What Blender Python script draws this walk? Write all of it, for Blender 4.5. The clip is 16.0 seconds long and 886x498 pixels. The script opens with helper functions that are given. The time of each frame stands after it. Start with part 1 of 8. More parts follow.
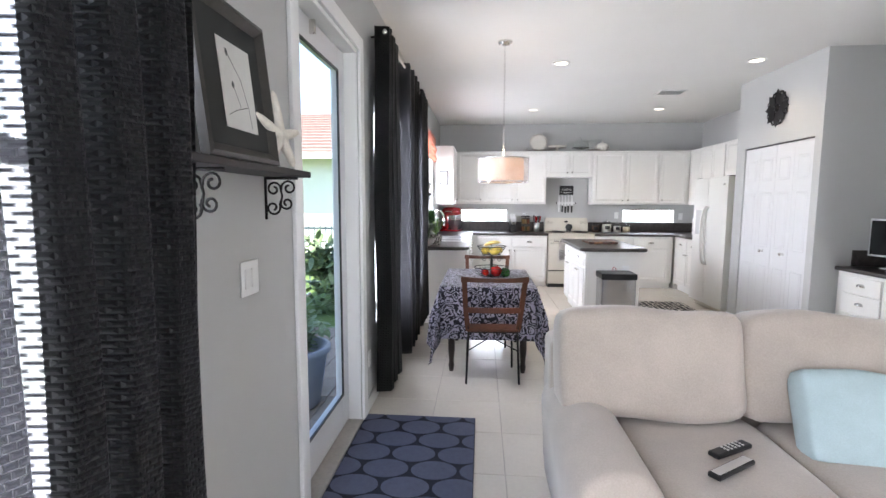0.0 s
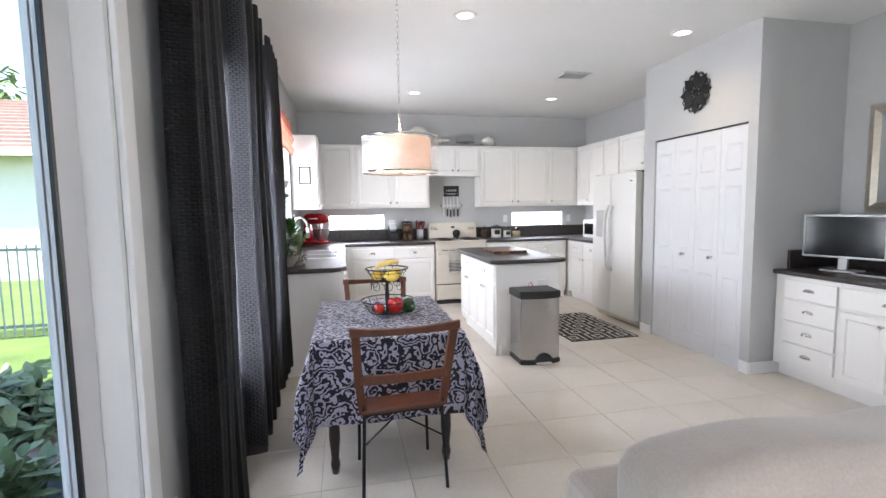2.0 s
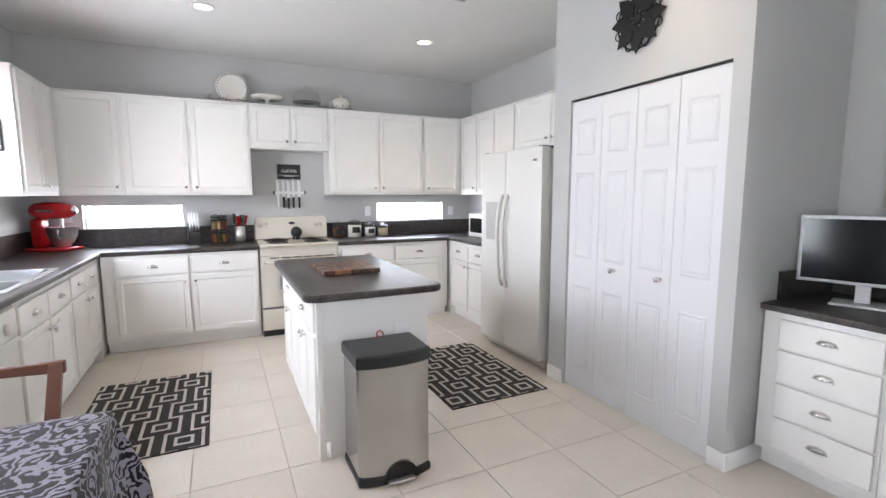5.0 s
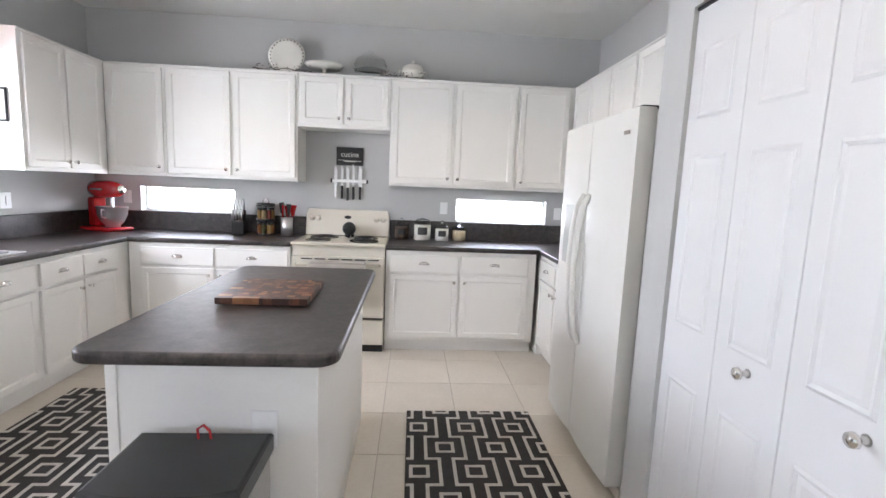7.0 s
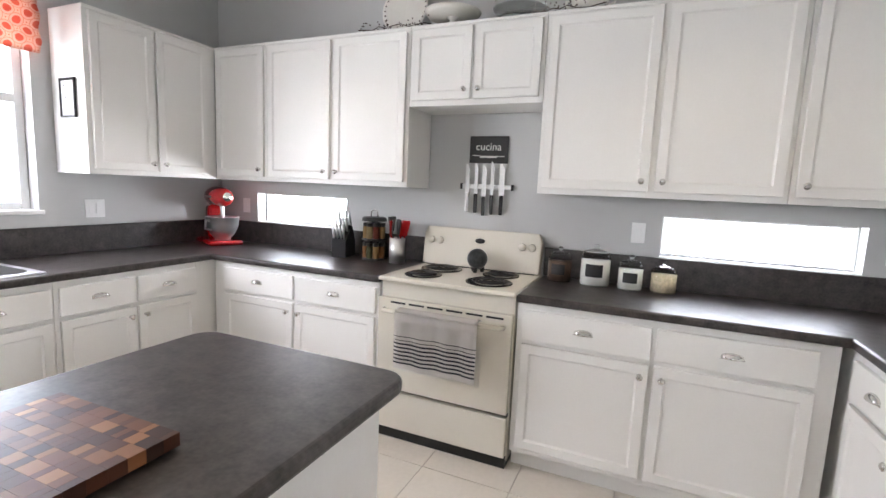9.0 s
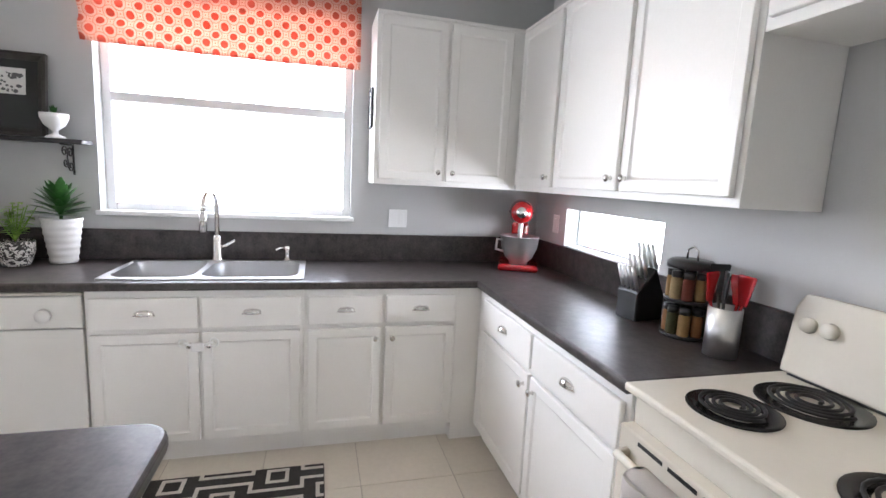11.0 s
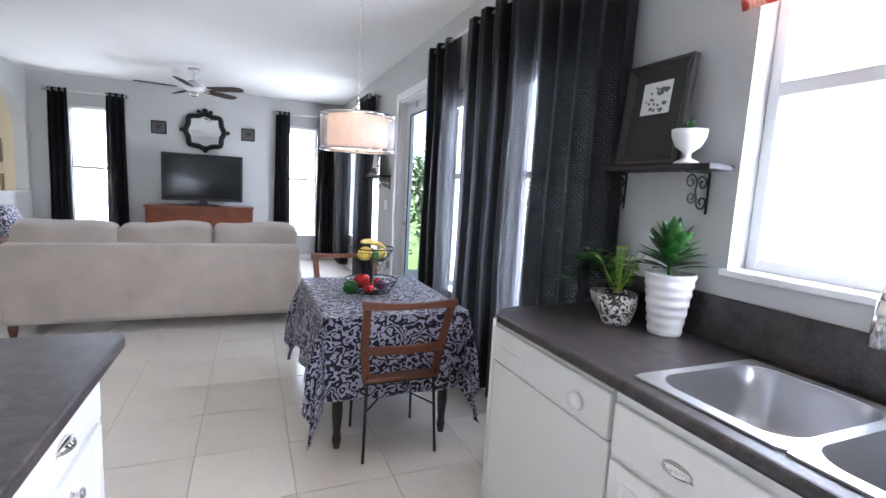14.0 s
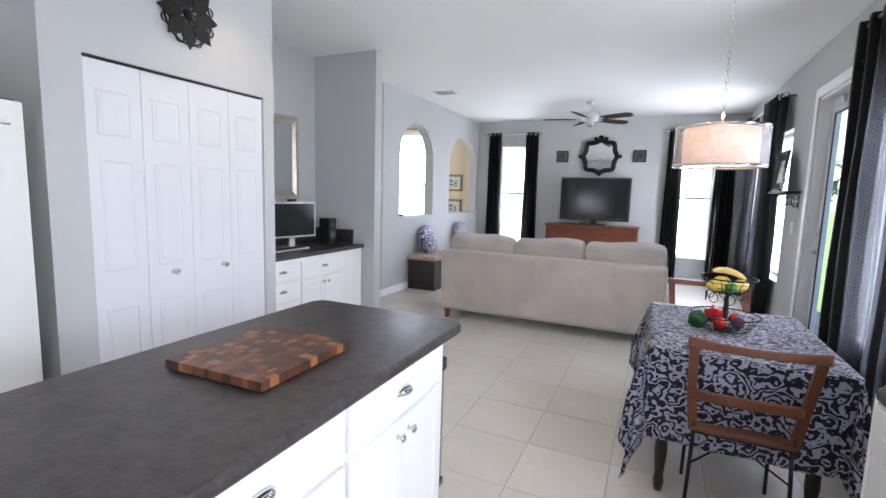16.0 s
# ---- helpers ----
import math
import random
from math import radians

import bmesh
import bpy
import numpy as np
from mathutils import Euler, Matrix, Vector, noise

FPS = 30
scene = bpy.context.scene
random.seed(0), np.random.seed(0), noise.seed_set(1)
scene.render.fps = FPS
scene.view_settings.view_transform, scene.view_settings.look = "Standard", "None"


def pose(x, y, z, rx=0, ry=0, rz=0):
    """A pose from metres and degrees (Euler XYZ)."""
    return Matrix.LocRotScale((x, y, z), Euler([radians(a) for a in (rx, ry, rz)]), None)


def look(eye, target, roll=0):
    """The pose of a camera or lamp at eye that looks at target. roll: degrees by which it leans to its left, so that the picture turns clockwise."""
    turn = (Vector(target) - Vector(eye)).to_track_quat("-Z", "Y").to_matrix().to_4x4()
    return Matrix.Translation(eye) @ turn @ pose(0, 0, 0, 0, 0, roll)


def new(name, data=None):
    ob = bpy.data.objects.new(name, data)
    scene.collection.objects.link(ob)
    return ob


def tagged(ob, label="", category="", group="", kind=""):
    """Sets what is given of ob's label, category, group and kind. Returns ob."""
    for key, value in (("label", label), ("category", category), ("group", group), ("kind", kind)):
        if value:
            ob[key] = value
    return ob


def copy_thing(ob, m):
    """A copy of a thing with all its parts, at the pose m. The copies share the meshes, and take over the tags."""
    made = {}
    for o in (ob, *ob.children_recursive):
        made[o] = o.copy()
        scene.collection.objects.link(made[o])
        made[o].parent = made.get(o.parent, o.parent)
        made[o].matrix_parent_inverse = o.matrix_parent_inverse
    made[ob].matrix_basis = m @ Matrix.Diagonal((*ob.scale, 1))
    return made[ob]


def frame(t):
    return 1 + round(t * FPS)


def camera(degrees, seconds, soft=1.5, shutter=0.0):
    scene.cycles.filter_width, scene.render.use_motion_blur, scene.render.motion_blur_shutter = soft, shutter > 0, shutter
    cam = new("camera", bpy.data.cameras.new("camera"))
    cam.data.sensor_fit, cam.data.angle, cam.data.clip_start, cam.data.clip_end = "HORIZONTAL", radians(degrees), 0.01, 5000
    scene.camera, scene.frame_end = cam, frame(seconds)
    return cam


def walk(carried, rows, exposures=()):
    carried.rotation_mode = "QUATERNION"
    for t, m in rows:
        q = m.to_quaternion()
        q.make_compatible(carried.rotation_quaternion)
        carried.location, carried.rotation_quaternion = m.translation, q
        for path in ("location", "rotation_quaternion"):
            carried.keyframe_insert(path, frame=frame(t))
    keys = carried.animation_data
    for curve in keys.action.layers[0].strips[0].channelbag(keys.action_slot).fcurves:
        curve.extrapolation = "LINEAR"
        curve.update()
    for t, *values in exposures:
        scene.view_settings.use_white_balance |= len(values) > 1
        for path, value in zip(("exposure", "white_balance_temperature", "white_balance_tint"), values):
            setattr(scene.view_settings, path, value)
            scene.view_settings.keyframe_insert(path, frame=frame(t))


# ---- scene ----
cam = camera(87.0, 16.0)
PATH = [
    (0, (0.784, 2.137, 1.463), (0.62, 4.12, 1.262), 0.2),
    (0.5, (0.719, 2.499, 1.45), (0.651, 4.489, 1.258), -0.0),
    (1, (0.658, 2.862, 1.455), (0.731, 4.852, 1.266), -0.3),
    (1.5, (0.64, 3.225, 1.456), (0.866, 5.203, 1.268), -0.6),
    (2, (0.62, 3.581, 1.431), (1.034, 5.53, 1.252), -0.9),
    (2.5, (0.659, 3.928, 1.417), (1.256, 5.829, 1.236), -0.7),
    (3, (0.726, 4.229, 1.419), (1.487, 6.069, 1.231), -0.9),
    (3.5, (0.825, 4.516, 1.425), (1.706, 6.301, 1.233), -1.1),
    (4, (0.985, 4.84, 1.429), (1.937, 6.587, 1.225), -0.9),
    (4.2, (1.082, 4.954, 1.434), (2.035, 6.699, 1.219), -0.8),
    (6.3, (2.531, 5.921, 1.441), (2.95, 7.858, 1.173), 1.8),
    (6.5, (2.659, 6.031, 1.449), (2.995, 7.984, 1.177), 2.0),
    (7, (2.918, 6.349, 1.43), (3.055, 8.327, 1.168), 2.4),
    (7.5, (3.138, 6.702, 1.443), (3.059, 8.682, 1.176), 2.7),
    (8, (3.243, 7.098, 1.432), (2.966, 9.061, 1.173), 2.9),
    (8.2, (3.263, 7.26, 1.43), (2.905, 9.211, 1.174), 3.0),
    (10.3, (3.195, 9.1, 1.432), (1.606, 10.283, 1.158), 3.1),
    (10.5, (3.133, 9.174, 1.456), (1.442, 10.203, 1.174), 3.7),
    (11, (2.982, 9.405, 1.46), (1.072, 9.923, 1.171), 3.0),
    (11.5, (2.74, 9.578, 1.422), (0.757, 9.562, 1.164), 3.0),
    (12, (2.451, 9.643, 1.437), (0.533, 9.147, 1.165), 2.8),
    (12.5, (2.167, 9.643, 1.423), (0.439, 8.672, 1.158), 2.0),
    (13, (1.952, 9.528, 1.408), (0.479, 8.197, 1.158), 2.2),
    (13.5, (1.734, 9.451, 1.433), (0.612, 7.816, 1.172), 2.4),
    (14, (1.591, 9.385, 1.429), (0.825, 7.554, 1.178), 3.1),
    (14.5, (1.47, 9.346, 1.433), (1.125, 7.391, 1.185), 3.0),
    (15, (1.355, 9.347, 1.442), (1.444, 7.364, 1.198), 2.1),
    (15.5, (1.296, 9.386, 1.439), (1.771, 7.458, 1.206), 1.7),
    (16, (1.256, 9.44, 1.458), (2.079, 7.633, 1.217), 1.7),
]
walk(cam, [(t, look(e, g, r)) for t, e, g, r in PATH], [(0, 2.0, 6500, 10), (7, 1.98, 6500, 10), (8.2, 1.9, 6750, 10), (10.3, 1.98, 6500, 10), (11, 2.0, 6450, 10), (12.5, 2.05, 5950, 10), (14.5, 1.96, 6000, 10), (16, 1.93, 6100, 10)])

# ---- light ----
world = bpy.data.worlds.new("sky")
scene.world = world
world.use_nodes = True
wn = world.node_tree
sky = wn.nodes.new("ShaderNodeTexSky")
sky.sky_type, sky.sun_disc = "NISHITA", False
sky.sun_elevation, sky.sun_rotation = radians(52), radians(120)
wn.links.new(sky.outputs[0], wn.nodes["Background"].inputs[0])
wn.nodes["Background"].inputs[1].default_value = 0.15

sun = new("sun", bpy.data.lights.new("sun", "SUN"))
sun.data.energy, sun.data.angle, sun.data.color = 5.0, radians(0.6), (1, 0.95, 0.88)
sun.matrix_world = look((8, -4.6, 12), (0, 0, 0))


def window_light(eye, target, w, h, power, color=(0.875, 0.89, 1.0)):
    """Daylight of the sky in a window's opening."""
    lamp = new("window_light", bpy.data.lights.new("window_light", "AREA"))
    lamp.data.shape, lamp.data.size, lamp.data.size_y = "RECTANGLE", w, h
    lamp.data.energy, lamp.data.color = power, color
    lamp.matrix_world = look(eye, target)
    return lamp


DAY = 0.27
window_light((-0.17, 8.92, 1.78), (1, 8.92, 1.7), 1.34, 1.13, 60 * DAY)
window_light((-0.17, 6.01, 1.41), (1, 6.01, 1.4), 0.9, 1.66, 50 * DAY)
window_light((-0.17, 7.11, 1.42), (1, 7.11, 1.4), 0.9, 1.66, 50 * DAY)
window_light((-0.17, 2.30, 1.41), (1, 2.30, 1.4), 1.85, 1.66, 70 * DAY)
window_light((0.825, 11.06, 1.215), (0.825, 9, 1.215), 0.84, 0.21, 10 * DAY)
window_light((3.785, 11.06, 1.215), (3.785, 9, 1.215), 0.88, 0.21, 10 * DAY)
window_light((3.92, 0.25, 1.44), (3.92, 2, 1.44), 0.54, 2.0, 36 * DAY)
window_light((0.71, 0.25, 1.44), (0.71, 2, 1.44), 0.54, 2.0, 36 * DAY)
window_light((6.2, 0.25, 1.6), (6.2, 2, 1.5), 1.3, 2.1, 70 * DAY)


# ---- building helpers ----
def material(name, color, rough=0.5, metal=0.0, vary=0.06, scale=6.0, bump=0.0, grain=60.0, coat=0.0, second=None):
    """Paint-like surface: colour drifting at a broad and a fine scale, with a fine relief."""
    m = bpy.data.materials.new(name)
    m.use_nodes = True
    nt = m.node_tree
    b = nt.nodes["Principled BSDF"]
    b.inputs["Roughness"].default_value, b.inputs["Metallic"].default_value = rough, metal
    b.inputs["Coat Weight"].default_value = coat
    co = nt.nodes.new("ShaderNodeTexCoord")
    broad, fine = nt.nodes.new("ShaderNodeTexNoise"), nt.nodes.new("ShaderNodeTexNoise")
    broad.inputs["Scale"].default_value, fine.inputs["Scale"].default_value = scale, grain
    broad.inputs["Detail"].default_value, fine.inputs["Detail"].default_value = 4, 3
    mix, ramp = nt.nodes.new("ShaderNodeMix"), nt.nodes.new("ShaderNodeValToRGB")
    mix.data_type = "FLOAT"
    mix.inputs[0].default_value = 0.4
    dark = tuple(c * (1 - vary) for c in (second or color))
    light = tuple(min(1, c * (1 + vary)) for c in color)
    ramp.color_ramp.elements[0].position, ramp.color_ramp.elements[1].position = 0.3, 0.7
    ramp.color_ramp.elements[0].color, ramp.color_ramp.elements[1].color = (*dark, 1), (*light, 1)
    for n in (broad, fine):
        nt.links.new(co.outputs["Object"], n.inputs["Vector"])
    nt.links.new(broad.outputs[0], mix.inputs[2])
    nt.links.new(fine.outputs[0], mix.inputs[3])
    nt.links.new(mix.outputs[0], ramp.inputs[0])
    nt.links.new(ramp.outputs[0], b.inputs["Base Color"])
    if bump:
        bp = nt.nodes.new("ShaderNodeBump")
        bp.inputs["Strength"].default_value, bp.inputs["Distance"].default_value = bump, 0.002
        nt.links.new(fine.outputs[0], bp.inputs["Height"])
        nt.links.new(bp.outputs[0], b.inputs["Normal"])
    return m


def glowing(name, color, strength):
    m = bpy.data.materials.new(name)
    m.use_nodes = True
    b = m.node_tree.nodes["Principled BSDF"]
    b.inputs["Base Color"].default_value = (*color, 1)
    b.inputs["Emission Color"].default_value, b.inputs["Emission Strength"].default_value = (*color, 1), strength
    return m


def clear(name, tint=(1, 1, 1), rough=0.0, ior=1.45):
    m = bpy.data.materials.new(name)
    m.use_nodes = True
    b = m.node_tree.nodes["Principled BSDF"]
    b.inputs["Base Color"].default_value = (*tint, 1)
    b.inputs["Roughness"].default_value, b.inputs["IOR"].default_value = rough, ior
    b.inputs["Transmission Weight"].default_value = 1
    return m


def box(bm, x0, y0, z0, x1, y1, z1, bevel=0.0, seg=2):
    r = bmesh.ops.create_cube(bm, size=1)
    vs = r["verts"]
    bmesh.ops.scale(bm, vec=(abs(x1 - x0), abs(y1 - y0), abs(z1 - z0)), verts=vs)
    bmesh.ops.translate(bm, vec=((x0 + x1) / 2, (y0 + y1) / 2, (z0 + z1) / 2), verts=vs)
    if bevel:
        es = list({e for v in vs for e in v.link_edges})
        bmesh.ops.bevel(bm, geom=es, offset=bevel, segments=seg, profile=0.5, affect="EDGES")
    return vs


def boxes(*items, bevel=0.0):
    bm = bmesh.new()
    for b in items:
        box(bm, *b, bevel=bevel)
    return bm


def lathe(profile, seg=24, bm=None, at=(0, 0, 0), closed=False):
    """A surface of revolution about z; profile: rows of radius and height."""
    bm = bm or bmesh.new()
    rings = []
    for r, z in profile:
        if r < 1e-5:
            rings.append([bm.verts.new((at[0], at[1], at[2] + z))])
        else:
            rings.append([bm.verts.new((at[0] + r * math.cos(2 * math.pi * i / seg), at[1] + r * math.sin(2 * math.pi * i / seg), at[2] + z)) for i in range(seg)])
    for a, b in zip(rings, rings[1:]):
        for i in range(seg):
            j = (i + 1) % seg
            if len(a) == 1 and len(b) > 1:
                bm.faces.new((a[0], b[j], b[i]))
            elif len(b) == 1 and len(a) > 1:
                bm.faces.new((a[i], a[j], b[0]))
            elif len(a) > 1:
                bm.faces.new((a[i], a[j], b[j], b[i]))
    bmesh.ops.recalc_face_normals(bm, faces=bm.faces)
    return bm


def tube(path, r, seg=8, bm=None, loop=False):
    """A round bar along a path of points."""
    bm = bm or bmesh.new()
    pts = [Vector(p) for p in path]
    n, rings, side = len(pts), [], None
    for i, p in enumerate(pts):
        a = pts[(i - 1) % n] if (loop or i > 0) else p
        b = pts[(i + 1) % n] if (loop or i < n - 1) else p
        d = (b - a).normalized()
        if side is None:
            side = d.orthogonal().normalized()
        side = (side - d * side.dot(d)).normalized()
        up = d.cross(side)
        rr = r[i] if isinstance(r, (list, tuple)) else r
        rings.append([bm.verts.new(p + rr * (side * math.cos(2 * math.pi * k / seg) + up * math.sin(2 * math.pi * k / seg))) for k in range(seg)])
    for i in range(n if loop else n - 1):
        a, b = rings[i], rings[(i + 1) % n]
        for k in range(seg):
            bm.faces.new((a[k], a[(k + 1) % seg], b[(k + 1) % seg], b[k]))
    if not loop:
        bm.faces.new(rings[0][::-1])
        bm.faces.new(rings[-1])
    bmesh.ops.recalc_face_normals(bm, faces=bm.faces)
    return bm


def prism(outline, depth, bm=None):
    """An outline in x and z, drawn out along +y by depth."""
    bm = bm or bmesh.new()
    a = [bm.verts.new((x, 0, z)) for x, z in outline]
    b = [bm.verts.new((x, depth, z)) for x, z in outline]
    n = len(a)
    bm.faces.new(a)
    bm.faces.new(b[::-1])
    for i in range(n):
        bm.faces.new((a[i], b[i], b[(i + 1) % n], a[(i + 1) % n]))
    bmesh.ops.recalc_face_normals(bm, faces=bm.faces)
    return bm


def rounded_rect(x0, y0, x1, y1, r, n=6):
    out = []
    for cx, cy, s in ((x1 - r, y1 - r, 0), (x0 + r, y1 - r, 1), (x0 + r, y0 + r, 2), (x1 - r, y0 + r, 3)):
        for k in range(n + 1):
            t = math.pi / 2 * (s + k / n)
            out.append((cx + r * math.cos(t), cy + r * math.sin(t)))
    return out


def link(name, bm, mat_, smooth=False):
    me = bpy.data.meshes.new(name)
    bm.to_mesh(me)
    bm.free()
    if mat_:
        me.materials.append(mat_)
    if smooth:
        me.shade_smooth() if hasattr(me, "shade_smooth") else None
    return new(name, me)


def part(name, bm, mat_, parent, label="", smooth=False, m=None):
    ob = link(name, bm, mat_, smooth)
    ob.parent = parent
    if m is not None:
        ob.matrix_basis = m
    return tagged(ob, label)


def shared(name, me, parent, m):
    """One more object on a mesh that is there already."""
    ob = new(name, me)
    ob.parent = parent
    ob.matrix_basis = m
    return ob


def thing(name, label, category, m=None, group=""):
    ob = new(name)
    ob.empty_display_size = 0.1
    if m is not None:
        ob.matrix_basis = m
    return tagged(ob, label, category, group)


def single(name, bm, mat_, label, category, m=None, smooth=False, group=""):
    ob = link(name, bm, mat_, smooth)
    if m is not None:
        ob.matrix_basis = m
    return tagged(ob, label, category, group)


def structure(name, bm, mat_, label, category, smooth=False):
    return tagged(link(name, bm, mat_, smooth), label, category, "", "structure")


# ---- materials ----
PAINT = material("grey_wall_paint", (0.500, 0.502, 0.495), 0.75, vary=0.02, scale=1.5, bump=0.25, grain=220)
CEIL = material("ceiling_paint", (0.76, 0.755, 0.73), 0.9, vary=0.02, scale=2, bump=0.5, grain=120)
CREAMWALL = material("cream_wall_paint", (0.72, 0.62, 0.45), 0.8, vary=0.03, scale=1.5, bump=0.2, grain=200)
WHITE = material("white_trim_paint", (0.80, 0.80, 0.79), 0.4, vary=0.02, scale=3)
CABINET = material("white_cabinet_paint", (0.80, 0.785, 0.75), 0.38, vary=0.025, scale=2.5, bump=0.05, grain=90)
DOORWHITE = material("white_door_paint", (0.68, 0.68, 0.69), 0.45, vary=0.02, scale=2, bump=0.08, grain=150)
TILE = material("cream_floor_tile", (0.66, 0.61, 0.535), 0.16, vary=0.06, scale=3, bump=0.04, grain=40)
GROUT = material("grey_grout", (0.46, 0.42, 0.37), 0.9, vary=0.15, scale=8)
COUNTER = material("charcoal_laminate", (0.050, 0.041, 0.039), 0.36, vary=0.5, scale=22, bump=0.10, grain=90, second=(0.018, 0.015, 0.015))
APPLIANCE = material("bisque_appliance_enamel", (0.68, 0.64, 0.55), 0.25, vary=0.02, scale=2)
FRIDGEWHITE = material("white_fridge_enamel", (0.71, 0.70, 0.665), 0.32, vary=0.02, scale=2, bump=0.1, grain=300)
STEEL = material("brushed_steel", (0.74, 0.74, 0.74), 0.34, 1.0, vary=0.06, scale=4, grain=180)
CHROME = material("polished_nickel", (0.72, 0.70, 0.67), 0.14, 1.0, vary=0.03, scale=5)
BLACK = material("black_plastic", (0.012, 0.012, 0.013), 0.35, vary=0.2, scale=5)
BLACKIRON = material("black_wrought_iron", (0.012, 0.011, 0.011), 0.5, 0.4, vary=0.2, scale=20, bump=0.2)
GLASS = clear("window_glass", (0.97, 0.99, 1.0), 0.0, 1.02)
JAR = clear("jar_glass", (0.95, 0.98, 0.97), 0.02, 1.2)


def curtain_cloth(name, gaps, sheer_part):
    """Black open-weave cloth: staggered cells, with narrow rows of gaps that let some light through."""
    m = bpy.data.materials.new(name)
    m.use_nodes = True
    nt = m.node_tree
    b = nt.nodes["Principled BSDF"]
    co, v = nt.nodes.new("ShaderNodeTexCoord"), nt.nodes.new("ShaderNodeTexBrick")
    nt.links.new(co.outputs["UV"], v.inputs["Vector"])
    v.inputs["Scale"].default_value = 1.0
    v.inputs["Brick Width"].default_value, v.inputs["Row Height"].default_value = 0.019, 0.0125
    v.inputs["Mortar Size"].default_value, v.inputs["Mortar Smooth"].default_value = 0.005, 1.0
    v.inputs["Color1"].default_value = (0.0105, 0.010, 0.011, 1)
    v.inputs["Color2"].default_value = (0.008, 0.0075, 0.0085, 1)
    v.inputs["Mortar"].default_value = (0.004, 0.004, 0.0045, 1)
    nt.links.new(v.outputs["Color"], b.inputs["Base Color"])
    b.inputs["Roughness"].default_value = 0.36
    b.inputs["Specular IOR Level"].default_value = 0.6
    bp = nt.nodes.new("ShaderNodeBump")
    bp.invert = True
    bp.inputs["Strength"].default_value, bp.inputs["Distance"].default_value = 1.0, 0.009
    nt.links.new(v.outputs["Fac"], bp.inputs["Height"])
    nt.links.new(bp.outputs[0], b.inputs["Normal"])
    tr, mx = nt.nodes.new("ShaderNodeBsdfTranslucent"), nt.nodes.new("ShaderNodeMixShader")
    tr.inputs["Color"].default_value = (0.60, 0.60, 0.68, 1)
    mx.inputs[0].default_value = sheer_part
    nt.links.new(b.outputs[0], mx.inputs[1])
    nt.links.new(tr.outputs[0], mx.inputs[2])
    gap, op, amount = nt.nodes.new("ShaderNodeMixShader"), nt.nodes.new("ShaderNodeBsdfTransparent"), nt.nodes.new("ShaderNodeMath")
    amount.operation = "MULTIPLY"
    amount.inputs[1].default_value = gaps
    nt.links.new(v.outputs["Fac"], amount.inputs[0])
    nt.links.new(amount.outputs[0], gap.inputs[0])
    nt.links.new(mx.outputs[0], gap.inputs[1])
    nt.links.new(op.outputs[0], gap.inputs[2])
    nt.links.new(gap.outputs[0], nt.nodes["Material Output"].inputs["Surface"])
    return m


CURTAIN = curtain_cloth("black_curtain_cloth", 0.001, 0.003)
# More open copy of the cloth, so folds look lit by the window behind.
CURTAIN_BACKLIT = curtain_cloth("backlit_curtain_cloth", 0.27, 0.085)

# ---- structure ----
CZ, BACK, FRONT, RIGHT = 2.868, 10.88, 0.42, 4.65


def wall(name, axis, face, thick, a0, a1, holes, mat_, label, z1=CZ + 0.02, z0=-0.05):
    """A wall with openings right through it. axis 'x': its room face lies at x = face and it runs along y."""
    cuts = sorted({a0, a1, *(h[0] for h in holes), *(h[1] for h in holes)})
    ups = sorted({z0, z1, *(h[2] for h in holes), *(h[3] for h in holes)})
    bm = bmesh.new()
    lo, hi = min(face, face + thick), max(face, face + thick)

    def solid(i, k):
        if not (0 <= i < len(cuts) - 1 and 0 <= k < len(ups) - 1):
            return False
        a, z = (cuts[i] + cuts[i + 1]) / 2, (ups[k] + ups[k + 1]) / 2
        return not any(h[0] < a < h[1] and h[2] < z < h[3] for h in holes)

    def P(d, a, z):
        return bm.verts.new((d, a, z) if axis == "x" else (a, d, z))

    for i in range(len(cuts) - 1):
        for k in range(len(ups) - 1):
            if not solid(i, k):
                continue
            a, b, c, d = cuts[i], cuts[i + 1], ups[k], ups[k + 1]
            for f in (lo, hi):
                bm.faces.new([P(f, a, c), P(f, b, c), P(f, b, d), P(f, a, d)])
            for di, dk, q in ((-1, 0, ((a, c), (a, d))), (1, 0, ((b, c), (b, d))), (0, -1, ((a, c), (b, c))), (0, 1, ((a, d), (b, d)))):
                if not solid(i + di, k + dk):
                    (p, r), (s, t) = q
                    bm.faces.new([P(lo, p, r), P(lo, s, t), P(hi, s, t), P(hi, p, r)])
    bmesh.ops.remove_doubles(bm, verts=bm.verts, dist=1e-5)
    bmesh.ops.recalc_face_normals(bm, faces=bm.faces)
    return structure(name, bm, mat_, label, "wall")


DOOR = (4.10, 5.09, -0.05, 2.40)
WINS_LEFT = [(1.35, 3.25, 0.58, 2.25), (5.52, 6.50, 0.58, 2.25), (6.62, 7.60, 0.58, 2.25), (8.242, 9.60, 1.198, 2.36)]
WINS_BACK = [(0.40, 1.25, 1.104, 1.33), (3.34, 4.23, 1.104, 1.33)]
WINS_FRONT = [(3.66, 4.18, 0.46, 2.42), (0.44, 0.98, 0.46, 2.42), (5.5, 6.9, 0.5, 2.7)]
wall_west = wall("wall_west", "x", 0.0, -0.16, 0.0, 11.04, [DOOR, *WINS_LEFT], PAINT, "light grey painted wall with windows and a glazed door")
wall_north = wall("wall_north", "y", BACK, 0.16, 0.0, 4.81, WINS_BACK, PAINT, "light grey painted kitchen wall with slot windows")
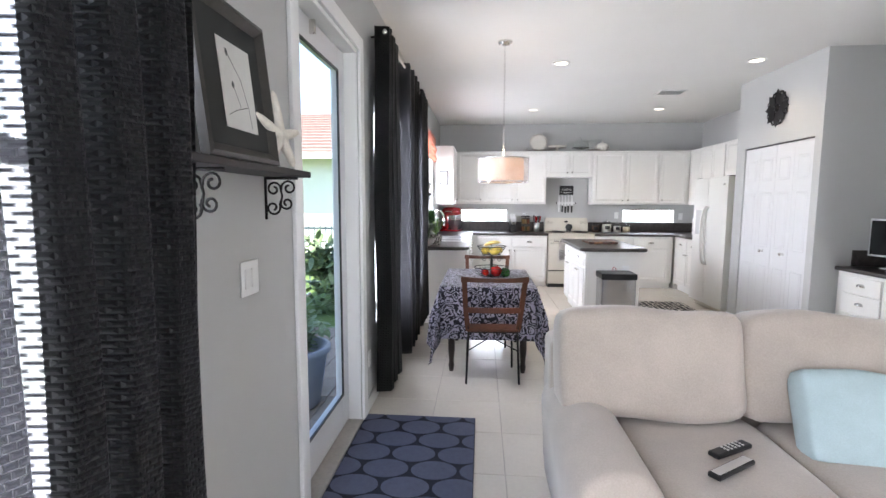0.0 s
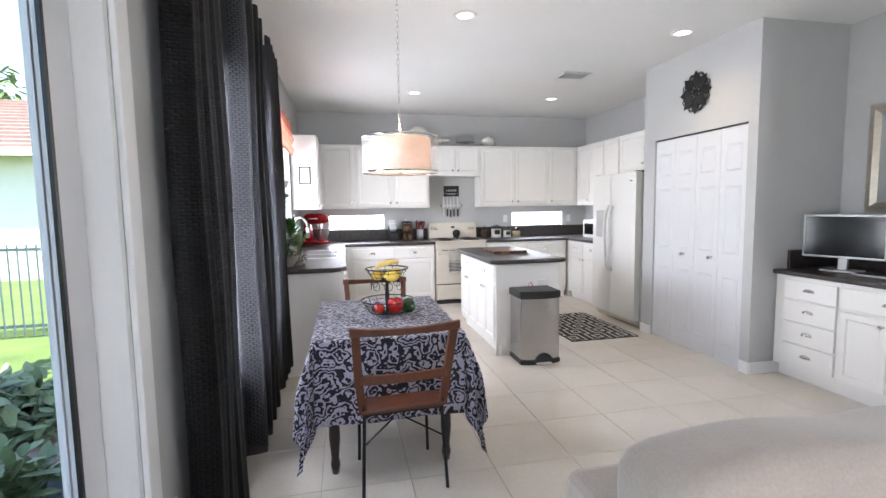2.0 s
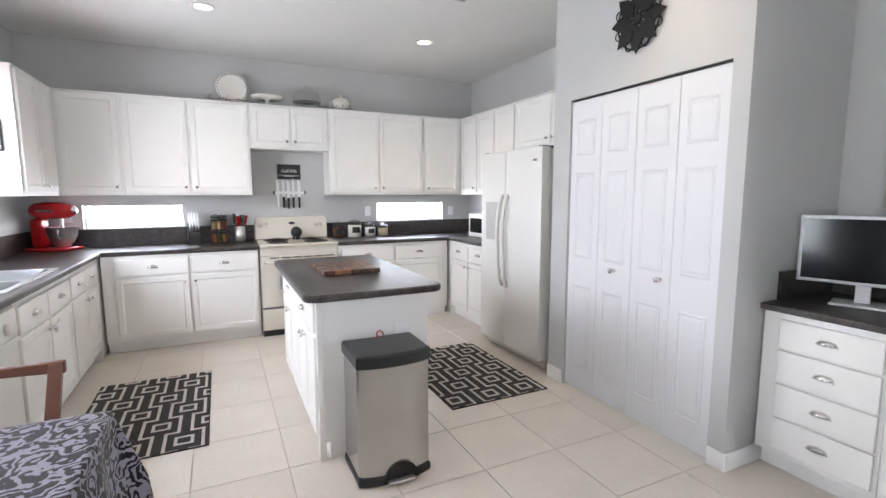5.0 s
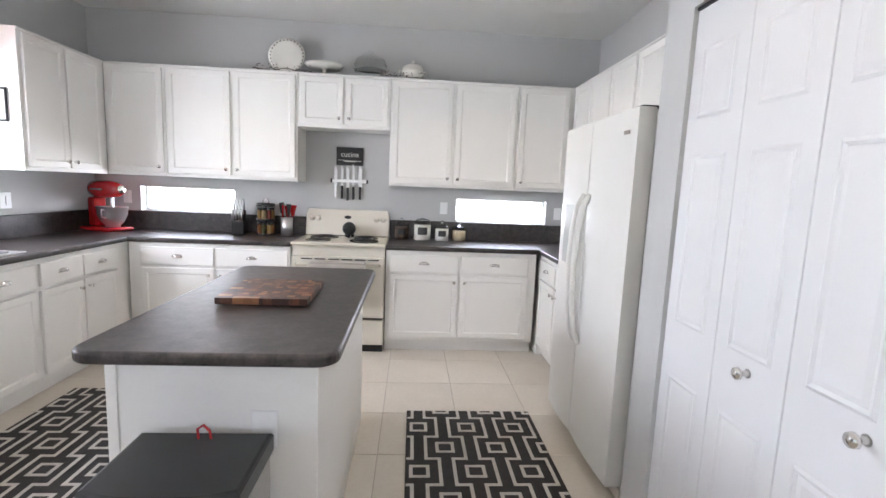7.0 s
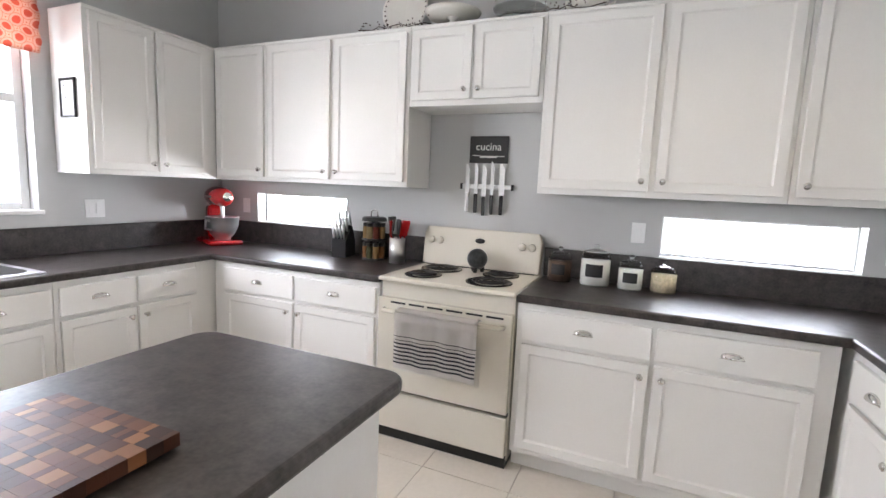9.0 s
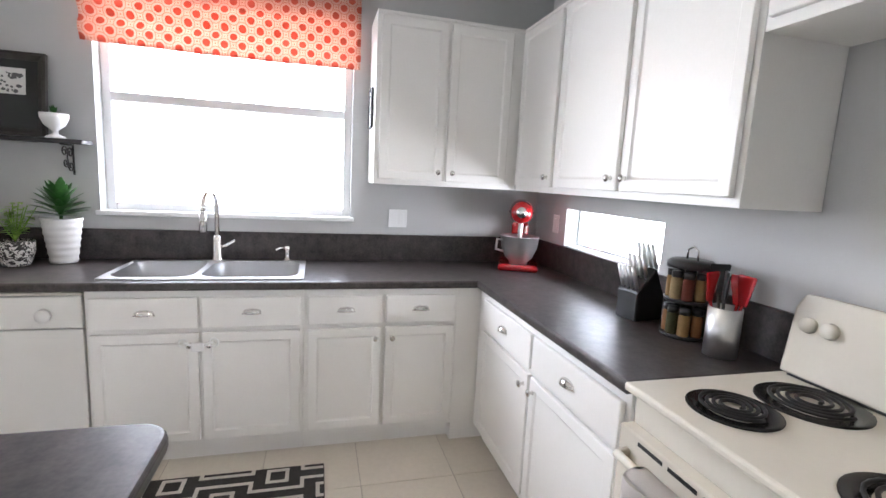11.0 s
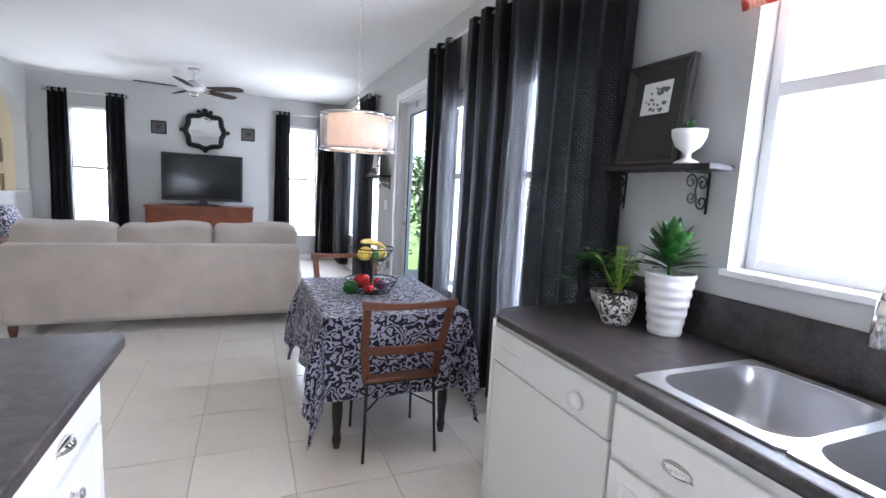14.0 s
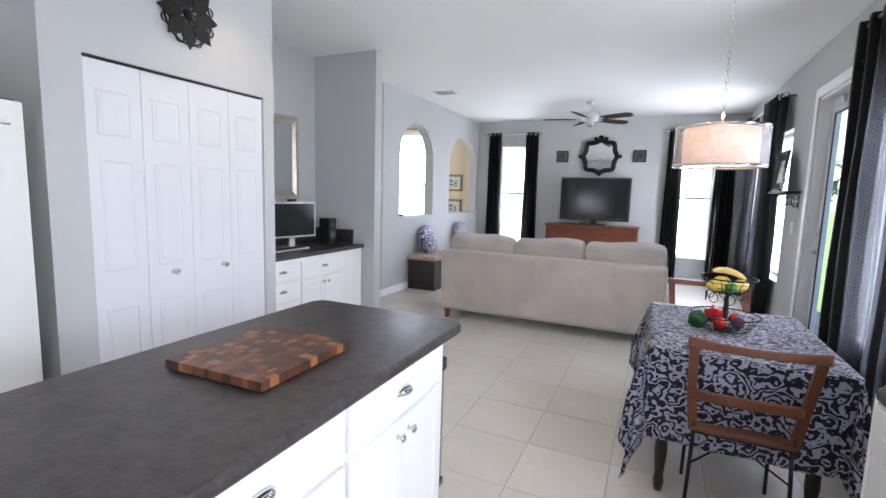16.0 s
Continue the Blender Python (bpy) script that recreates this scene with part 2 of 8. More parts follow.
wall_south = wall("wall_south", "y", FRONT, -0.16, 0.0, 7.76, WINS_FRONT, PAINT, "light grey painted living room end wall")
wall_east = wall("wall_east", "x", RIGHT, 0.16, 8.20, BACK, [], PAINT, "light grey painted kitchen side wall")
wall_pantry = wall("wall_pantry", "x", 3.88, 0.1, 6.76, 8.20, [(6.855, 8.02, -0.05, 2.09)], PAINT, "light grey pantry wall with a wide door opening")
wall_pantry_side = wall("wall_pantry_side", "y", 6.76, 0.1, 3.98, 4.85, [], PAINT, "light grey wall beside the desk")
wall_fridge_side = wall("wall_fridge_side", "y", 8.10, 0.1, 3.98, 4.81, [], PAINT, "light grey wall beside the fridge")
wall_alcove = wall("wall_alcove", "x", 4.74, 0.11, 5.27, 6.76, [], PAINT, "light grey wall behind the desk")
wall_fin = wall("wall_fin", "y", 5.15, 0.12, 3.96, 7.76, [], PAINT, "light grey stub wall beside the desk")
wall_far_room = wall("wall_far_room", "x", 7.6, 0.16, FRONT, 5.15, [], CREAMWALL, "cream wall of the next room")


def arch_wall():
    """The wall with two round-headed openings."""
    ob = wall("wall_arches", "x", 4.64, 0.15, FRONT, 4.02, [(0.52, 1.84, 1.09, 2.50), (2.49, 3.57, 1.09, 2.50)], PAINT, "light grey wall with two arched openings")
    bm = bmesh.new()
    bm.from_mesh(ob.data)
    for a, b in ((0.52, 1.84), (2.49, 3.57)):
        c, r, spring = (a + b) / 2, (b - a) / 2, 1.98
        n = 24
        for s in range(n):
            u0, u1 = (math.cos(math.pi * k / n) for k in (s, s + 1))
            w0, w1 = (math.sin(math.pi * k / n) * 0.50 for k in (s, s + 1))
            y0, y1 = c + r * u0, c + r * u1
            q = [(y0, spring + w0), (y1, spring + w1), (y1, 2.50), (y0, 2.50)]
            near = [bm.verts.new((4.641, y, z)) for y, z in q]
            far = [bm.verts.new((4.789, y, z)) for y, z in q]
            bm.faces.new(near)
            bm.faces.new(far)
            bm.faces.new((near[0], near[1], far[1], far[0]))
    bmesh.ops.recalc_face_normals(bm, faces=bm.faces)
    bm.to_mesh(ob.data)
    bm.free()


arch_wall()
structure("wall_far_lining", boxes((4.81, FRONT + 0.002, 0, 5.498, FRONT + 0.008, CZ), (6.902, FRONT + 0.002, 0, 7.6, FRONT + 0.008, CZ), (5.498, FRONT + 0.002, 0, 6.902, FRONT + 0.008, 0.498), (5.498, FRONT + 0.002, 2.702, 6.902, FRONT + 0.008, CZ)), CREAMWALL, "cream painted end wall of the next room", "wall")
structure("ceiling", boxes((-0.16, 0.0, CZ, 7.76, 11.04, CZ + 0.15)), CEIL, "white textured ceiling", "ceiling")
floor = structure("floor", boxes((-0.16, 0.0, -0.12, 7.76, 11.04, -0.004)), GROUT, "tiled floor with grey grout", "floor")


def baseboard(name, x0, y0, x1, y1):
    bm = bmesh.new()
    box(bm, min(x0, x1), min(y0, y1), 0.0, max(x0, x1), max(y0, y1), 0.10, bevel=0.004, seg=1)
    structure(name, bm, WHITE, "white painted baseboard", "baseboard")


for k, r in enumerate([(0.002, FRONT + 0.02, 0.016, 4.01), (0.002, 5.18, 0.016, 7.60), (0.0, FRONT + 0.002, 4.64, FRONT + 0.016), (3.866, 6.75, 3.879, 6.85), (3.866, 8.03, 3.879, 8.2), (3.88, 6.745, 4.25, 6.758),
                       (4.625, FRONT + 0.02, 4.638, 4.02), (4.63, 4.022, 4.79, 4.034), (3.945, 5.14, 3.958, 5.28), (3.96, 5.135, 7.6, 5.148)]):
    baseboard("baseboard_%d" % (k + 1), *r)


def window(name, axis, face, a0, a1, z0, z1, rail, label, deep=0.09, stool=True, k=0.045):
    """A white sash window set into the wall: frame, meeting rail, panes and sill."""
    w = tagged(new(name), label, "window", "", "structure")
    s = -1 if axis == "x" or face < 1 else 1

    def B(a, b, c, d, e, f):
        return (face + s * b, a, e, face + s * d, c, f) if axis == "x" else (a, face + s * b, e, c, face + s * d, f)

    def fix(t):
        return (min(t[0], t[3]), min(t[1], t[4]), t[2], max(t[0], t[3]), max(t[1], t[4]), t[5])

    o, i = deep, deep + 0.05
    bm = bmesh.new()
    for t in (B(a0, o, a0 + k, i, z0, z1), B(a1 - k, o, a1, i, z0, z1), B(a0 + k, o, a1 - k, i, z0, z0 + k), B(a0 + k, o, a1 - k, i, z1 - k, z1)):
        box(bm, *fix(t), bevel=0.004, seg=1)
    part("window_frame", bm, WHITE, w)
    if rail:
        bm = bmesh.new()
        box(bm, *fix(B(a0 + k, o - 0.012, a1 - k, i - 0.004, rail - 0.025, rail + 0.025)), bevel=0.004, seg=1)
        part("meeting_rail", bm, WHITE, w)
    spans = [(z0 + k, rail - 0.025), (rail + 0.025, z1 - k)] if rail else [(z0 + k, z1 - k)]
    for lo, hi in spans:
        bm = bmesh.new()
        box(bm, *fix(B(a0 + k, o + 0.02, a1 - k, o + 0.026, lo, hi)))
        p = part("pane", bm, GLASS, w)
        p.visible_shadow = False
    if stool:
        bm = bmesh.new()
        box(bm, *fix(B(a0 - 0.02, -0.02, a1 + 0.02, o, z0 - 0.022, z0 + 0.004)), bevel=0.004, seg=1)
        part("window_sill", bm, WHITE, w)
    return w


window("window_1", "x", 0, 1.35, 3.25, 0.58, 2.25, 1.555, "white sash window behind dark curtains")
window("window_2", "x", 0, 5.52, 6.50, 0.58, 2.25, 1.555, "white sash window beside the dining table")
window("window_3", "x", 0, 6.62, 7.60, 0.58, 2.25, 1.555, "white sash window beside the dining table")
window("window_4", "x", 0, 8.242, 9.60, 1.198, 2.36, 1.83, "wide white sash window over the sink")
window("window_5", "y", BACK, 0.40, 1.25, 1.104, 1.33, None, "low slot window above the worktop", stool=False, k=0.014)
window("window_6", "y", BACK, 3.34, 4.23, 1.104, 1.33, None, "low slot window above the worktop", stool=False, k=0.014)
window("window_7", "y", FRONT, 3.66, 4.18, 0.46, 2.42, 1.48, "tall narrow white sash window beside the television")
window("window_8", "y", FRONT, 0.44, 0.98, 0.46, 2.42, 1.48, "tall narrow white sash window beside the television")
window("window_9", "y", FRONT, 5.5, 6.9, 0.5, 2.7, 1.6, "bright window of the next room")


def glazed_door():
    d = tagged(new("door_1"), "white patio door with one tall glass pane", "door", "", "structure")
    a, b, top = DOOR[0], DOOR[1], DOOR[3]
    # casing round the opening, on the room side
    part("casing", boxes((0.001, a - 0.085, 0, 0.02, a, top + 0.085), (0.001, b, 0, 0.02, b + 0.085, top + 0.085), (0.001, a, top, 0.02, b, top + 0.085), bevel=0.004), WHITE, d)
    part("jamb", boxes((-0.155, a, 0.012, 0.0, a + 0.025, top), (-0.155, b - 0.025, 0.012, 0.0, b, top), (-0.155, a + 0.025, top - 0.025, 0.0, b - 0.025, top)), WHITE, d)
    x0, x1, p, q = -0.125, -0.08, a + 0.03, b - 0.03
    s = 0.13
    part("leaf", boxes((x0, p, 0.03, x1, p + s, top - 0.03), (x0, q - s, 0.03, x1, q, top - 0.03), (x0, p + s, 0.03, x1, q - s, 0.24), (x0, p + s, top - 0.16, x1, q - s, top - 0.03), bevel=0.004), DOORWHITE, d)
    gl = part("pane", boxes((-0.106, p + s, 0.24, -0.1, q - s, top - 0.16)), GLASS, d)
    gl.visible_shadow = False
    part("glazing_bead", boxes((x1 - 0.002, p + s, 0.24, x1 + 0.008, p + s + 0.014, top - 0.16), (x1 - 0.002, q - s - 0.014, 0.24, x1 + 0.008, q - s, top - 0.16), (x1 - 0.002, p + s + 0.014, 0.24, x1 + 0.008, q - s - 0.014, 0.254), (x1 - 0.002, p + s + 0.014, top - 0.174, x1 + 0.008, q - s - 0.014, top - 0.16)), BLACK, d, "dark rubber glazing bead")
    part("threshold", boxes((-0.155, a + 0.026, 0.0, 0.012, b - 0.026, 0.022), bevel=0.005), material("aluminium_threshold", (0.45, 0.42, 0.38), 0.45, 0.7, vary=0.15), d)
    h = part("handle", lathe([(0, 0), (0.027, 0), (0.027, 0.008), (0.011, 0.012), (0.011, 0.045), (0, 0.045)], 16), CHROME, d, "satin nickel lever", True, pose(x1, p + 0.06, 1.02, 0, 90, 0))
    part("lever", tube([(0, 0, 0.04), (0, 0.05, 0.045), (0, 0.11, 0.04)], 0.008), CHROME, h)
    part("deadbolt", lathe([(0, 0), (0.03, 0), (0.028, 0.014), (0, 0.016)], 16), CHROME, d, "", True, pose(x1, p + 0.06, 1.2, 0, 90, 0))
    part("closer", boxes((x1, p + 0.35, top - 0.11, x1 + 0.03, p + 0.37, top - 0.04), bevel=0.004), CHROME, d)


glazed_door()


def bifold_doors():
    """Two pairs of folding six-panel leaves."""
    d = tagged(new("door_2"), "white bifold pantry doors with moulded panels, closed", "door", "", "structure")
    y0, y1, top = 6.858, 8.017, 2.075
    w = (y1 - y0) / 4
    for k in range(4):
        bm = bmesh.new()
        box(bm, 0, 0.0012, 0.012, 0.03, w - 0.0012, top, bevel=0.002, seg=1)
        for a, b in ((0.17, 0.78), (0.98, 1.58), (1.70, 1.94)):
            ring = [f for f in bm.faces if f.normal.x < -0.9]
            vs = [bm.verts.new((-0.0005, y, z)) for y, z in ((0.055, a), (w - 0.055, a), (w - 0.055, b), (0.055, b))]
            f = bm.faces.new(vs)
            f.normal_update()
            if f.normal.x > 0:
                f.normal_flip()
            bmesh.ops.inset_individual(bm, faces=[f], thickness=0.014, depth=0.0045)
            bmesh.ops.inset_individual(bm, faces=[f], thickness=0.014, depth=-0.004)
            bmesh.ops.inset_individual(bm, faces=[f], thickness=0.022, depth=0.0035)
        leaf = part("leaf", bm, DOORWHITE, d, "", False, pose(3.895, y0 + k * w, 0))
        if k in (1, 2):
            yy = 0.07 if k == 1 else 0.137
            part("knob", lathe([(0, 0), (0.014, 0), (0.008, 0.008), (0.008, 0.02), (0.018, 0.028), (0.017, 0.038), (0, 0.042)], 16), CHROME, leaf, "round nickel knob", True, pose(0, yy, 0.935, 0, -90, 0))
    part("track", boxes((3.89, y0, top + 0.003, 3.93, y1, 2.088)), BLACK, d, "dark head track")


bifold_doors()

# ---- kitchen ----
TOP = 0.93          # worktop height


def panel_door(w, h, th=0.02, stile=0.058):
    """A framed door face: local x across, z up, front towards -y, back at y = 0."""
    bm = bmesh.new()
    box(bm, 0, -th, 0, w, 0, h, bevel=0.003, seg=1)
    f = max((f for f in bm.faces if f.normal.y < -0.99), key=lambda f: f.calc_area())
    bmesh.ops.inset_region(bm, faces=[f], thickness=min(stile, w * 0.28), depth=0)
    bmesh.ops.inset_region(bm, faces=[f], thickness=0.006, depth=-0.004)
    bmesh.ops.inset_region(bm, faces=[f], thickness=0.008, depth=-0.003)
    return bm


def slab(w, h, th=0.02):
    bm = bmesh.new()
    box(bm, 0, -th, 0, w, 0, h, bevel=0.005, seg=2)
    return bm


def cup_pull():
    """A half-round bin pull, open below."""
    bm = bmesh.new()
    rows = []
    for i in range(9):
        a = math.pi * i / 8
        rows.append([bm.verts.new((0.042 * math.cos(a), -0.026 * math.sin(a) * math.cos(b) ** 0.7 if b < 1.5 else 0, 0.024 * math.sin(b) * (0.35 + 0.65 * math.sin(a)) - 0.008)) for b in [math.pi / 2 * j / 6 for j in range(7)]])
    for a, b in zip(rows, rows[1:]):
        for j in range(6):
            bm.faces.new((a[j], b[j], b[j + 1], a[j + 1]))
    bmesh.ops.recalc_face_normals(bm, faces=bm.faces)
    bmesh.ops.solidify(bm, geom=bm.faces[:], thickness=0.003)
    box(bm, -0.046, -0.003, -0.012, 0.046, 0.0, -0.008)
    return bm


def knob():
    return lathe([(0, 0), (0.009, 0), (0.006, 0.006), (0.006, 0.014), (0.014, 0.019), (0.015, 0.024), (0.009, 0.029), (0, 0.030)], 14)


pull_mesh, knob_mesh = bpy.data.meshes.new("cup_pull"), bpy.data.meshes.new("knob")
for make, me in ((cup_pull, pull_mesh), (knob, knob_mesh)):
    b_ = make()
    b_.to_mesh(me)
    b_.free()
    me.materials.append(CHROME)
    me.shade_smooth()


def add_pull(parent, x, z, th=0.02):
    tagged(shared("cup_pull", pull_mesh, parent, pose(x, -th, z)), "nickel cup pull")


def add_knob(parent, x, z, th=0.02):
    tagged(shared("knob", knob_mesh, parent, pose(x, -th, z, 90, 0, 0)), "nickel knob")


def base_cabinet(m, w, label, bays, depth=0.58, top=TOP - 0.04, open_top=False):
    """A floor unit. bays: rows of x, width and knob side ('l', 'r', 'd' for four drawers, 'w' for a wide drawer over two doors)."""
    c = thing("base_cabinet", label, "cabinet", m)
    if open_top:
        part("body", boxes((0, 0, 0.10, w, depth, 0.62)), CABINET, c)
        part("front_rail", boxes((0, 0, 0.6205, w, 0.03, top)), CABINET, c)
        part("back_rail", boxes((0, depth - 0.03, 0.6205, w, depth, top)), CABINET, c)
        for sx in (0, w - 0.02):
            part("side_panel", boxes((sx, 0.0305, 0.6205, sx + 0.02, depth - 0.0305, top)), CABINET, c)
    else:
        part("body", boxes((0, 0.0, 0.10, w, depth, top), bevel=0.002), CABINET, c)
    part("toe_kick", boxes((0.0, 0.06, 0.0, w, depth, 0.099)), CABINET, c)
    for x, bw, side in bays:
        if side == "d":
            zs = [(0.135, 0.305), (0.315, 0.485), (0.495, 0.665), (0.675, 0.825)]
            zs = [(a * top / 0.86, b * top / 0.86) for a, b in zs]
            for a, b in zs:
                dr = part("drawer", slab(bw, b - a), CABINET, c, "", False, pose(x, -0.001, a))
                add_pull(dr, bw / 2, (b - a) / 2 + 0.005)
            continue
        if side == "w":
            dr = part("drawer", slab(bw, 0.15), CABINET, c, "", False, pose(x, -0.001, top - 0.185))
            add_pull(dr, bw / 2, 0.078)
            h, half = top - 0.185 - 0.157, bw / 2 - 0.003
            for j in range(2):
                do = part("door", panel_door(half, h), CABINET, c, "", False, pose(x + j * (half + 0.006), -0.001, 0.135))
                add_knob(do, half - 0.03 if j == 0 else 0.03, h - 0.05)
            continue
        dr = part("drawer", slab(bw, 0.15), CABINET, c, "", False, pose(x, -0.001, top - 0.185))
        add_pull(dr, bw / 2, 0.078)
        h = top - 0.185 - 0.022 - 0.135
        do = part("door", panel_door(bw, h), CABINET, c, "", False, pose(x, -0.001, 0.135))
        add_knob(do, 0.035 if side == "l" else bw - 0.035, h - 0.055)
    return c


def wall_cabinet(m, w, h, label, bays, depth=0.315):
    c = thing("wall_cabinet", label, "cabinet", m)
    part("body", boxes((0, 0, 0, w, depth, h), bevel=0.002), CABINET, c)
    part("cornice", boxes((0, -0.008, h - 0.018, w, -0.0005, h - 0.001), bevel=0.003), CABINET, c)
    for x, bw, side in bays:
        do = part("door", panel_door(bw, h - 0.06), CABINET, c, "", False, pose(x, -0.001, 0.03))
        if side:
            add_knob(do, 0.032 if side == "l" else bw - 0.032, 0.05)
    return c


# units on the west wall face +x
FX, FY = 0.605, BACK - 0.605
# west run
base_cabinet(pose(FX, 8.395, 0, 0, 0, 90), 0.945, "white sink base cabinet with two panelled doors", [(0.015, 0.45, "r"), (0.48, 0.45, "l")], open_top=True)
base_cabinet(pose(FX, 9.342, 0, 0, 0, 90), 0.80, "white base cabinet with two drawers and two doors", [(0.02, 0.375, "r"), (0.412, 0.375, "l")])
latch = thing("cabinet_latch", "white plastic child latch across the sink cabinet knobs", "latch", pose(FX + 0.047, 8.867, 0.632, 0, 0, 90))
part("strap", tube([(-0.062, 0, 0.012), (-0.03, -0.006, 0.004), (0, -0.008, 0.0), (0.03, -0.006, 0.004), (0.062, 0, 0.012)], 0.006, 8), WHITE, latch, "", True)
part("lock_body", boxes((-0.03, -0.016, -0.028, 0.024, 0.002, 0.014), bevel=0.006), WHITE, latch)
for lx in (-0.066, 0.066):
    part("loop", tube([(lx + 0.02 * math.cos(a), 0, 0.012 + 0.02 * math.sin(a)) for a in [2 * math.pi * k / 14 for k in range(14)]], 0.004, 6, None, True), WHITE, latch, "", True)
single("corner_filler", boxes((0.003, 10.143, 0.0, FX - 0.001, BACK - 0.004, TOP - 0.04), bevel=0.002), CABINET, "white corner filler panel between base cabinets", "cabinet panel")
single("cabinet_end_panel", boxes((0.003, 7.652, 0.0, FX + 0.008, 7.677, TOP - 0.04), bevel=0.002), CABINET, "white end panel beside the dishwasher", "cabinet panel")
# north run
base_cabinet(pose(FX + 0.02, FY, 0), 1.29, "white base cabinet beside the cooker, two drawers over two doors", [(0.10, 0.575, "r"), (0.695, 0.575, "l")])
base_cabinet(pose(2.712, FY, 0), 1.29, "white base cabinet beside the cooker, two drawers over two doors", [(0.03, 0.585, "r"), (0.635, 0.585, "l")])
# east run
base_cabinet(pose(4.045, BACK - 0.62, 0, 0, 0, -90), 1.0, "white base cabinet beside the fridge", [(0.03, 0.42, "r"), (0.47, 0.42, "l")], depth=0.58)
single("corner_filler", boxes((4.047, BACK - 0.618, 0.0, 4.646, BACK - 0.004, TOP - 0.04), bevel=0.002), CABINET, "white corner panel between base cabinets", "cabinet panel")

# wall units: x across, front towards -y
UB, UT = 1.425, 2.352
UY = BACK - 0.318
UH = UT - UB
wall_cabinet(pose(0.32, UY, UB), 0.487, UH, "white corner wall cabinet with one door", [(0.03, 0.44, "r")], 0.312)
wall_cabinet(pose(0.809, UY, UB), 1.10, UH, "white double wall cabinet with panelled doors", [(0.02, 0.515, "r"), (0.565, 0.515, "l")], 0.312)
wall_cabinet(pose(1.911, UY, 1.90), 0.79, UT - 1.90, "short white wall cabinet over the cooker", [(0.02, 0.365, "r"), (0.405, 0.365, "l")], 0.312)
wall_cabinet(pose(2.703, UY, UB), 1.12, UH, "white double wall cabinet with panelled doors", [(0.02, 0.525, "r"), (0.575, 0.525, "l")], 0.312)
wall_cabinet(pose(3.825, UY, UB), 0.505, UH, "white corner wall cabinet with one door", [(0.02, 0.44, "l")], 0.312)
wall_cabinet(pose(0.318, 9.70, UB, 0, 0, 90), 0.86, UH, "white wall cabinet beside the sink window", [(0.025, 0.37, "r"), (0.415, 0.37, "l")], 0.312)
wall_cabinet(pose(4.332, UY - 0.002, UB, 0, 0, -90), 1.20, UH, "white wall cabinet beside the fridge", [(0.06, 0.36, "r"), (0.44, 0.36, "r"), (0.82, 0.36, "l")], 0.312)
wall_cabinet(pose(4.332, 9.355, 1.86, 0, 0, -90), 1.13, UT - 1.86, "short white wall cabinet over the fridge", [(0.02, 0.54, "r"), (0.57, 0.54, "l")], 0.312)


def worktop(name, outline, label, z=TOP, th=0.04, bevel=0.012):
    """A slab with rounded front edges from a plan outline."""
    bm = bmesh.new()
    lo = [bm.verts.new((x, y, z - th)) for x, y in outline]
    f = bm.faces.new(lo)
    r = bmesh.ops.extrude_face_region(bm, geom=[f])
    bmesh.ops.translate(bm, vec=(0, 0, th), verts=[v for v in r["geom"] if isinstance(v, bmesh.types.BMVert)])
    bmesh.ops.recalc_face_normals(bm, faces=bm.faces)
    es = [e for e in bm.edges if abs(e.verts[0].co.z - e.verts[1].co.z) < 1e-6]
    bmesh.ops.bevel(bm, geom=es, offset=bevel, segments=3, profile=0.5, affect="EDGES")
    return single(name, bm, COUNTER, label, "worktop")


def sink_cut(ob):
    """The hole for the sink bowls in the worktop."""
    bm = bmesh.new()
    bm.from_mesh(ob.data)
    for co, no in (((0, 8.445, 0), (0, 1, 0)), ((0, 9.312, 0), (0, 1, 0)), ((0.095, 0, 0), (1, 0, 0)), ((0.552, 0, 0), (1, 0, 0))):
        bmesh.ops.bisect_plane(bm, geom=bm.verts[:] + bm.edges[:] + bm.faces[:], plane_co=co, plane_no=no)
    kill = [f for f in bm.faces if 8.445 < f.calc_center_median().y < 9.312 and 0.095 < f.calc_center_median().x < 0.552]
    bmesh.ops.delete(bm, geom=kill, context="FACES")
    bm.to_mesh(ob.data)
    bm.free()


ov = 0.03
wt = worktop("worktop", [(0.004, 7.62), (FX + ov - 0.12, 7.62), (FX + ov - 0.05, 7.645), (FX + ov, 7.72), (FX + ov, FY - ov), (1.925, FY - ov), (1.925, BACK - 0.004), (0.004, BACK - 0.004)], "charcoal laminate L-shaped worktop with rounded edge")
sink_cut(wt)
worktop("worktop", [(2.708, FY - ov), (4.045 - ov, FY - ov), (4.045 - ov, 9.26), (4.646, 9.26), (4.646, BACK - 0.004), (2.708, BACK - 0.004)], "charcoal laminate worktop beside the cooker")
BS = 1.10
single("backsplash", boxes((0.003, 7.66, TOP + 0.001, 0.022, BACK - 0.025, BS), bevel=0.003), COUNTER, "charcoal laminate upstand along the sink wall", "backsplash")
single("backsplash", boxes((0.003, BACK - 0.023, TOP + 0.001, 1.922, BACK - 0.003, BS), bevel=0.003), COUNTER, "charcoal laminate upstand beside the cooker", "backsplash")
single("backsplash", boxes((2.71, BACK - 0.023, TOP + 0.001, 4.646, BACK - 0.003, BS), bevel=0.003), COUNTER, "charcoal laminate upstand beside the cooker", "backsplash")
single("backsplash", boxes((4.625, 9.26, TOP + 0.001, 4.647, BACK - 0.026, BS), bevel=0.003), COUNTER, "charcoal laminate upstand by the fridge", "backsplash")


BASIN = material("satin_sink_steel", (0.45, 0.45, 0.46), 0.3, 1.0, vary=0.06, scale=4, grain=180)


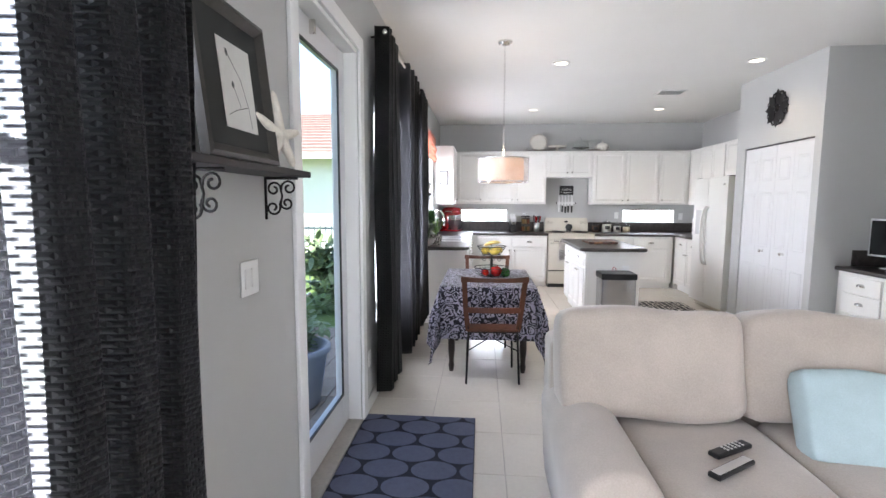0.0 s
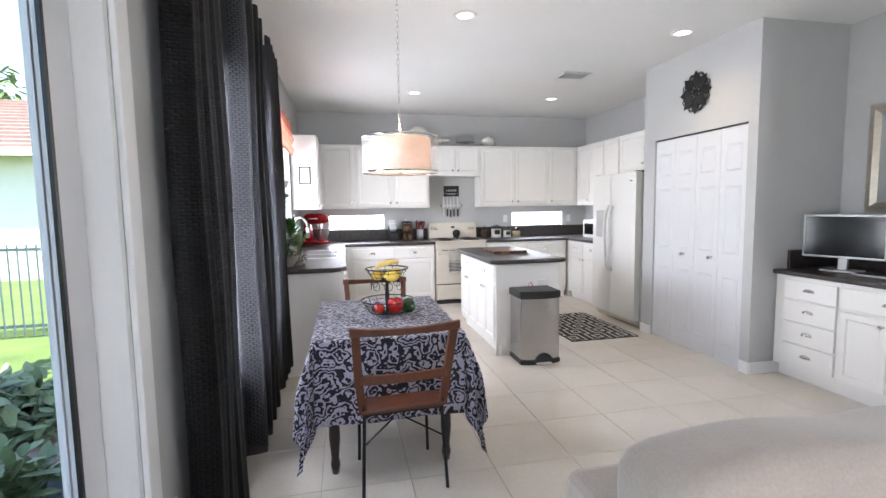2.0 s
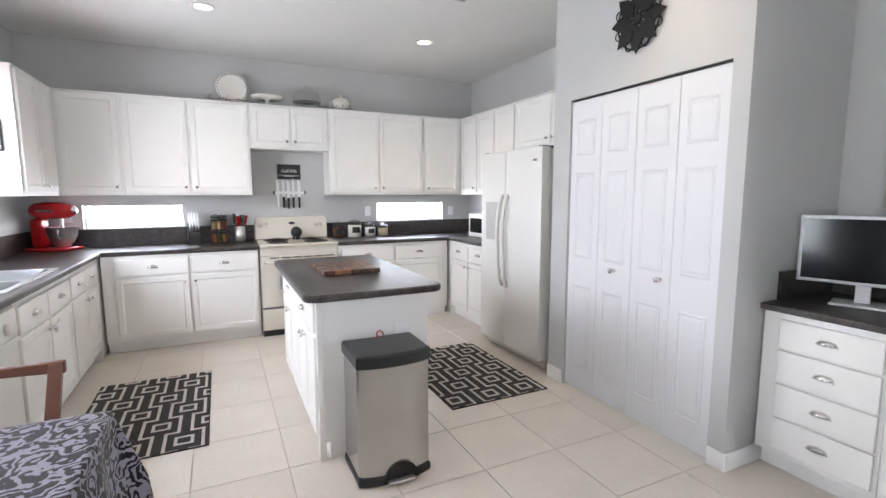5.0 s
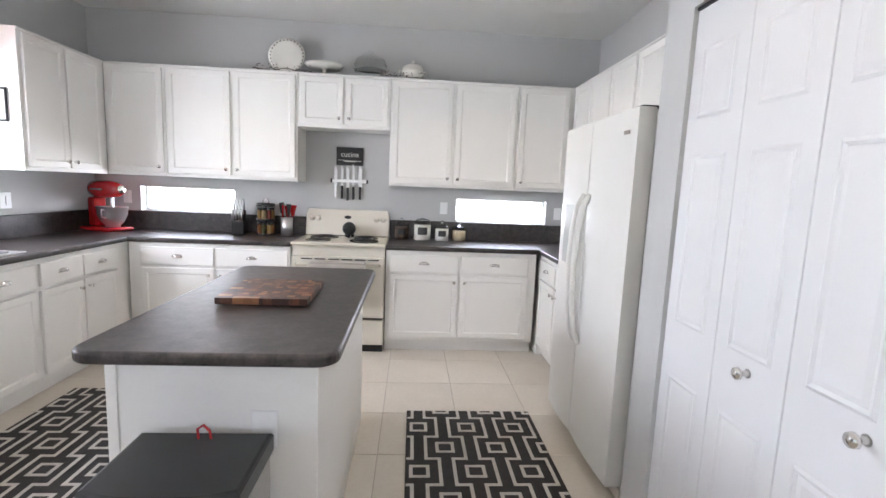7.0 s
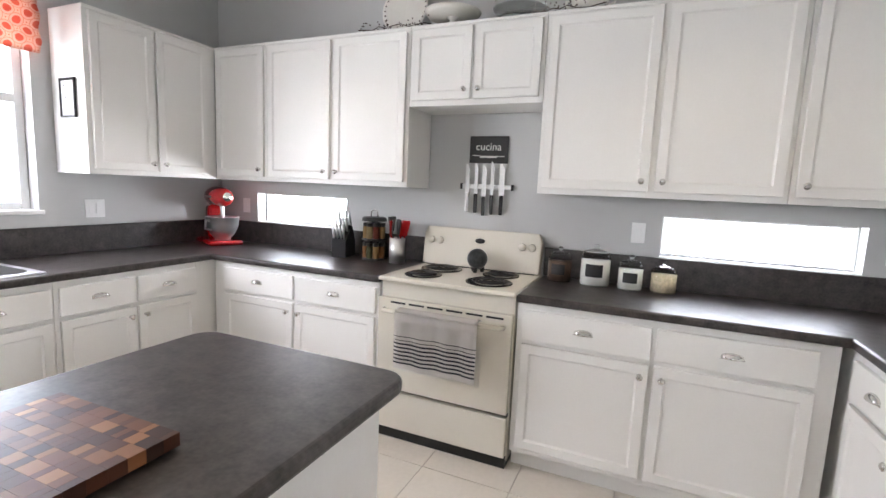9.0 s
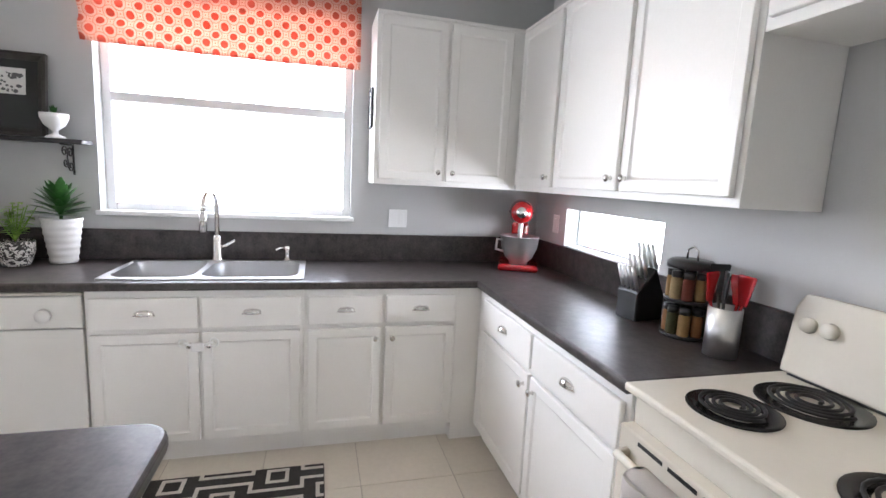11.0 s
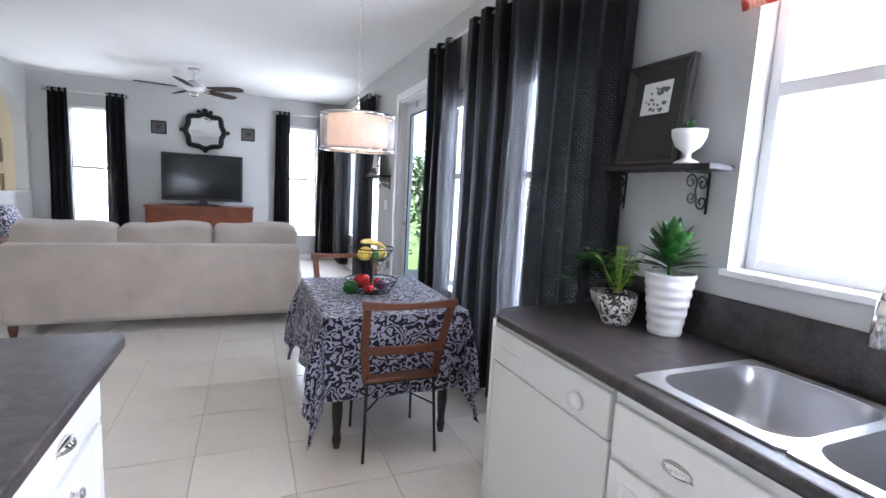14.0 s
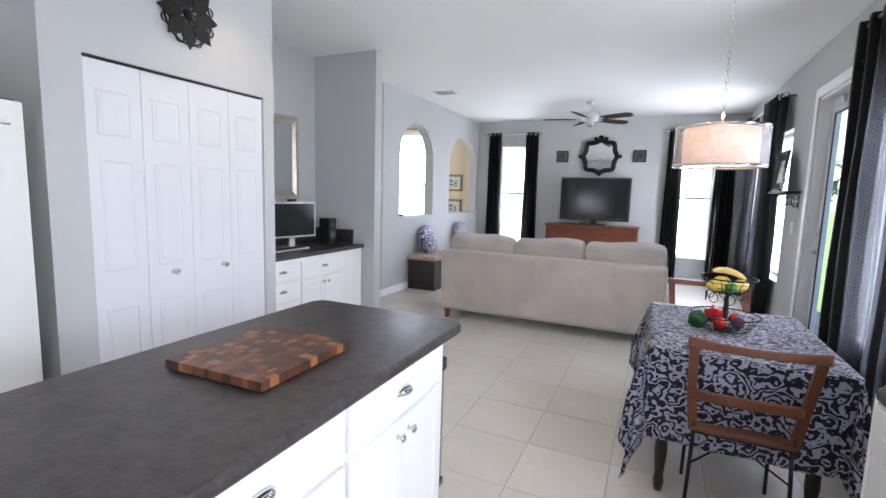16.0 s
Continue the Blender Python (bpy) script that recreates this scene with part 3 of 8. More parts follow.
def bowl(bm, x0, y0, x1, y1, z, deep, r=0.085):
    """A rounded basin hung from z."""
    rings = []
    for inset, dz in ((0, 0), (0.006, -0.02), (0.012, -deep + 0.04), (0.05, -deep), (0.14, -deep - 0.004)):
        a, b, c, d = x0 + inset, y0 + inset, x1 - inset, y1 - inset
        rr = max(0.012, r - inset * 0.3)
        ring = []
        for cx, cy, s in ((c - rr, d - rr, 0), (a + rr, d - rr, 1), (a + rr, b + rr, 2), (c - rr, b + rr, 3)):
            for k in range(6):
                t = math.pi / 2 * (s + k / 5)
                ring.append(bm.verts.new((cx + rr * math.cos(t), cy + rr * math.sin(t), z + dz)))
        rings.append(ring)
    n = len(rings[0])
    for p, q in zip(rings, rings[1:]):
        for i in range(n):
            bm.faces.new((p[i], p[(i + 1) % n], q[(i + 1) % n], q[i]))
    bm.faces.new(rings[-1])
    return rings[0]


def sink():
    s = thing("kitchen_sink", "stainless steel double bowl sink set in the worktop", "sink")
    z = TOP + 0.006
    for a, b in ((8.452, 8.815), (8.845, 9.305)):
        bm = bmesh.new()
        bowl(bm, 0.112, a, 0.543, b, z, 0.19)
        bmesh.ops.recalc_face_normals(bm, faces=bm.faces)
        part("basin", bm, BASIN, s, "", True)
    # a pressed rim: flat frame with rounded bowl openings, its outer edge turned down
    rim = bmesh.new()
    y_mid = 8.83
    for (p, q), (a, b) in zip(((8.42, y_mid), (y_mid, 9.337)), ((8.452, 8.815), (8.845, 9.305))):
        hole = rounded_rect(0.112, a, 0.543, b, 0.085, 8)
        cx, cy = 0.3275, (a + b) / 2
        inner = [rim.verts.new((x, y, z + 0.0022)) for x, y in hole]
        outer = []
        for x, y in hole:
            k = min(((0.578 if x > cx else 0.075) - cx) / (x - cx) if abs(x - cx) > 1e-6 else 1e9, ((q if y > cy else p) - cy) / (y - cy) if abs(y - cy) > 1e-6 else 1e9)
            outer.append(rim.verts.new((cx + (x - cx) * k, cy + (y - cy) * k, z + 0.001)))
        down = [rim.verts.new((v.co.x, v.co.y, TOP + 0.0008)) for v in outer]
        lip = [rim.verts.new((v.co.x, v.co.y, z - 0.012)) for v in inner]
        n = len(inner)
        for i in range(n):
            j = (i + 1) % n
            rim.faces.new((inner[i], inner[j], outer[j], outer[i]))
            rim.faces.new((outer[i], outer[j], down[j], down[i]))
            rim.faces.new((lip[i], lip[j], inner[j], inner[i]))
    bmesh.ops.recalc_face_normals(rim, faces=rim.faces)
    part("rim", rim, STEEL, s)
    for y in (8.64, 9.065):
        part("drain", lathe([(0, 0.002), (0.02, 0.002), (0.035, 0.004), (0.04, 0.0)], 18), CHROME, s, "", True, pose(0.32, y, TOP - 0.187))


sink()


def tap():
    f = thing("tap", "brushed nickel gooseneck kitchen tap with pull-down head", "tap", pose(0.075, 8.845, TOP + 0.001, 0, 0, -12))
    part("base", lathe([(0, 0), (0.032, 0), (0.032, 0.012), (0.025, 0.03), (0.025, 0.13), (0.018, 0.15), (0, 0.15)], 20), CHROME, f, "", True)
    arc = [(0, 0, 0.14), (0, 0, 0.28)] + [(0.085 - 0.085 * math.cos(a), 0, 0.32 + 0.085 * math.sin(a)) for a in [math.pi * k / 10 for k in range(11)]] + [(0.172, 0, 0.29)]
    part("spout", tube(arc, 0.0125, 12), CHROME, f, "", True)
    part("spray_head", lathe([(0, -0.11), (0.02, -0.11), (0.02, -0.05), (0.015, 0.0), (0, 0.0)], 16), CHROME, f, "", True, pose(0.173, 0, 0.30))
    part("lever", tube([(0, 0.02, 0.085), (0, 0.05, 0.095), (0.0, 0.10, 0.125)], [0.011, 0.009, 0.007], 10), CHROME, f, "", True)
    d = thing("soap_dispenser", "nickel soap dispenser beside the sink", "soap dispenser", pose(0.075, 9.228, TOP + 0.009, 0, 0, -55))
    part("post", lathe([(0, 0), (0.022, 0), (0.02, 0.01), (0.013, 0.02), (0.013, 0.06), (0.018, 0.062), (0.018, 0.085), (0, 0.088)], 16), CHROME, d, "", True)
    part("nozzle", tube([(0, 0, 0.075), (0.05, 0, 0.078), (0.075, 0, 0.068)], 0.006), CHROME, d, "", True)


tap()


def dishwasher():
    d = thing("dishwasher", "white built-in dishwasher under the worktop", "dishwasher", pose(FX, 7.68, 0, 0, 0, 90))
    w = 0.71
    part("body", boxes((0, 0.02, 0.10, w, 0.57, TOP - 0.045)), APPLIANCE, d)
    part("door", slab(w - 0.006, 0.52, 0.028), FRIDGEWHITE, d, "", False, pose(0.003, 0.02, 0.195))
    p = part("control_panel", slab(w - 0.006, 0.145, 0.035), FRIDGEWHITE, d, "", False, pose(0.003, 0.02, 0.722))
    part("dial", lathe([(0, 0), (0.03, 0), (0.027, 0.02), (0, 0.022)], 20), FRIDGEWHITE, p, "", True, pose(0.56, -0.035, 0.06, 90, 0, 0))
    part("button_row", boxes((0.08, -0.041, 0.05, 0.25, -0.036, 0.075), bevel=0.002), FRIDGEWHITE, p)
    part("kick_panel", slab(w - 0.006, 0.135, 0.018), FRIDGEWHITE, d, "", False, pose(0.003, 0.02, 0.05))
    part("gap_strip", boxes((0.004, 0.008, 0.186, w - 0.004, 0.02, 0.194)), BLACK, d, "dark gap above the kick panel")
    part("top_strip", boxes((0.003, -0.005, 0.869, w - 0.003, 0.02, 0.882), bevel=0.003), APPLIANCE, d)


dishwasher()

COIL = material("black_burner_coil", (0.015, 0.014, 0.014), 0.5, 0.3, vary=0.2, scale=40)
PAN = material("dark_drip_pan", (0.03, 0.028, 0.027), 0.25, 0.8, vary=0.1)
OVENGLASS = material("oven_window", (0.66, 0.63, 0.56), 0.14, vary=0.05)


def cooker():
    x0, w, d = 1.930, 0.772, 0.645
    c = thing("cooker", "bisque electric range with four coil burners", "cooker", pose(x0, FY - 0.03, 0))
    part("body", boxes((0, 0.03, 0.03, w, d - 0.02, TOP - 0.02), bevel=0.004), APPLIANCE, c)
    part("cooktop", boxes((-0.004, -0.012, TOP - 0.019, w + 0.004, d - 0.03, TOP + 0.006), bevel=0.008), APPLIANCE, c)
    bg = bmesh.new()
    prism([(0, 0), (w, 0), (w, 0.20), (w - 0.02, 0.245), (0.02, 0.245), (0, 0.20)], 0.06, bg)
    bmesh.ops.rotate(bg, matrix=Matrix.Rotation(radians(-8), 3, "X"), verts=bg.verts)
    bmesh.ops.bevel(bg, geom=bg.edges[:], offset=0.008, segments=2, profile=0.5, affect="EDGES")
    g = part("backguard", bg, APPLIANCE, c, "", False, pose(0, d - 0.115, TOP + 0.012))
    # The slot is a solid black strip, its shade put in as colour.
    part("gap", boxes((0.03, d - 0.116, TOP + 0.007, w - 0.03, d - 0.10, TOP + 0.0125)), BLACK, c, "black strip painted as the shaded slot under the backguard")
    for x in (0.055, 0.115, w - 0.115, w - 0.055):
        part("knob", lathe([(0, 0), (0.024, 0), (0.02, 0.018), (0, 0.02)], 18), APPLIANCE, g, "", True, pose(x, 0.022, 0.155, 82, 0, 0))
    part("badge", lathe([(0, 0), (0.03, 0), (0.028, 0.005), (0, 0.006)], 20), BLACK, g, "dark oval badge", True, pose(w / 2, 0.024, 0.17, 82, 0, 0) @ Matrix.Diagonal((1.1, 0.55, 1, 1)))
    for x, y, r in ((0.19, 0.16, 0.085), (0.20, 0.40, 0.105), (0.58, 0.17, 0.105), (0.575, 0.41, 0.085)):
        b = part("burner", lathe([(0, -0.002), (r, 0.0), (r + 0.018, 0.006), (r + 0.022, 0.004), (r + 0.022, 0.0)], 32), PAN, c, "dark drip pan", True, pose(x, y, TOP + 0.0065))
        sp = [((0.02 + (r - 0.025) * k / 90) * math.cos(k * 0.28), (0.02 + (r - 0.025) * k / 90) * math.sin(k * 0.28), 0.012) for k in range(91)]
        part("coil", tube(sp, 0.0048, 6), COIL, b, "black coil element", True)
    do = part("oven_door", slab(w - 0.01, 0.52, 0.045), APPLIANCE, c, "", False, pose(0.005, 0.029, 0.30))
    part("oven_window", boxes((0.15, -0.048, 0.12, w - 0.16, -0.0455, 0.34), bevel=0.001), OVENGLASS, do, "glossy oven window")
    part("vent", boxes(*[(0.08 + 0.11 * k, -0.0475, 0.495, 0.17 + 0.11 * k, -0.0455, 0.505) for k in range(6)]), BLACK, do, "dark vent slots")
    part("door_handle", tube([(0.04, -0.045, 0.455), (0.05, -0.085, 0.46), (w - 0.06, -0.085, 0.46), (w - 0.05, -0.045, 0.455)], 0.013, 10), APPLIANCE, do, "", True)
    part("drawer", slab(w - 0.01, 0.215, 0.04), APPLIANCE, c, "", False, pose(0.005, 0.029, 0.065))
    # Solid black boxes; their colour stands for the shade in these gaps.
    part("plinth_gap", boxes((0.004, 0.01, 0.285, w - 0.004, 0.028, 0.298), (0.004, 0.01, 0.0, w - 0.004, 0.6, 0.06)), BLACK, c, "black fill painted as the shaded gaps round the drawer")
    return c


cooker()


def fridge():
    # doors face -x
    f = thing("refrigerator", "white side-by-side refrigerator with curved handles", "refrigerator", pose(3.915, 9.20, 0, 0, 0, -90))
    w, h = 0.915, 1.80
    part("cabinet_body", boxes((0.004, 0.012, 0.05, w - 0.004, 0.745, h - 0.012), bevel=0.006), FRIDGEWHITE, f)
    part("grille", boxes((0.01, 0.0, 0.012, w - 0.01, 0.04, 0.07), bevel=0.004), APPLIANCE, f)
    for x, dw in ((0.0, 0.40), (0.406, 0.504)):
        bm = bmesh.new()
        n = 10
        out = [(x + dw * k / n, -0.062 - 0.018 * math.sin(math.pi * (0.12 + 0.76 * k / n))) for k in range(n + 1)]
        ring = out + [(x + dw, 0.008), (x, 0.008)]
        lo = [bm.verts.new((a, b, 0.085)) for a, b in ring]
        face = bm.faces.new(lo)
        r = bmesh.ops.extrude_face_region(bm, geom=[face])
        bmesh.ops.translate(bm, vec=(0, 0, h - 0.085), verts=[v for v in r["geom"] if isinstance(v, bmesh.types.BMVert)])
        bmesh.ops.recalc_face_normals(bm, faces=bm.faces)
        bmesh.ops.bevel(bm, geom=[e for e in bm.edges if abs(e.verts[0].co.z - e.verts[1].co.z) < 1e-5], offset=0.008, segments=2, profile=0.5, affect="EDGES")
        do = part("door", bm, FRIDGEWHITE, f)
        hx = x + dw - 0.03 if x == 0 else x + 0.04
        part("handle", tube([(hx, -0.07, 0.62), (hx, -0.105, 0.68), (hx, -0.125, 0.85), (hx, -0.13, 1.05), (hx, -0.125, 1.22), (hx, -0.105, 1.36), (hx, -0.07, 1.42)], 0.017, 10), FRIDGEWHITE, do, "", True)
        if x == 0:
            part("dispenser_recess", boxes((0.10, -0.083, 1.02, 0.30, -0.076, 1.36), bevel=0.004), material("grey_dispenser", (0.45, 0.45, 0.44), 0.4, vary=0.05), do, "grey water dispenser panel")
        else:
            part("badge", boxes((0.81, -0.082, 1.69, 0.86, -0.0735, 1.707), bevel=0.002), CHROME, do, "small metal badge")
    part("hinge_cover", boxes((0.83, -0.05, h - 0.011, 0.895, 0.06, h + 0.008), bevel=0.004), BLACK, f, "dark hinge cover")
    part("hinge_cover", boxes((0.015, -0.05, h - 0.011, 0.08, 0.06, h + 0.008), bevel=0.004), BLACK, f, "dark hinge cover")
    for x in (0.05, w - 0.05):
        part("foot", lathe([(0, 0), (0.022, 0), (0.022, 0.05), (0, 0.05)], 12), APPLIANCE, f, "", True, pose(x, 0.03, 0))


fridge()


def island():
    c = thing("kitchen_island", "white kitchen island with drawers and doors", "island", pose(2.0, 7.755, 0))
    W, D, T = 0.645, 1.32, TOP - 0.04
    part("body", boxes((0.02, 0.0, 0.10, W, D, T), bevel=0.003), CABINET, c)
    part("toe_kick", boxes((0.07, 0.0, 0.0, W, D, 0.0995)), CABINET, c)
    part("corner_post", boxes((0.012, -0.006, 0.0, 0.045, 0.03, T), bevel=0.003), CABINET, c)
    # fronts on the side that faces the sink
    for k, (a, b) in enumerate(((0.03, 0.65), (0.67, 1.295))):
        m = pose(0.0195, b, 0, 0, 0, -90)
        dr = part("drawer", slab(b - a, 0.15), CABINET, c, "", False, m @ pose(0, 0, T - 0.185))
        add_pull(dr, (b - a) / 2, 0.078)
        h = T - 0.185 - 0.157
        half = (b - a - 0.006) / 2
        for j in range(2):
            do = part("door", panel_door(half, h), CABINET, c, "", False, m @ pose(j * (half + 0.006), 0, 0.135))
            add_knob(do, half - 0.035 if j == 0 else 0.035, h - 0.055)
    part("socket_plate", boxes((0.44, -0.008, 0.60, 0.52, -0.001, 0.72), bevel=0.003), WHITE, c, "white socket plate")


island()


worktop("worktop", rounded_rect(1.945, 7.67, 2.715, 9.12, 0.07), "charcoal laminate island top with rounded corners")


def board_wood():
    m = material("end_grain_wood", (0.30, 0.14, 0.06), 0.4, vary=0.3, scale=25, grain=120)
    nt = m.node_tree
    b = nt.nodes["Principled BSDF"]
    g = nt.nodes.new("ShaderNodeObjectInfo")
    r = nt.nodes.new("ShaderNodeValToRGB")
    e = r.color_ramp.elements
    e[0].color, e[1].color = (0.03, 0.010, 0.005, 1), (0.30, 0.13, 0.05, 1)
    e.new(0.45).color = (0.085, 0.026, 0.011, 1)
    e.new(0.75).color = (0.14, 0.048, 0.018, 1)
    nt.links.new(g.outputs["Random"], r.inputs[0])
    nt.links.new(r.outputs[0], b.inputs["Base Color"])
    return m


def chopping_board():
    rng = random.Random(4)
    b = thing("chopping_board", "end-grain wooden chopping board lying on the island", "chopping board", pose(2.15, 8.205, TOP + 0.001, 0, 0, 1))
    W, L, T = 0.36, 0.385, 0.03
    rows = 12
    part("core", boxes((0.004, 0.004, 0.003, W - 0.004, L - 0.004, T - 0.002)), material("board_glue", (0.06, 0.025, 0.012), 0.5), b)
    wood, made = board_wood(), {}

    def block(w):
        key = round(w, 4)
        if key not in made:
            bm = bmesh.new()
            box(bm, 0, 0, 0.004, w - 0.0004, L / rows - 0.0004, T)
            me = bpy.data.meshes.new("wood_block")
            bm.to_mesh(me)
            bm.free()
            me.materials.append(wood)
            made[key] = me
        return made[key]

    y = 0.0
    for r in range(rows):
        x = 0.0
        while x < W - 0.004:
            w = min(rng.choice((0.016, 0.022, 0.03, 0.04)), W - x)
            if W - x - w < 0.01:
                w = W - x
            shared("wood_block", block(w), b, pose(x, y, 0))
            x += w
        y += L / rows
    for x in (0.03, W - 0.03):
        for yy in (0.03, L - 0.03):
            part("foot", lathe([(0, 0), (0.01, 0), (0.01, 0.004), (0, 0.004)], 10), BLACK, b, "", False, pose(x, yy, -0.0005))


chopping_board()


def pedal_bin():
    b = thing("pedal_bin", "stainless steel pedal bin with black lid", "bin", pose(2.325, 7.575, 0))
    W, D, H = 0.375, 0.27, 0.62

    def shell(z0, z1, grow, mat_, name, lab=""):
        bm = bmesh.new()
        n = 16
        pts = [(W / 2 + grow, D / 2 + grow), (-W / 2 - grow, D / 2 + grow)]
        for k in range(n + 1):
            t = -1 + 2 * k / n
            pts.append((t * (W / 2 + grow), -D / 2 - grow - 0.035 * (1 - abs(t) ** 2.5)))
        lo = [bm.verts.new((x, y, z0)) for x, y in pts]
        f = bm.faces.new(lo)
        r = bmesh.ops.extrude_face_region(bm, geom=[f])
        bmesh.ops.translate(bm, vec=(0, 0, z1 - z0), verts=[v for v in r["geom"] if isinstance(v, bmesh.types.BMVert)])
        bmesh.ops.recalc_face_normals(bm, faces=bm.faces)
        bmesh.ops.bevel(bm, geom=[e for e in bm.edges if e.calc_length() > 0.2 or abs(e.verts[0].co.z - e.verts[1].co.z) < 1e-6], offset=0.012, segments=2, profile=0.5, affect="EDGES")
        return part(name, bm, mat_, b, lab)

    shell(0.0, 0.05, 0.004, BLACK, "base", "black plastic base")
    shell(0.045, H, 0.0, material("bin_steel", (0.50, 0.49, 0.48), 0.24, 1.0, vary=0.08, scale=4, grain=180), "body", "brushed steel body")
    shell(H - 0.02, H + 0.05, 0.006, BLACK, "lid", "black domed lid")
    bm = prism([(0.09 * math.cos(math.pi * k / 12), 0.10 * math.sin(math.pi * k / 12)) for k in range(13)], 0.01)
    part("pedal_recess", bm, BLACK, b, "black arched pedal recess", False, pose(0.02, -D / 2 - 0.042, 0.012))
    part("pedal", boxes((-0.055, -D / 2 - 0.07, 0.012, 0.085, -D / 2 - 0.025, 0.028), bevel=0.006), STEEL, b, "steel pedal")
    part("bag_tab", tube([(-0.01, 0.10, H + 0.045), (-0.012, 0.10, H + 0.08), (0.005, 0.10, H + 0.092), (0.022, 0.10, H + 0.075), (0.026, 0.10, H + 0.045)], 0.004), material("red_plastic_tab", (0.45, 0.03, 0.03), 0.4), b, "red bin bag tab")


pedal_bin()

RUGDARK = material("charcoal_rug_pile", (0.035, 0.033, 0.034), 0.95, vary=0.25, scale=30, bump=0.8, grain=400)
RUGLIGHT = material("cream_rug_pile", (0.52, 0.49, 0.45), 0.95, vary=0.12, scale=30, bump=0.8, grain=400)


def key_rug(m, w, l, label):
    """A flat-woven rug: concentric squares joined by stepped lines."""
    r = thing("kitchen_rug", label, "rug", m)
    part("rug_base", boxes((0, 0, 0.001, w, l, 0.009), bevel=0.002), RUGDARK, r)
    bm = bmesh.new()
    t = 0.018

    def bar(x0, y0, x1, y1):
        x0, x1, y0, y1 = max(0.004, min(x0, x1)), min(w - 0.004, max(x0, x1)), max(0.004, min(y0, y1)), min(l - 0.004, max(y0, y1))
        if x1 - x0 > 0.004 and y1 - y0 > 0.004:
            box(bm, x0, y0, 0.0085, x1, y1, 0.0112)

    px, py = w * 0.365, l / 5.45
    a, s = px * 0.37, 0.052
    for j in range(-1, 7):
        for i in range(-1, 4):
            cx, cy = px * (i + 0.25) + (px / 2 if j % 2 else 0), py * (j + 0.5)
            bar(cx - s, cy - s, cx + s, cy - s + t), bar(cx - s, cy + s - t, cx + s, cy + s)
            bar(cx - s, cy - s + t, cx - s + t, cy + s - t), bar(cx + s - t, cy - s + t, cx + s, cy + s - t)
            for q in (-a, a):
                bar(cx + q - t / 2, cy - py / 2 + t / 2, cx + q + t / 2, cy + py / 2 - t / 2)
            # jogs to the next row, whose squares stand half a step aside
            bar(cx + px / 2 - a - t / 2, cy + py / 2 - t / 2, cx + a + t / 2, cy + py / 2 + t / 2)
            bar(cx - a - t / 2, cy + py / 2 - t / 2, cx - px / 2 + a + t / 2, cy + py / 2 + t / 2)
    part("pattern", bm, RUGLIGHT, r, "cream geometric key pattern")["kind"] = "stuff"


key_rug(pose(2.925, 7.985, 0), 0.785, 1.19, "charcoal and cream geometric rug before the fridge")
key_rug(pose(0.725, 8.20, 0), 0.74, 1.25, "charcoal and cream geometric rug before the sink")

# ---- dining corner ----
def damask(space="UV"):
    """Dark violet cloth with a swirling pale leaf pattern."""
    m = bpy.data.materials.new("damask_cloth")
    m.use_nodes = True
    nt = m.node_tree
    b = nt.nodes["Principled BSDF"]
    co = nt.nodes.new("ShaderNodeTexCoord")
    n1, w, r = nt.nodes.new("ShaderNodeTexNoise"), nt.nodes.new("ShaderNodeTexWave"), nt.nodes.new("ShaderNodeValToRGB")
    n1.inputs["Scale"].default_value, n1.inputs["Detail"].default_value, n1.inputs["Distortion"].default_value = 9, 4, 2.2
    w.wave_type, w.rings_direction = "RINGS", "SPHERICAL"
    w.inputs["Scale"].default_value, w.inputs["Distortion"].default_value = 3.0, 30
    w.inputs["Detail"].default_value, w.inputs["Detail Scale"].default_value = 3.0, 3.0
    nt.links.new(co.outputs[space], n1.inputs["Vector"])
    nt.links.new(co.outputs[space], w.inputs["Vector"])
    mx = nt.nodes.new("ShaderNodeMath")
    mx.operation = "MULTIPLY_ADD"
    mx.inputs[1].default_value = 0.55
    nt.links.new(n1.outputs[0], mx.inputs[0])
    half = nt.nodes.new("ShaderNodeMath")
    half.operation = "MULTIPLY"
    half.inputs[1].default_value = 0.5
    nt.links.new(w.outputs["Fac"], half.inputs[0])
    nt.links.new(half.outputs[0], mx.inputs[2])
    e = r.color_ramp.elements
    e[0].position, e[1].position = 0.485, 0.61
    e[0].color, e[1].color = (0.008, 0.008, 0.022, 1), (0.58, 0.56, 0.68, 1)
    e.new(0.525).color = (0.030, 0.029, 0.070, 1)
    e.new(0.55).color = (0.22, 0.21, 0.31, 1)
    nt.links.new(mx.outputs[0], r.inputs[0])
    nt.links.new(r.outputs[0], b.inputs["Base Color"])
    b.inputs["Roughness"].default_value = 0.55
    b.inputs["Sheen Weight"].default_value = 0.3
    bp = nt.nodes.new("ShaderNodeBump")
    bp.inputs["Strength"].default_value, bp.inputs["Distance"].default_value = 0.3, 0.002
    nt.links.new(mx.outputs[0], bp.inputs["Height"])
    nt.links.new(bp.outputs[0], b.inputs["Normal"])
    return m


CHERRY = material("cherry_wood", (0.105, 0.034, 0.016), 0.38, vary=0.35, scale=9, bump=0.15, grain=70, second=(0.11, 0.032, 0.012))
DARKWOOD = material("dark_stained_wood", (0.025, 0.016, 0.013), 0.45, vary=0.3, scale=9, bump=0.1)
TX0, TY0, TX1, TY1, TZ = 0.445, 5.985, 1.24, 7.06, 0.755


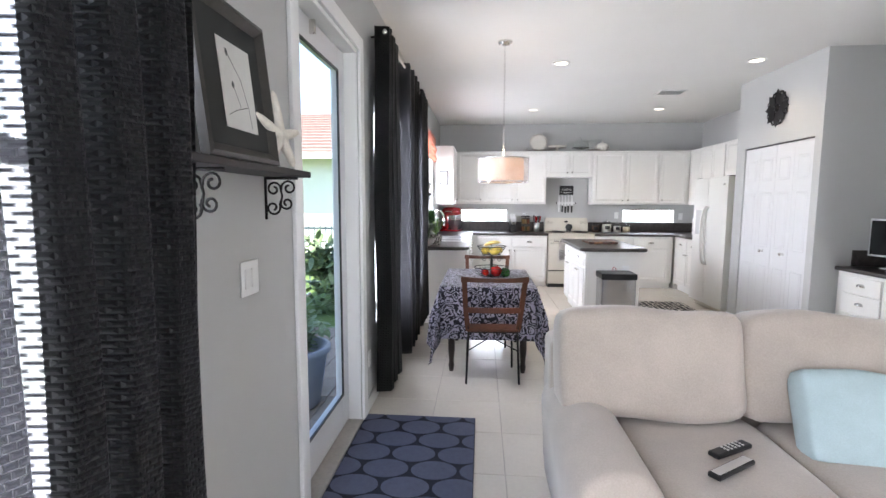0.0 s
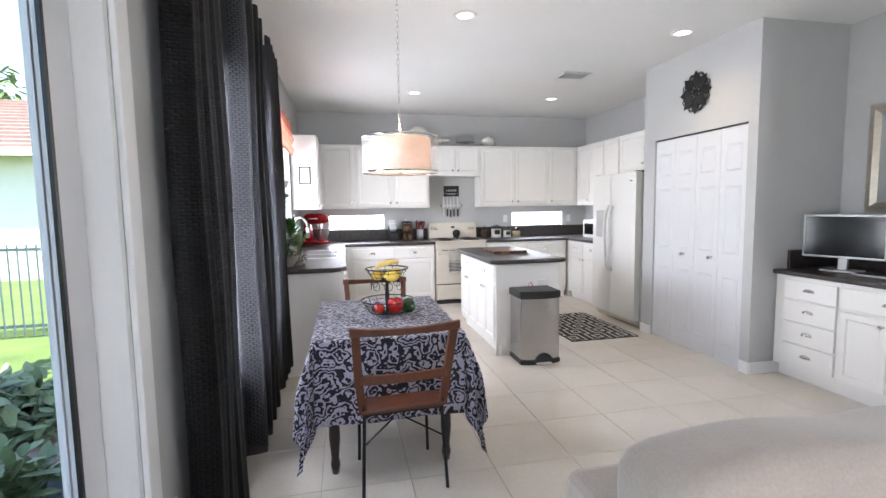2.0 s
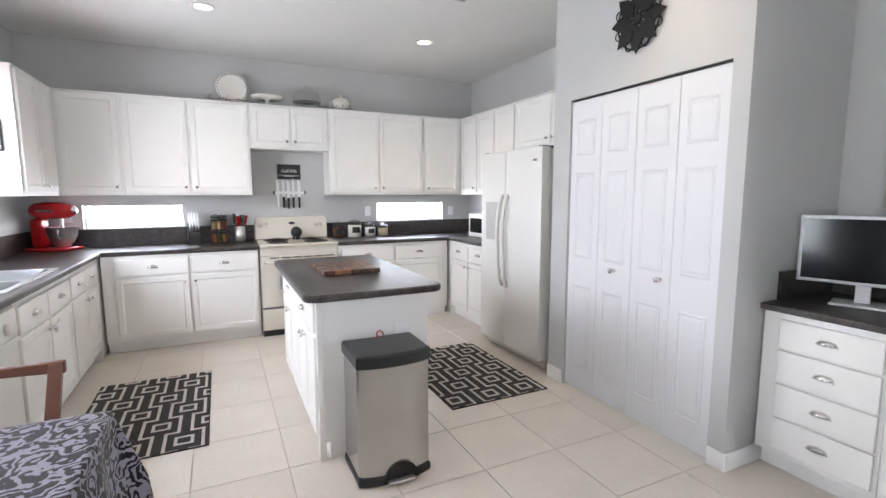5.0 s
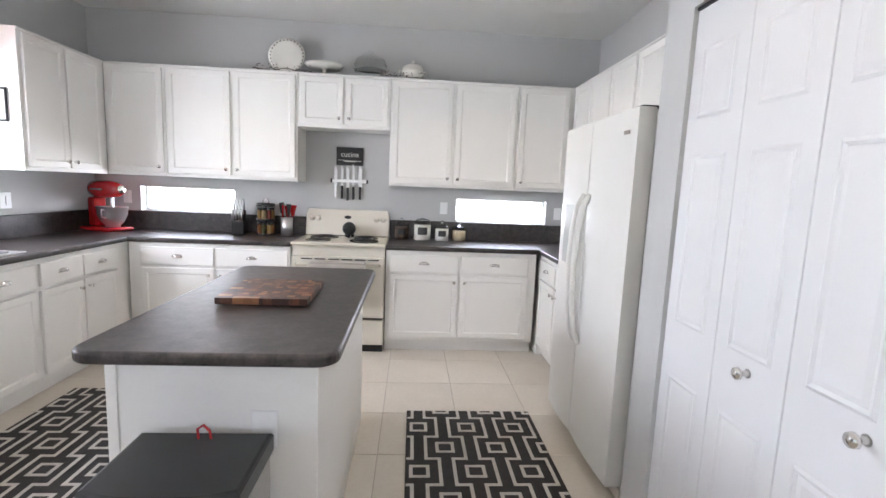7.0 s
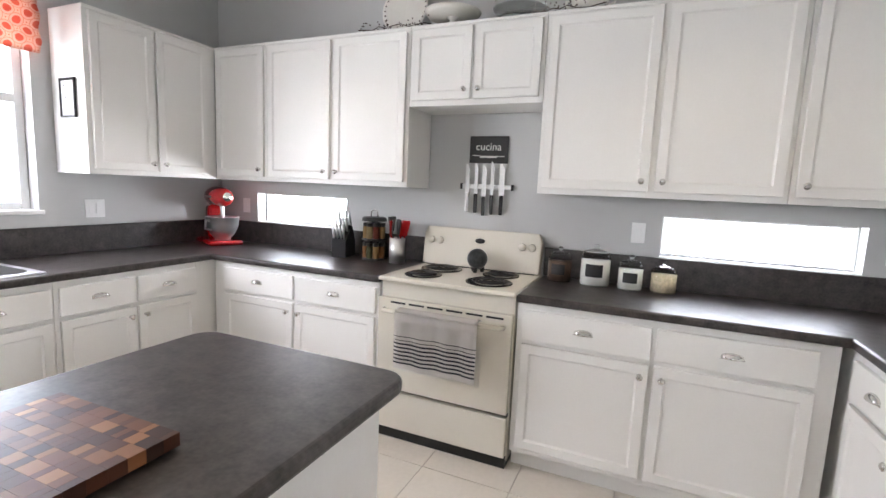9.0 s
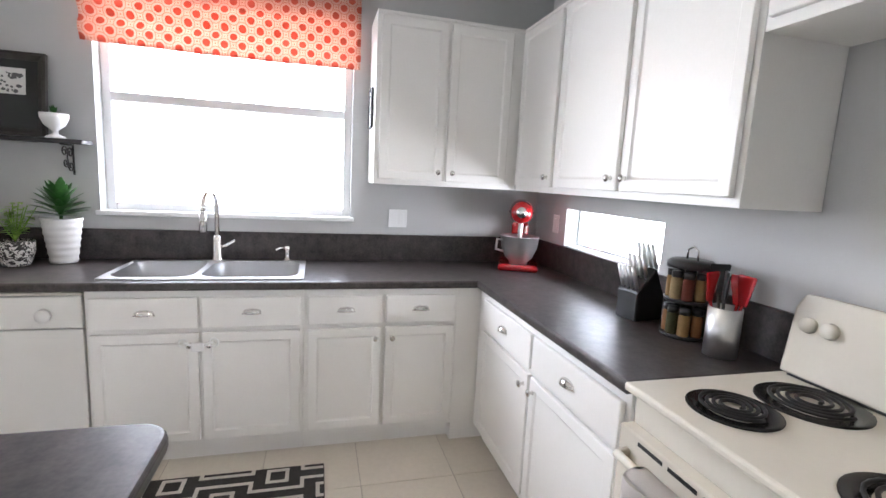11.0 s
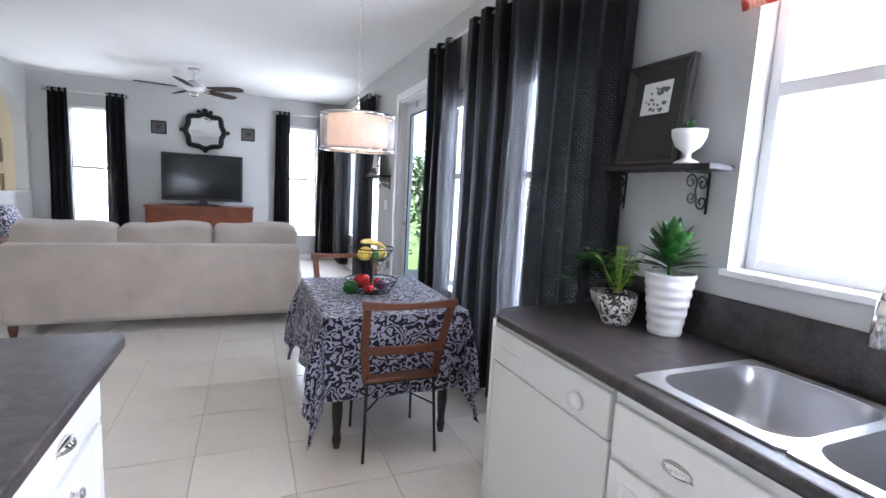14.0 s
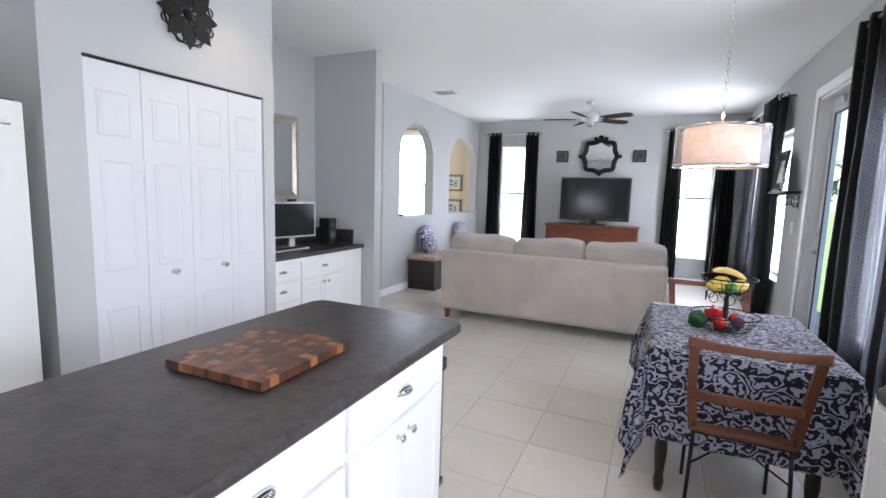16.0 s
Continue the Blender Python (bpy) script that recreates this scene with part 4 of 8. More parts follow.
def dining_table():
    t = thing("dining_table", "dark wooden dining table under a patterned cloth", "table", pose(0, 0, 0))
    part("tabletop", boxes((TX0, TY0, TZ - 0.035, TX1, TY1, TZ - 0.003), bevel=0.006), DARKWOOD, t)
    part("apron", boxes((TX0 + 0.06, TY0 + 0.06, TZ - 0.12, TX1 - 0.06, TY1 - 0.06, TZ - 0.036)), DARKWOOD, t)
    for x in (TX0 + 0.09, TX1 - 0.09):
        for y in (TY0 + 0.09, TY1 - 0.09):
            part("leg", lathe([(0, 0), (0.018, 0), (0.026, 0.05), (0.02, 0.09), (0.03, 0.2), (0.024, 0.42), (0.034, 0.5), (0.034, 0.634), (0, 0.634)], 14), DARKWOOD, t, "", True, pose(x, y, 0))


def tablecloth():
    bm = bmesh.new()
    uv = bm.loops.layers.uv.new()
    O = 0.46
    nx, ny = 84, 100
    X0, X1, Y0, Y1 = TX0 - O, TX1 + O, TY0 - O, TY1 + O
    rows = []
    for j in range(ny + 1):
        row = []
        for i in range(nx + 1):
            x, y = X0 + (X1 - X0) * i / nx, Y0 + (Y1 - Y0) * j / ny
            cx, cy = min(max(x, TX0), TX1), min(max(y, TY0), TY1)
            dx, dy = x - cx, y - cy
            d = math.hypot(dx, dy)
            if d < 1e-6:
                p = Vector((x, y, TZ + 0.0015 * math.sin(x * 11) * math.sin(y * 9)))
            else:
                n = Vector((dx / d, dy / d, 0))
                along = cx * 1.0 + cy * 1.0
                corner = min(abs(dx), abs(dy)) / max(abs(dx), abs(dy))
                drop = max(0.0, d - 0.012)
                fold = 0.018 * math.sin(along * 15 + 1.3 * math.sin(along * 4)) * min(1, drop / 0.2)
                if corner > 0:
                    a = math.atan2(abs(dy), abs(dx))
                    fold += 0.055 * math.sin(a * 4) * math.sin(a * 6) * min(1, drop / 0.25)
                end = abs(dy) > abs(dx)
                out = 0.008 + (0.03 if end else 0.09) * drop + fold * (0.5 if end and corner == 0 else 1) + 0.10 * corner * drop
                p = Vector((cx, cy, TZ)) + n * out - Vector((0, 0, drop * (0.985 + 0.03 * corner)))
                p.z = max(p.z, 0.05)
            row.append((bm.verts.new(p), (x, y)))
        rows.append(row)
    for j in range(ny):
        for i in range(nx):
            q = (rows[j][i], rows[j][i + 1], rows[j + 1][i + 1], rows[j + 1][i])
            f = bm.faces.new([v for v, _ in q])
            f.smooth = True
            for lp, (_, c) in zip(f.loops, q):
                lp[uv].uv = c
    bmesh.ops.solidify(bm, geom=bm.faces[:], thickness=-0.0015)
    single("tablecloth", bm, damask(), "violet and black damask tablecloth hanging over the dining table", "tablecloth")


dining_table()
tablecloth()


def dining_chair(m):
    """Wooden open-frame back on slim black iron legs; it faces +y, back at y = 0."""
    c = thing("dining_chair", "brown wooden open-back chair on black iron legs", "chair", m, "chairs at the dining table")
    w = 0.23
    lean = -0.10
    def post(s):
        bm = bmesh.new()
        q = [(s * 0.200, 0.02, 0.43), (s * 0.222, -0.005, 0.62), (s * 0.236, lean, 0.885)]
        for (x, y, z), (x2, y2, z2) in zip(q, q[1:]):
            vs = [bm.verts.new(p) for p in ((x - 0.02, y - 0.012, z), (x + 0.02, y - 0.012, z), (x + 0.02, y + 0.012, z), (x - 0.02, y + 0.012, z))]
            us = [bm.verts.new(p) for p in ((x2 - 0.02, y2 - 0.012, z2), (x2 + 0.02, y2 - 0.012, z2), (x2 + 0.02, y2 + 0.012, z2), (x2 - 0.02, y2 + 0.012, z2))]
            for k in range(4):
                bm.faces.new((vs[k], vs[(k + 1) % 4], us[(k + 1) % 4], us[k]))
            bm.faces.new(vs[::-1])
            bm.faces.new(us)
        bmesh.ops.recalc_face_normals(bm, faces=bm.faces)
        return bm
    for s in (-1, 1):
        part("back_post", post(s), CHERRY, c)

    def rail(z0, z1, y, wid, curve, crest=0.0):
        bm = bmesh.new()
        n = 12
        ring = []
        for k in range(n + 1):
            t = -1 + 2 * k / n
            yy = y - curve * (1 - t * t)
            up = crest * (1 - t * t)
            ring.append([bm.verts.new((wid * t, yy + a, z)) for a, z in ((-0.012, z0), (0.012, z0), (0.013, z1 + up), (-0.013, z1 + up))])
        for a, b in zip(ring, ring[1:]):
            for k in range(4):
                bm.faces.new((a[k], a[(k + 1) % 4], b[(k + 1) % 4], b[k]))
        bm.faces.new(ring[0][::-1])
        bm.faces.new(ring[-1])
        bmesh.ops.recalc_face_normals(bm, faces=bm.faces)
        bmesh.ops.bevel(bm, geom=[e for e in bm.edges if len(e.link_faces) == 2 and e.calc_face_angle(0) > 0.8], offset=0.004, segments=1, profile=0.5, affect="EDGES")
        return bm

    part("top_rail", rail(0.850, 0.893, lean, 0.262, 0.03, -0.012), CHERRY, c)
    part("lower_rail", rail(0.585, 0.630, -0.006, 0.215, 0.02), CHERRY, c)
    part("seat", boxes((-0.21, 0.0, 0.425, 0.21, 0.40, 0.452), bevel=0.01), CHERRY, c)
    for sx in (-1, 1):
        part("leg", tube([(sx * 0.195, 0.02, 0.44), (sx * 0.213, -0.012, 0.0)], 0.009), BLACKIRON, c, "black iron leg", True)
        part("leg", tube([(sx * 0.19, 0.37, 0.425), (sx * 0.2, 0.385, 0.0)], 0.009), BLACKIRON, c, "black iron leg", True)
        part("bracket", tube([(sx * 0.196, 0.016, 0.36), (sx * 0.205, 0.0, 0.60)], 0.007), BLACKIRON, c, "", True)
    part("stretcher", tube([(-0.203, 0.005, 0.27), (0, 0.19, 0.335), (0.195, 0.37, 0.27)], 0.005), BLACKIRON, c, "", True)
    part("stretcher", tube([(0.203, 0.005, 0.27), (0, 0.19, 0.329), (-0.195, 0.37, 0.27)], 0.005), BLACKIRON, c, "", True)
    part("seat_rail", tube([(-0.19, 0.02, 0.418), (0.19, 0.02, 0.418), (0.185, 0.37, 0.418), (-0.185, 0.37, 0.418)], 0.006, 8, None, True), BLACKIRON, c, "", True)
    return c


chair = dining_chair(pose(0.885, 5.808, 0, 0, 0, 3))
copy_thing(chair, pose(0.848, 7.15, 0, 0, 0, 180) @ Matrix.Diagonal((0.94, 1, 0.99, 1)))


def fruit_basket():
    """A two-tier black wire basket with fruit and vegetables, each piece a thing."""
    X, Y = 0.88, 6.545
    b = thing("fruit_basket", "two-tier black wire fruit basket on the dining table", "fruit basket", pose(X, Y, TZ + 0.003))
    part("stem", lathe([(0, 0.0), (0.05, 0.0), (0.05, 0.006), (0.011, 0.014), (0.014, 0.12), (0.009, 0.2), (0.008, 0.27), (0, 0.27)], 12), BLACKIRON, b, "", True)

    def ring(r, z):
        return [(r * math.cos(a), r * math.sin(a), z) for a in [2 * math.pi * k / 32 for k in range(32)]]

    def tier(z, r0, r1, h, name):
        t = part(name, tube(ring(r1, z + h), 0.004, 6, None, True), BLACKIRON, b, "black wire basket", True)
        part("base_ring", tube(ring(r0, z), 0.003, 6, None, True), BLACKIRON, t, "", True)
        for q in (0.35, 0.7):
            part("wire_hoop", tube(ring(r0 + (r1 - r0) * q, z + h * q), 0.0016, 5, None, True), BLACKIRON, t, "", True)
        rib = tube([(0.01, 0, z), (r0, 0, z), (r1, 0, z + h)], 0.0016, 5)
        me = bpy.data.meshes.new("wire_rib")
        rib.to_mesh(me)
        rib.free()
        me.materials.append(BLACKIRON)
        for k in range(16):
            shared("wire_rib", me, t, pose(0, 0, 0, 0, 0, 22.5 * k))

    tier(0.015, 0.115, 0.165, 0.075, "lower_basket")
    tier(0.215, 0.085, 0.135, 0.075, "upper_basket")
    for k in range(8):
        a0 = 2 * math.pi * k / 8
        c = (0.10 * math.cos(a0), 0.10 * math.sin(a0), 0.185)
        part("wire_ring", tube([(c[0] - 0.026 * math.sin(a0) * math.cos(t), c[1] + 0.026 * math.cos(a0) * math.cos(t), c[2] + 0.026 * math.sin(t)) for t in [2 * math.pi * i / 14 for i in range(14)]], 0.0022, 5, None, True), BLACKIRON, b, "", True)

    def fruit(name, prof, color, x, y, z, label, tilt=(0, 0, 0), rough=0.3, lobes=0, s=1.0):
        bm = lathe(prof, 24)
        if lobes:
            for v in bm.verts:
                a = math.atan2(v.co.y, v.co.x)
                k = 1 + 0.07 * math.cos(lobes * a)
                v.co.x, v.co.y = v.co.x * k, v.co.y * k
        bmesh.ops.scale(bm, vec=(s, s, s), verts=bm.verts)
        single(name, bm, material(name + "_skin", color, rough, vary=0.2, scale=14), label, name, pose(X + x, Y + y, TZ + 0.003 + z, *tilt), True)

    pepper = [(0, 0.006), (0.018, 0.0), (0.036, 0.012), (0.043, 0.04), (0.042, 0.062), (0.034, 0.075), (0.015, 0.072), (0.006, 0.066), (0.006, 0.09), (0, 0.09)]
    round_ = [(0, 0)] + [(0.036 * math.sin(math.pi * k / 10), 0.036 - 0.036 * math.cos(math.pi * k / 10)) for k in range(1, 10)] + [(0, 0.072)]
    lemon = [(0, 0), (0.008, 0.002)] + [(0.034 * math.sin(math.pi * k / 10) ** 0.8, 0.008 + 0.042 - 0.042 * math.cos(math.pi * k / 10)) for k in range(1, 10)] + [(0.008, 0.097), (0, 0.1)]
    fruit("pepper", pepper, (0.42, 0.012, 0.012), 0.035, -0.07, 0.02, "glossy red bell pepper in the wire basket", (8, 10, 0), 0.2, 4, 1.1)
    fruit("pepper", pepper, (0.02, 0.10, 0.018), 0.095, 0.015, 0.022, "glossy green bell pepper in the wire basket", (25, 60, 0), 0.2, 4, 1.05)
    fruit("tomato", round_, (0.45, 0.02, 0.012), -0.055, -0.075, 0.02, "ripe red tomato in the wire basket", (0, 0, 0), 0.25, 0, 0.85)
    fruit("tomato", round_, (0.45, 0.018, 0.012), 0.03, 0.07, 0.02, "ripe red tomato in the wire basket", (0, 0, 0), 0.25, 0, 0.9)
    fruit("onion", round_, (0.10, 0.012, 0.045), -0.08, 0.0, 0.02, "purple onion in the wire basket", (20, 30, 0), 0.3, 0, 0.95)
    for x, y, r in ((-0.065, -0.04, 40), (0.005, -0.068, -20), (0.055, -0.045, 80), (0.04, 0.04, 10)):
        fruit("lemon", lemon, (0.62, 0.44, 0.07), x - 0.03, y, 0.25, "yellow lemon in the upper wire basket", (0, 90, r), 0.4)
    fruit("lime", lemon, (0.08, 0.22, 0.03), -0.03, 0.015, 0.245, "green lime in the upper wire basket", (0, 90, 60), 0.35, 0, 0.85)
    for k in range(2):
        pts = [(-0.07 + 0.15 * t, 0.01 + 0.035 * k - 0.03 * math.sin(math.pi * t), 0.296 + 0.015 * math.sin(math.pi * t) + 0.03 * t) for t in [i / 10 for i in range(11)]]
        rad = [0.005 + 0.011 * math.sin(math.pi * min(1, max(0, t * 1.02))) ** 0.5 for t in [i / 10 for i in range(11)]]
        single("banana", tube(pts, rad, 10), material("banana_skin", (0.68, 0.50, 0.16), 0.5, vary=0.18, scale=20), "yellow banana lying across the fruit", "banana", pose(X, Y, TZ + 0.003), True)


fruit_basket()


def sheer():
    """Fine silvery gauze: half open, half white cloth."""
    m = bpy.data.materials.new("sheer_outer_shade")
    m.use_nodes = True
    nt = m.node_tree
    b = nt.nodes["Principled BSDF"]
    b.inputs["Base Color"].default_value, b.inputs["Roughness"].default_value = (0.82, 0.82, 0.84, 1), 0.35
    op, mx = nt.nodes.new("ShaderNodeBsdfTransparent"), nt.nodes.new("ShaderNodeMixShader")
    n = nt.nodes.new("ShaderNodeTexNoise")
    n.inputs["Scale"].default_value = 90
    mr = nt.nodes.new("ShaderNodeMapRange")
    mr.inputs[1].default_value, mr.inputs[2].default_value, mr.inputs[3].default_value, mr.inputs[4].default_value = 0.35, 0.65, 0.08, 0.28
    nt.links.new(n.outputs[0], mr.inputs[0])
    nt.links.new(mr.outputs[0], mx.inputs[0])
    nt.links.new(op.outputs[0], mx.inputs[1])
    nt.links.new(b.outputs[0], mx.inputs[2])
    nt.links.new(mx.outputs[0], nt.nodes["Material Output"].inputs["Surface"])
    return m


def pendant():
    """A drum lamp: inner cloth drum in a clear outer drum with chrome bands."""
    X, Y, z0, z1, R = 0.972, 6.44, 1.638, 1.855, 0.229
    p = thing("pendant_lamp", "drum pendant lamp with woven inner shade and chrome bands", "pendant lamp", pose(X, Y, 0))
    part("ceiling_rose", lathe([(0, CZ - 0.001), (0.065, CZ - 0.001), (0.06, CZ - 0.02), (0.02, CZ - 0.035), (0, CZ - 0.035)], 24), CHROME, p, "", True)
    bm = bmesh.new()
    n = 30
    zz = [z1 + 0.03 + (CZ - 0.04 - z1 - 0.03) * k / n for k in range(n)]
    for k, z in enumerate(zz):
        h = (zz[1] - zz[0]) * 0.62
        pts = []
        for i in range(10):
            a = 2 * math.pi * i / 10
            u, v = 0.008 * math.cos(a), h * math.sin(a)
            pts.append((u, 0, z + v) if k % 2 else (0, u, z + v))
        tube(pts, 0.0018, 4, bm, True)
    part("chain", bm, CHROME, p, "fine chrome chain", True)
    wov = material("woven_lit_shade", (0.66, 0.44, 0.31), 0.8, vary=0.35, scale=60, bump=0.6, grain=150)
    wb = wov.node_tree.nodes["Principled BSDF"]
    wb.inputs["Emission Color"].default_value = (1.0, 0.58, 0.38, 1)
    wb.inputs["Emission Strength"].default_value = 0.15
    inner = lathe([(R - 0.045, z0 + 0.012), (R - 0.045, z1 - 0.012)], 40)
    bmesh.ops.solidify(inner, geom=inner.faces[:], thickness=0.003)
    part("inner_shade", inner, wov, p, "warm woven cloth shade", True)
    part("diffuser", lathe([(0, z0 + 0.016), (R - 0.05, z0 + 0.018)], 40), glowing("lit_diffuser", (1.0, 0.83, 0.58), 0.6), p, "lit frosted diffuser", True)
    part("finial", lathe([(0, z0), (0.012, z0 + 0.002), (0.016, z0 + 0.012), (0, z0 + 0.016)], 14), CHROME, p, "", True)
    outer = lathe([(R, z0 + 0.012), (R, z1 - 0.012)], 48)
    bmesh.ops.solidify(outer, geom=outer.faces[:], thickness=0.0015)
    og = part("outer_shade", outer, sheer(), p, "clear sheer outer drum", True)
    og.visible_shadow = False
    for z in (z0, z1 - 0.012):
        band = lathe([(R + 0.002, z), (R + 0.002, z + 0.012)], 48)
        bmesh.ops.solidify(band, geom=band.faces[:], thickness=0.004)
        part("band", band, CHROME, p, "polished chrome band", True)
    part("spokes", tube([(-R, 0, z1 - 0.006), (0, 0, z1 + 0.02), (R, 0, z1 - 0.006)], 0.004), CHROME, p, "", True)
    part("spokes", tube([(0, -R, z1 - 0.006), (0, 0, z1 + 0.02), (0, R, z1 - 0.006)], 0.004), CHROME, p, "", True)
    bulb = new("pendant_bulb", bpy.data.lights.new("pendant_bulb", "POINT"))
    bulb.data.energy, bulb.data.color, bulb.data.shadow_soft_size = 1, (1, 0.78, 0.5), 0.04
    bulb.location = (X, Y, z1 + 0.05)


pendant()

# ---- curtains and rods ----


def curtain(axis, face, a0, a1, z0, z1, folds, amp, label, seed=0, off=0.115, flare=0.0, phase=0.0, backlit=()):
    """One pleated panel hung from rings on a rod."""
    rng = random.Random(seed)
    bm = bmesh.new()
    uv = bm.loops.layers.uv.new()
    nu, nv = folds * 24, 16
    ph = rng.random() * 6
    rows = []
    s = 1
    for j in range(nv + 1):
        v = j / nv
        z = z1 + (z0 - z1) * v
        row = []
        for i in range(nu + 1):
            u = i / nu
            mid = (a0 + a1) / 2
            a = a0 + (a1 - a0) * u
            a = mid + (a - mid) * (1 + flare * v)
            A = amp * (0.88 + 0.14 * v + 0.06 * math.sin(ph + u * 5))
            w = 2 * math.pi * folds * u + phase + 0.18 * math.sin(3 * v + ph)
            d = off + A * math.tanh(1.7 * math.sin(w)) / 0.935 + 0.006 * math.sin(9 * v + ph + u * 4) + 0.006 * math.sin(3 * w + ph)
            a -= 0.25 * (a1 - a0) / folds * 0.28 * math.sin(2 * w) * 0.5
            d = max(d, 0.02)
            row.append((bm.verts.new((face + s * d, a, z) if axis == "x" else (a, face + s * d, z)), (u * (a1 - a0) * 1.9, z)))
        rows.append(row)
    for j in range(nv):
        for i in range(nu):
            q = (rows[j][i], rows[j][i + 1], rows[j + 1][i + 1], rows[j + 1][i])
            f = bm.faces.new([w for w, _ in q])
            f.smooth = True
            # Chosen spans take the more open cloth to imitate window-lit folds.
            f.material_index = 1 if any(p <= (i + 0.5) / nu <= r for p, r in backlit) else 0
            for lp, (_, c) in zip(f.loops, q):
                lp[uv].uv = c
    bmesh.ops.solidify(bm, geom=bm.faces[:], thickness=0.0006)
    c = thing("curtain", label, "curtain", None, "dark curtains")
    panel = part("panel", bm, CURTAIN, c)
    panel.data.materials.append(CURTAIN_BACKLIT)
    for k in range(folds):
        a = a0 + (a1 - a0) * (k + 0.5) / folds
        rb = lathe([(0.022, -0.004), (0.032, -0.004), (0.032, 0.004), (0.022, 0.004), (0.022, -0.004)], 16)
        x, y = (face + off, a) if axis == "x" else (a, face + off)
        part("grommet", rb, STEEL, c, "steel grommet", True, pose(x, y, z1 - 0.035, *((90, 0, 0) if axis == "x" else (0, 90, 0))))
    return c


def rod(axis, face, a0, a1, z, off=0.115):
    r = thing("curtain_rod", "slim dark curtain rod with round end knobs", "curtain rod", None, "curtain rods")
    P = (lambda a, d: (face + d, a, z)) if axis == "x" else (lambda a, d: (a, face + d, z))
    part("pole", tube([P(a0, off), P(a1, off)], 0.0105, 10), STEEL, r, "", True)
    for a in (a0, a1):
        part("end_knob", lathe([(0, -0.028), (0.02, -0.02), (0.028, 0), (0.02, 0.02), (0, 0.028)], 14), CHROME, r, "", True, pose(*P(a, off)))
    for a in (a0 + 0.08, a1 - 0.08):
        part("bracket", tube([P(a, 0.002), P(a, off)], 0.007, 8), BLACKIRON, r, "", True)


RZ = 2.60
rod("x", 0, 5.38, 7.76, RZ)
curtain("x", 0, 5.33, 5.84, 0.09, RZ + 0.035, 3, 0.052, "long black textured curtain beside the patio door", 1, 0.10, 0, -1.2, ((0.84, 1.0),))
curtain("x", 0, 6.15, 6.96, 0.10, RZ + 0.035, 4, 0.06, "long black textured curtain between two windows", 2, 0.105, 0, -1.2, ((0.0, 0.11), (0.25, 0.35), (0.60, 0.66), (0.88, 1.0)))
curtain("x", 0, 7.11, 7.75, 0.10, RZ + 0.035, 4, 0.055, "long black textured curtain by the worktop", 3, 0.1, 0, 0, ((0.0, 0.05), (0.97, 1.0)))
rod("x", 0, 0.9, 3.28, RZ)
curtain("x", 0, 2.50, 3.17, 0.08, RZ + 0.035, 5, 0.06, "long black textured curtain beside the wall shelf", 4, 0.115, 0, 0, ((0.0, 0.40),))
curtain("x", 0, 0.85, 1.55, 0.08, RZ + 0.035, 5, 0.06, "long black textured curtain in the living room corner", 5, 0.115, 0, 0, ((0.55, 0.62), (0.9, 1.0)))
rod("y", FRONT, 3.36, 4.40, RZ)
curtain("y", FRONT, 3.40, 3.64, 0.10, RZ + 0.035, 3, 0.04, "black curtain beside a tall window", 6, 0.115, 0.25)
curtain("y", FRONT, 4.12, 4.36, 0.10, RZ + 0.035, 3, 0.04, "black curtain beside a tall window", 7, 0.115, 0.25)
rod("y", FRONT, 0.14, 1.20, RZ)
curtain("y", FRONT, 0.94, 1.17, 0.10, RZ + 0.035, 3, 0.04, "black curtain beside a tall window", 8, 0.115, 0.25)
curtain("y", FRONT, 0.17, 0.44, 0.10, RZ + 0.035, 3, 0.04, "black curtain beside a tall window", 9, 0.115, 0.25)


def raised_blind(axis, face, a0, a1, z1, label):
    """A venetian blind drawn up into a stack under the window head."""
    b = thing("venetian_blind", label, "blind")
    s = -1

    def B(p, q, z, zz):
        return (face - 0.075, p, z, face - 0.03, q, zz) if axis == "x" else (p, face - 0.075, z, q, face - 0.03, zz)
    part("head_rail", boxes(B(a0 + 0.01, a1 - 0.01, z1 - 0.045, z1 - 0.002), bevel=0.003), WHITE, b)
    for k in range(10):
        z = z1 - 0.052 - 0.008 * k
        part("slat", boxes(B(a0 + 0.015, a1 - 0.015, z - 0.003, z)), WHITE, b)


raised_blind("x", 0, 5.52, 6.50, 2.25, "white venetian blind drawn up in the window head")
raised_blind("x", 0, 6.62, 7.60, 2.25, "white venetian blind drawn up in the window head")
raised_blind("y", FRONT, 3.66, 4.18, 2.42, "white venetian blind drawn up in the window head")
raised_blind("y", FRONT, 0.44, 0.98, 2.42, "white venetian blind drawn up in the window head")


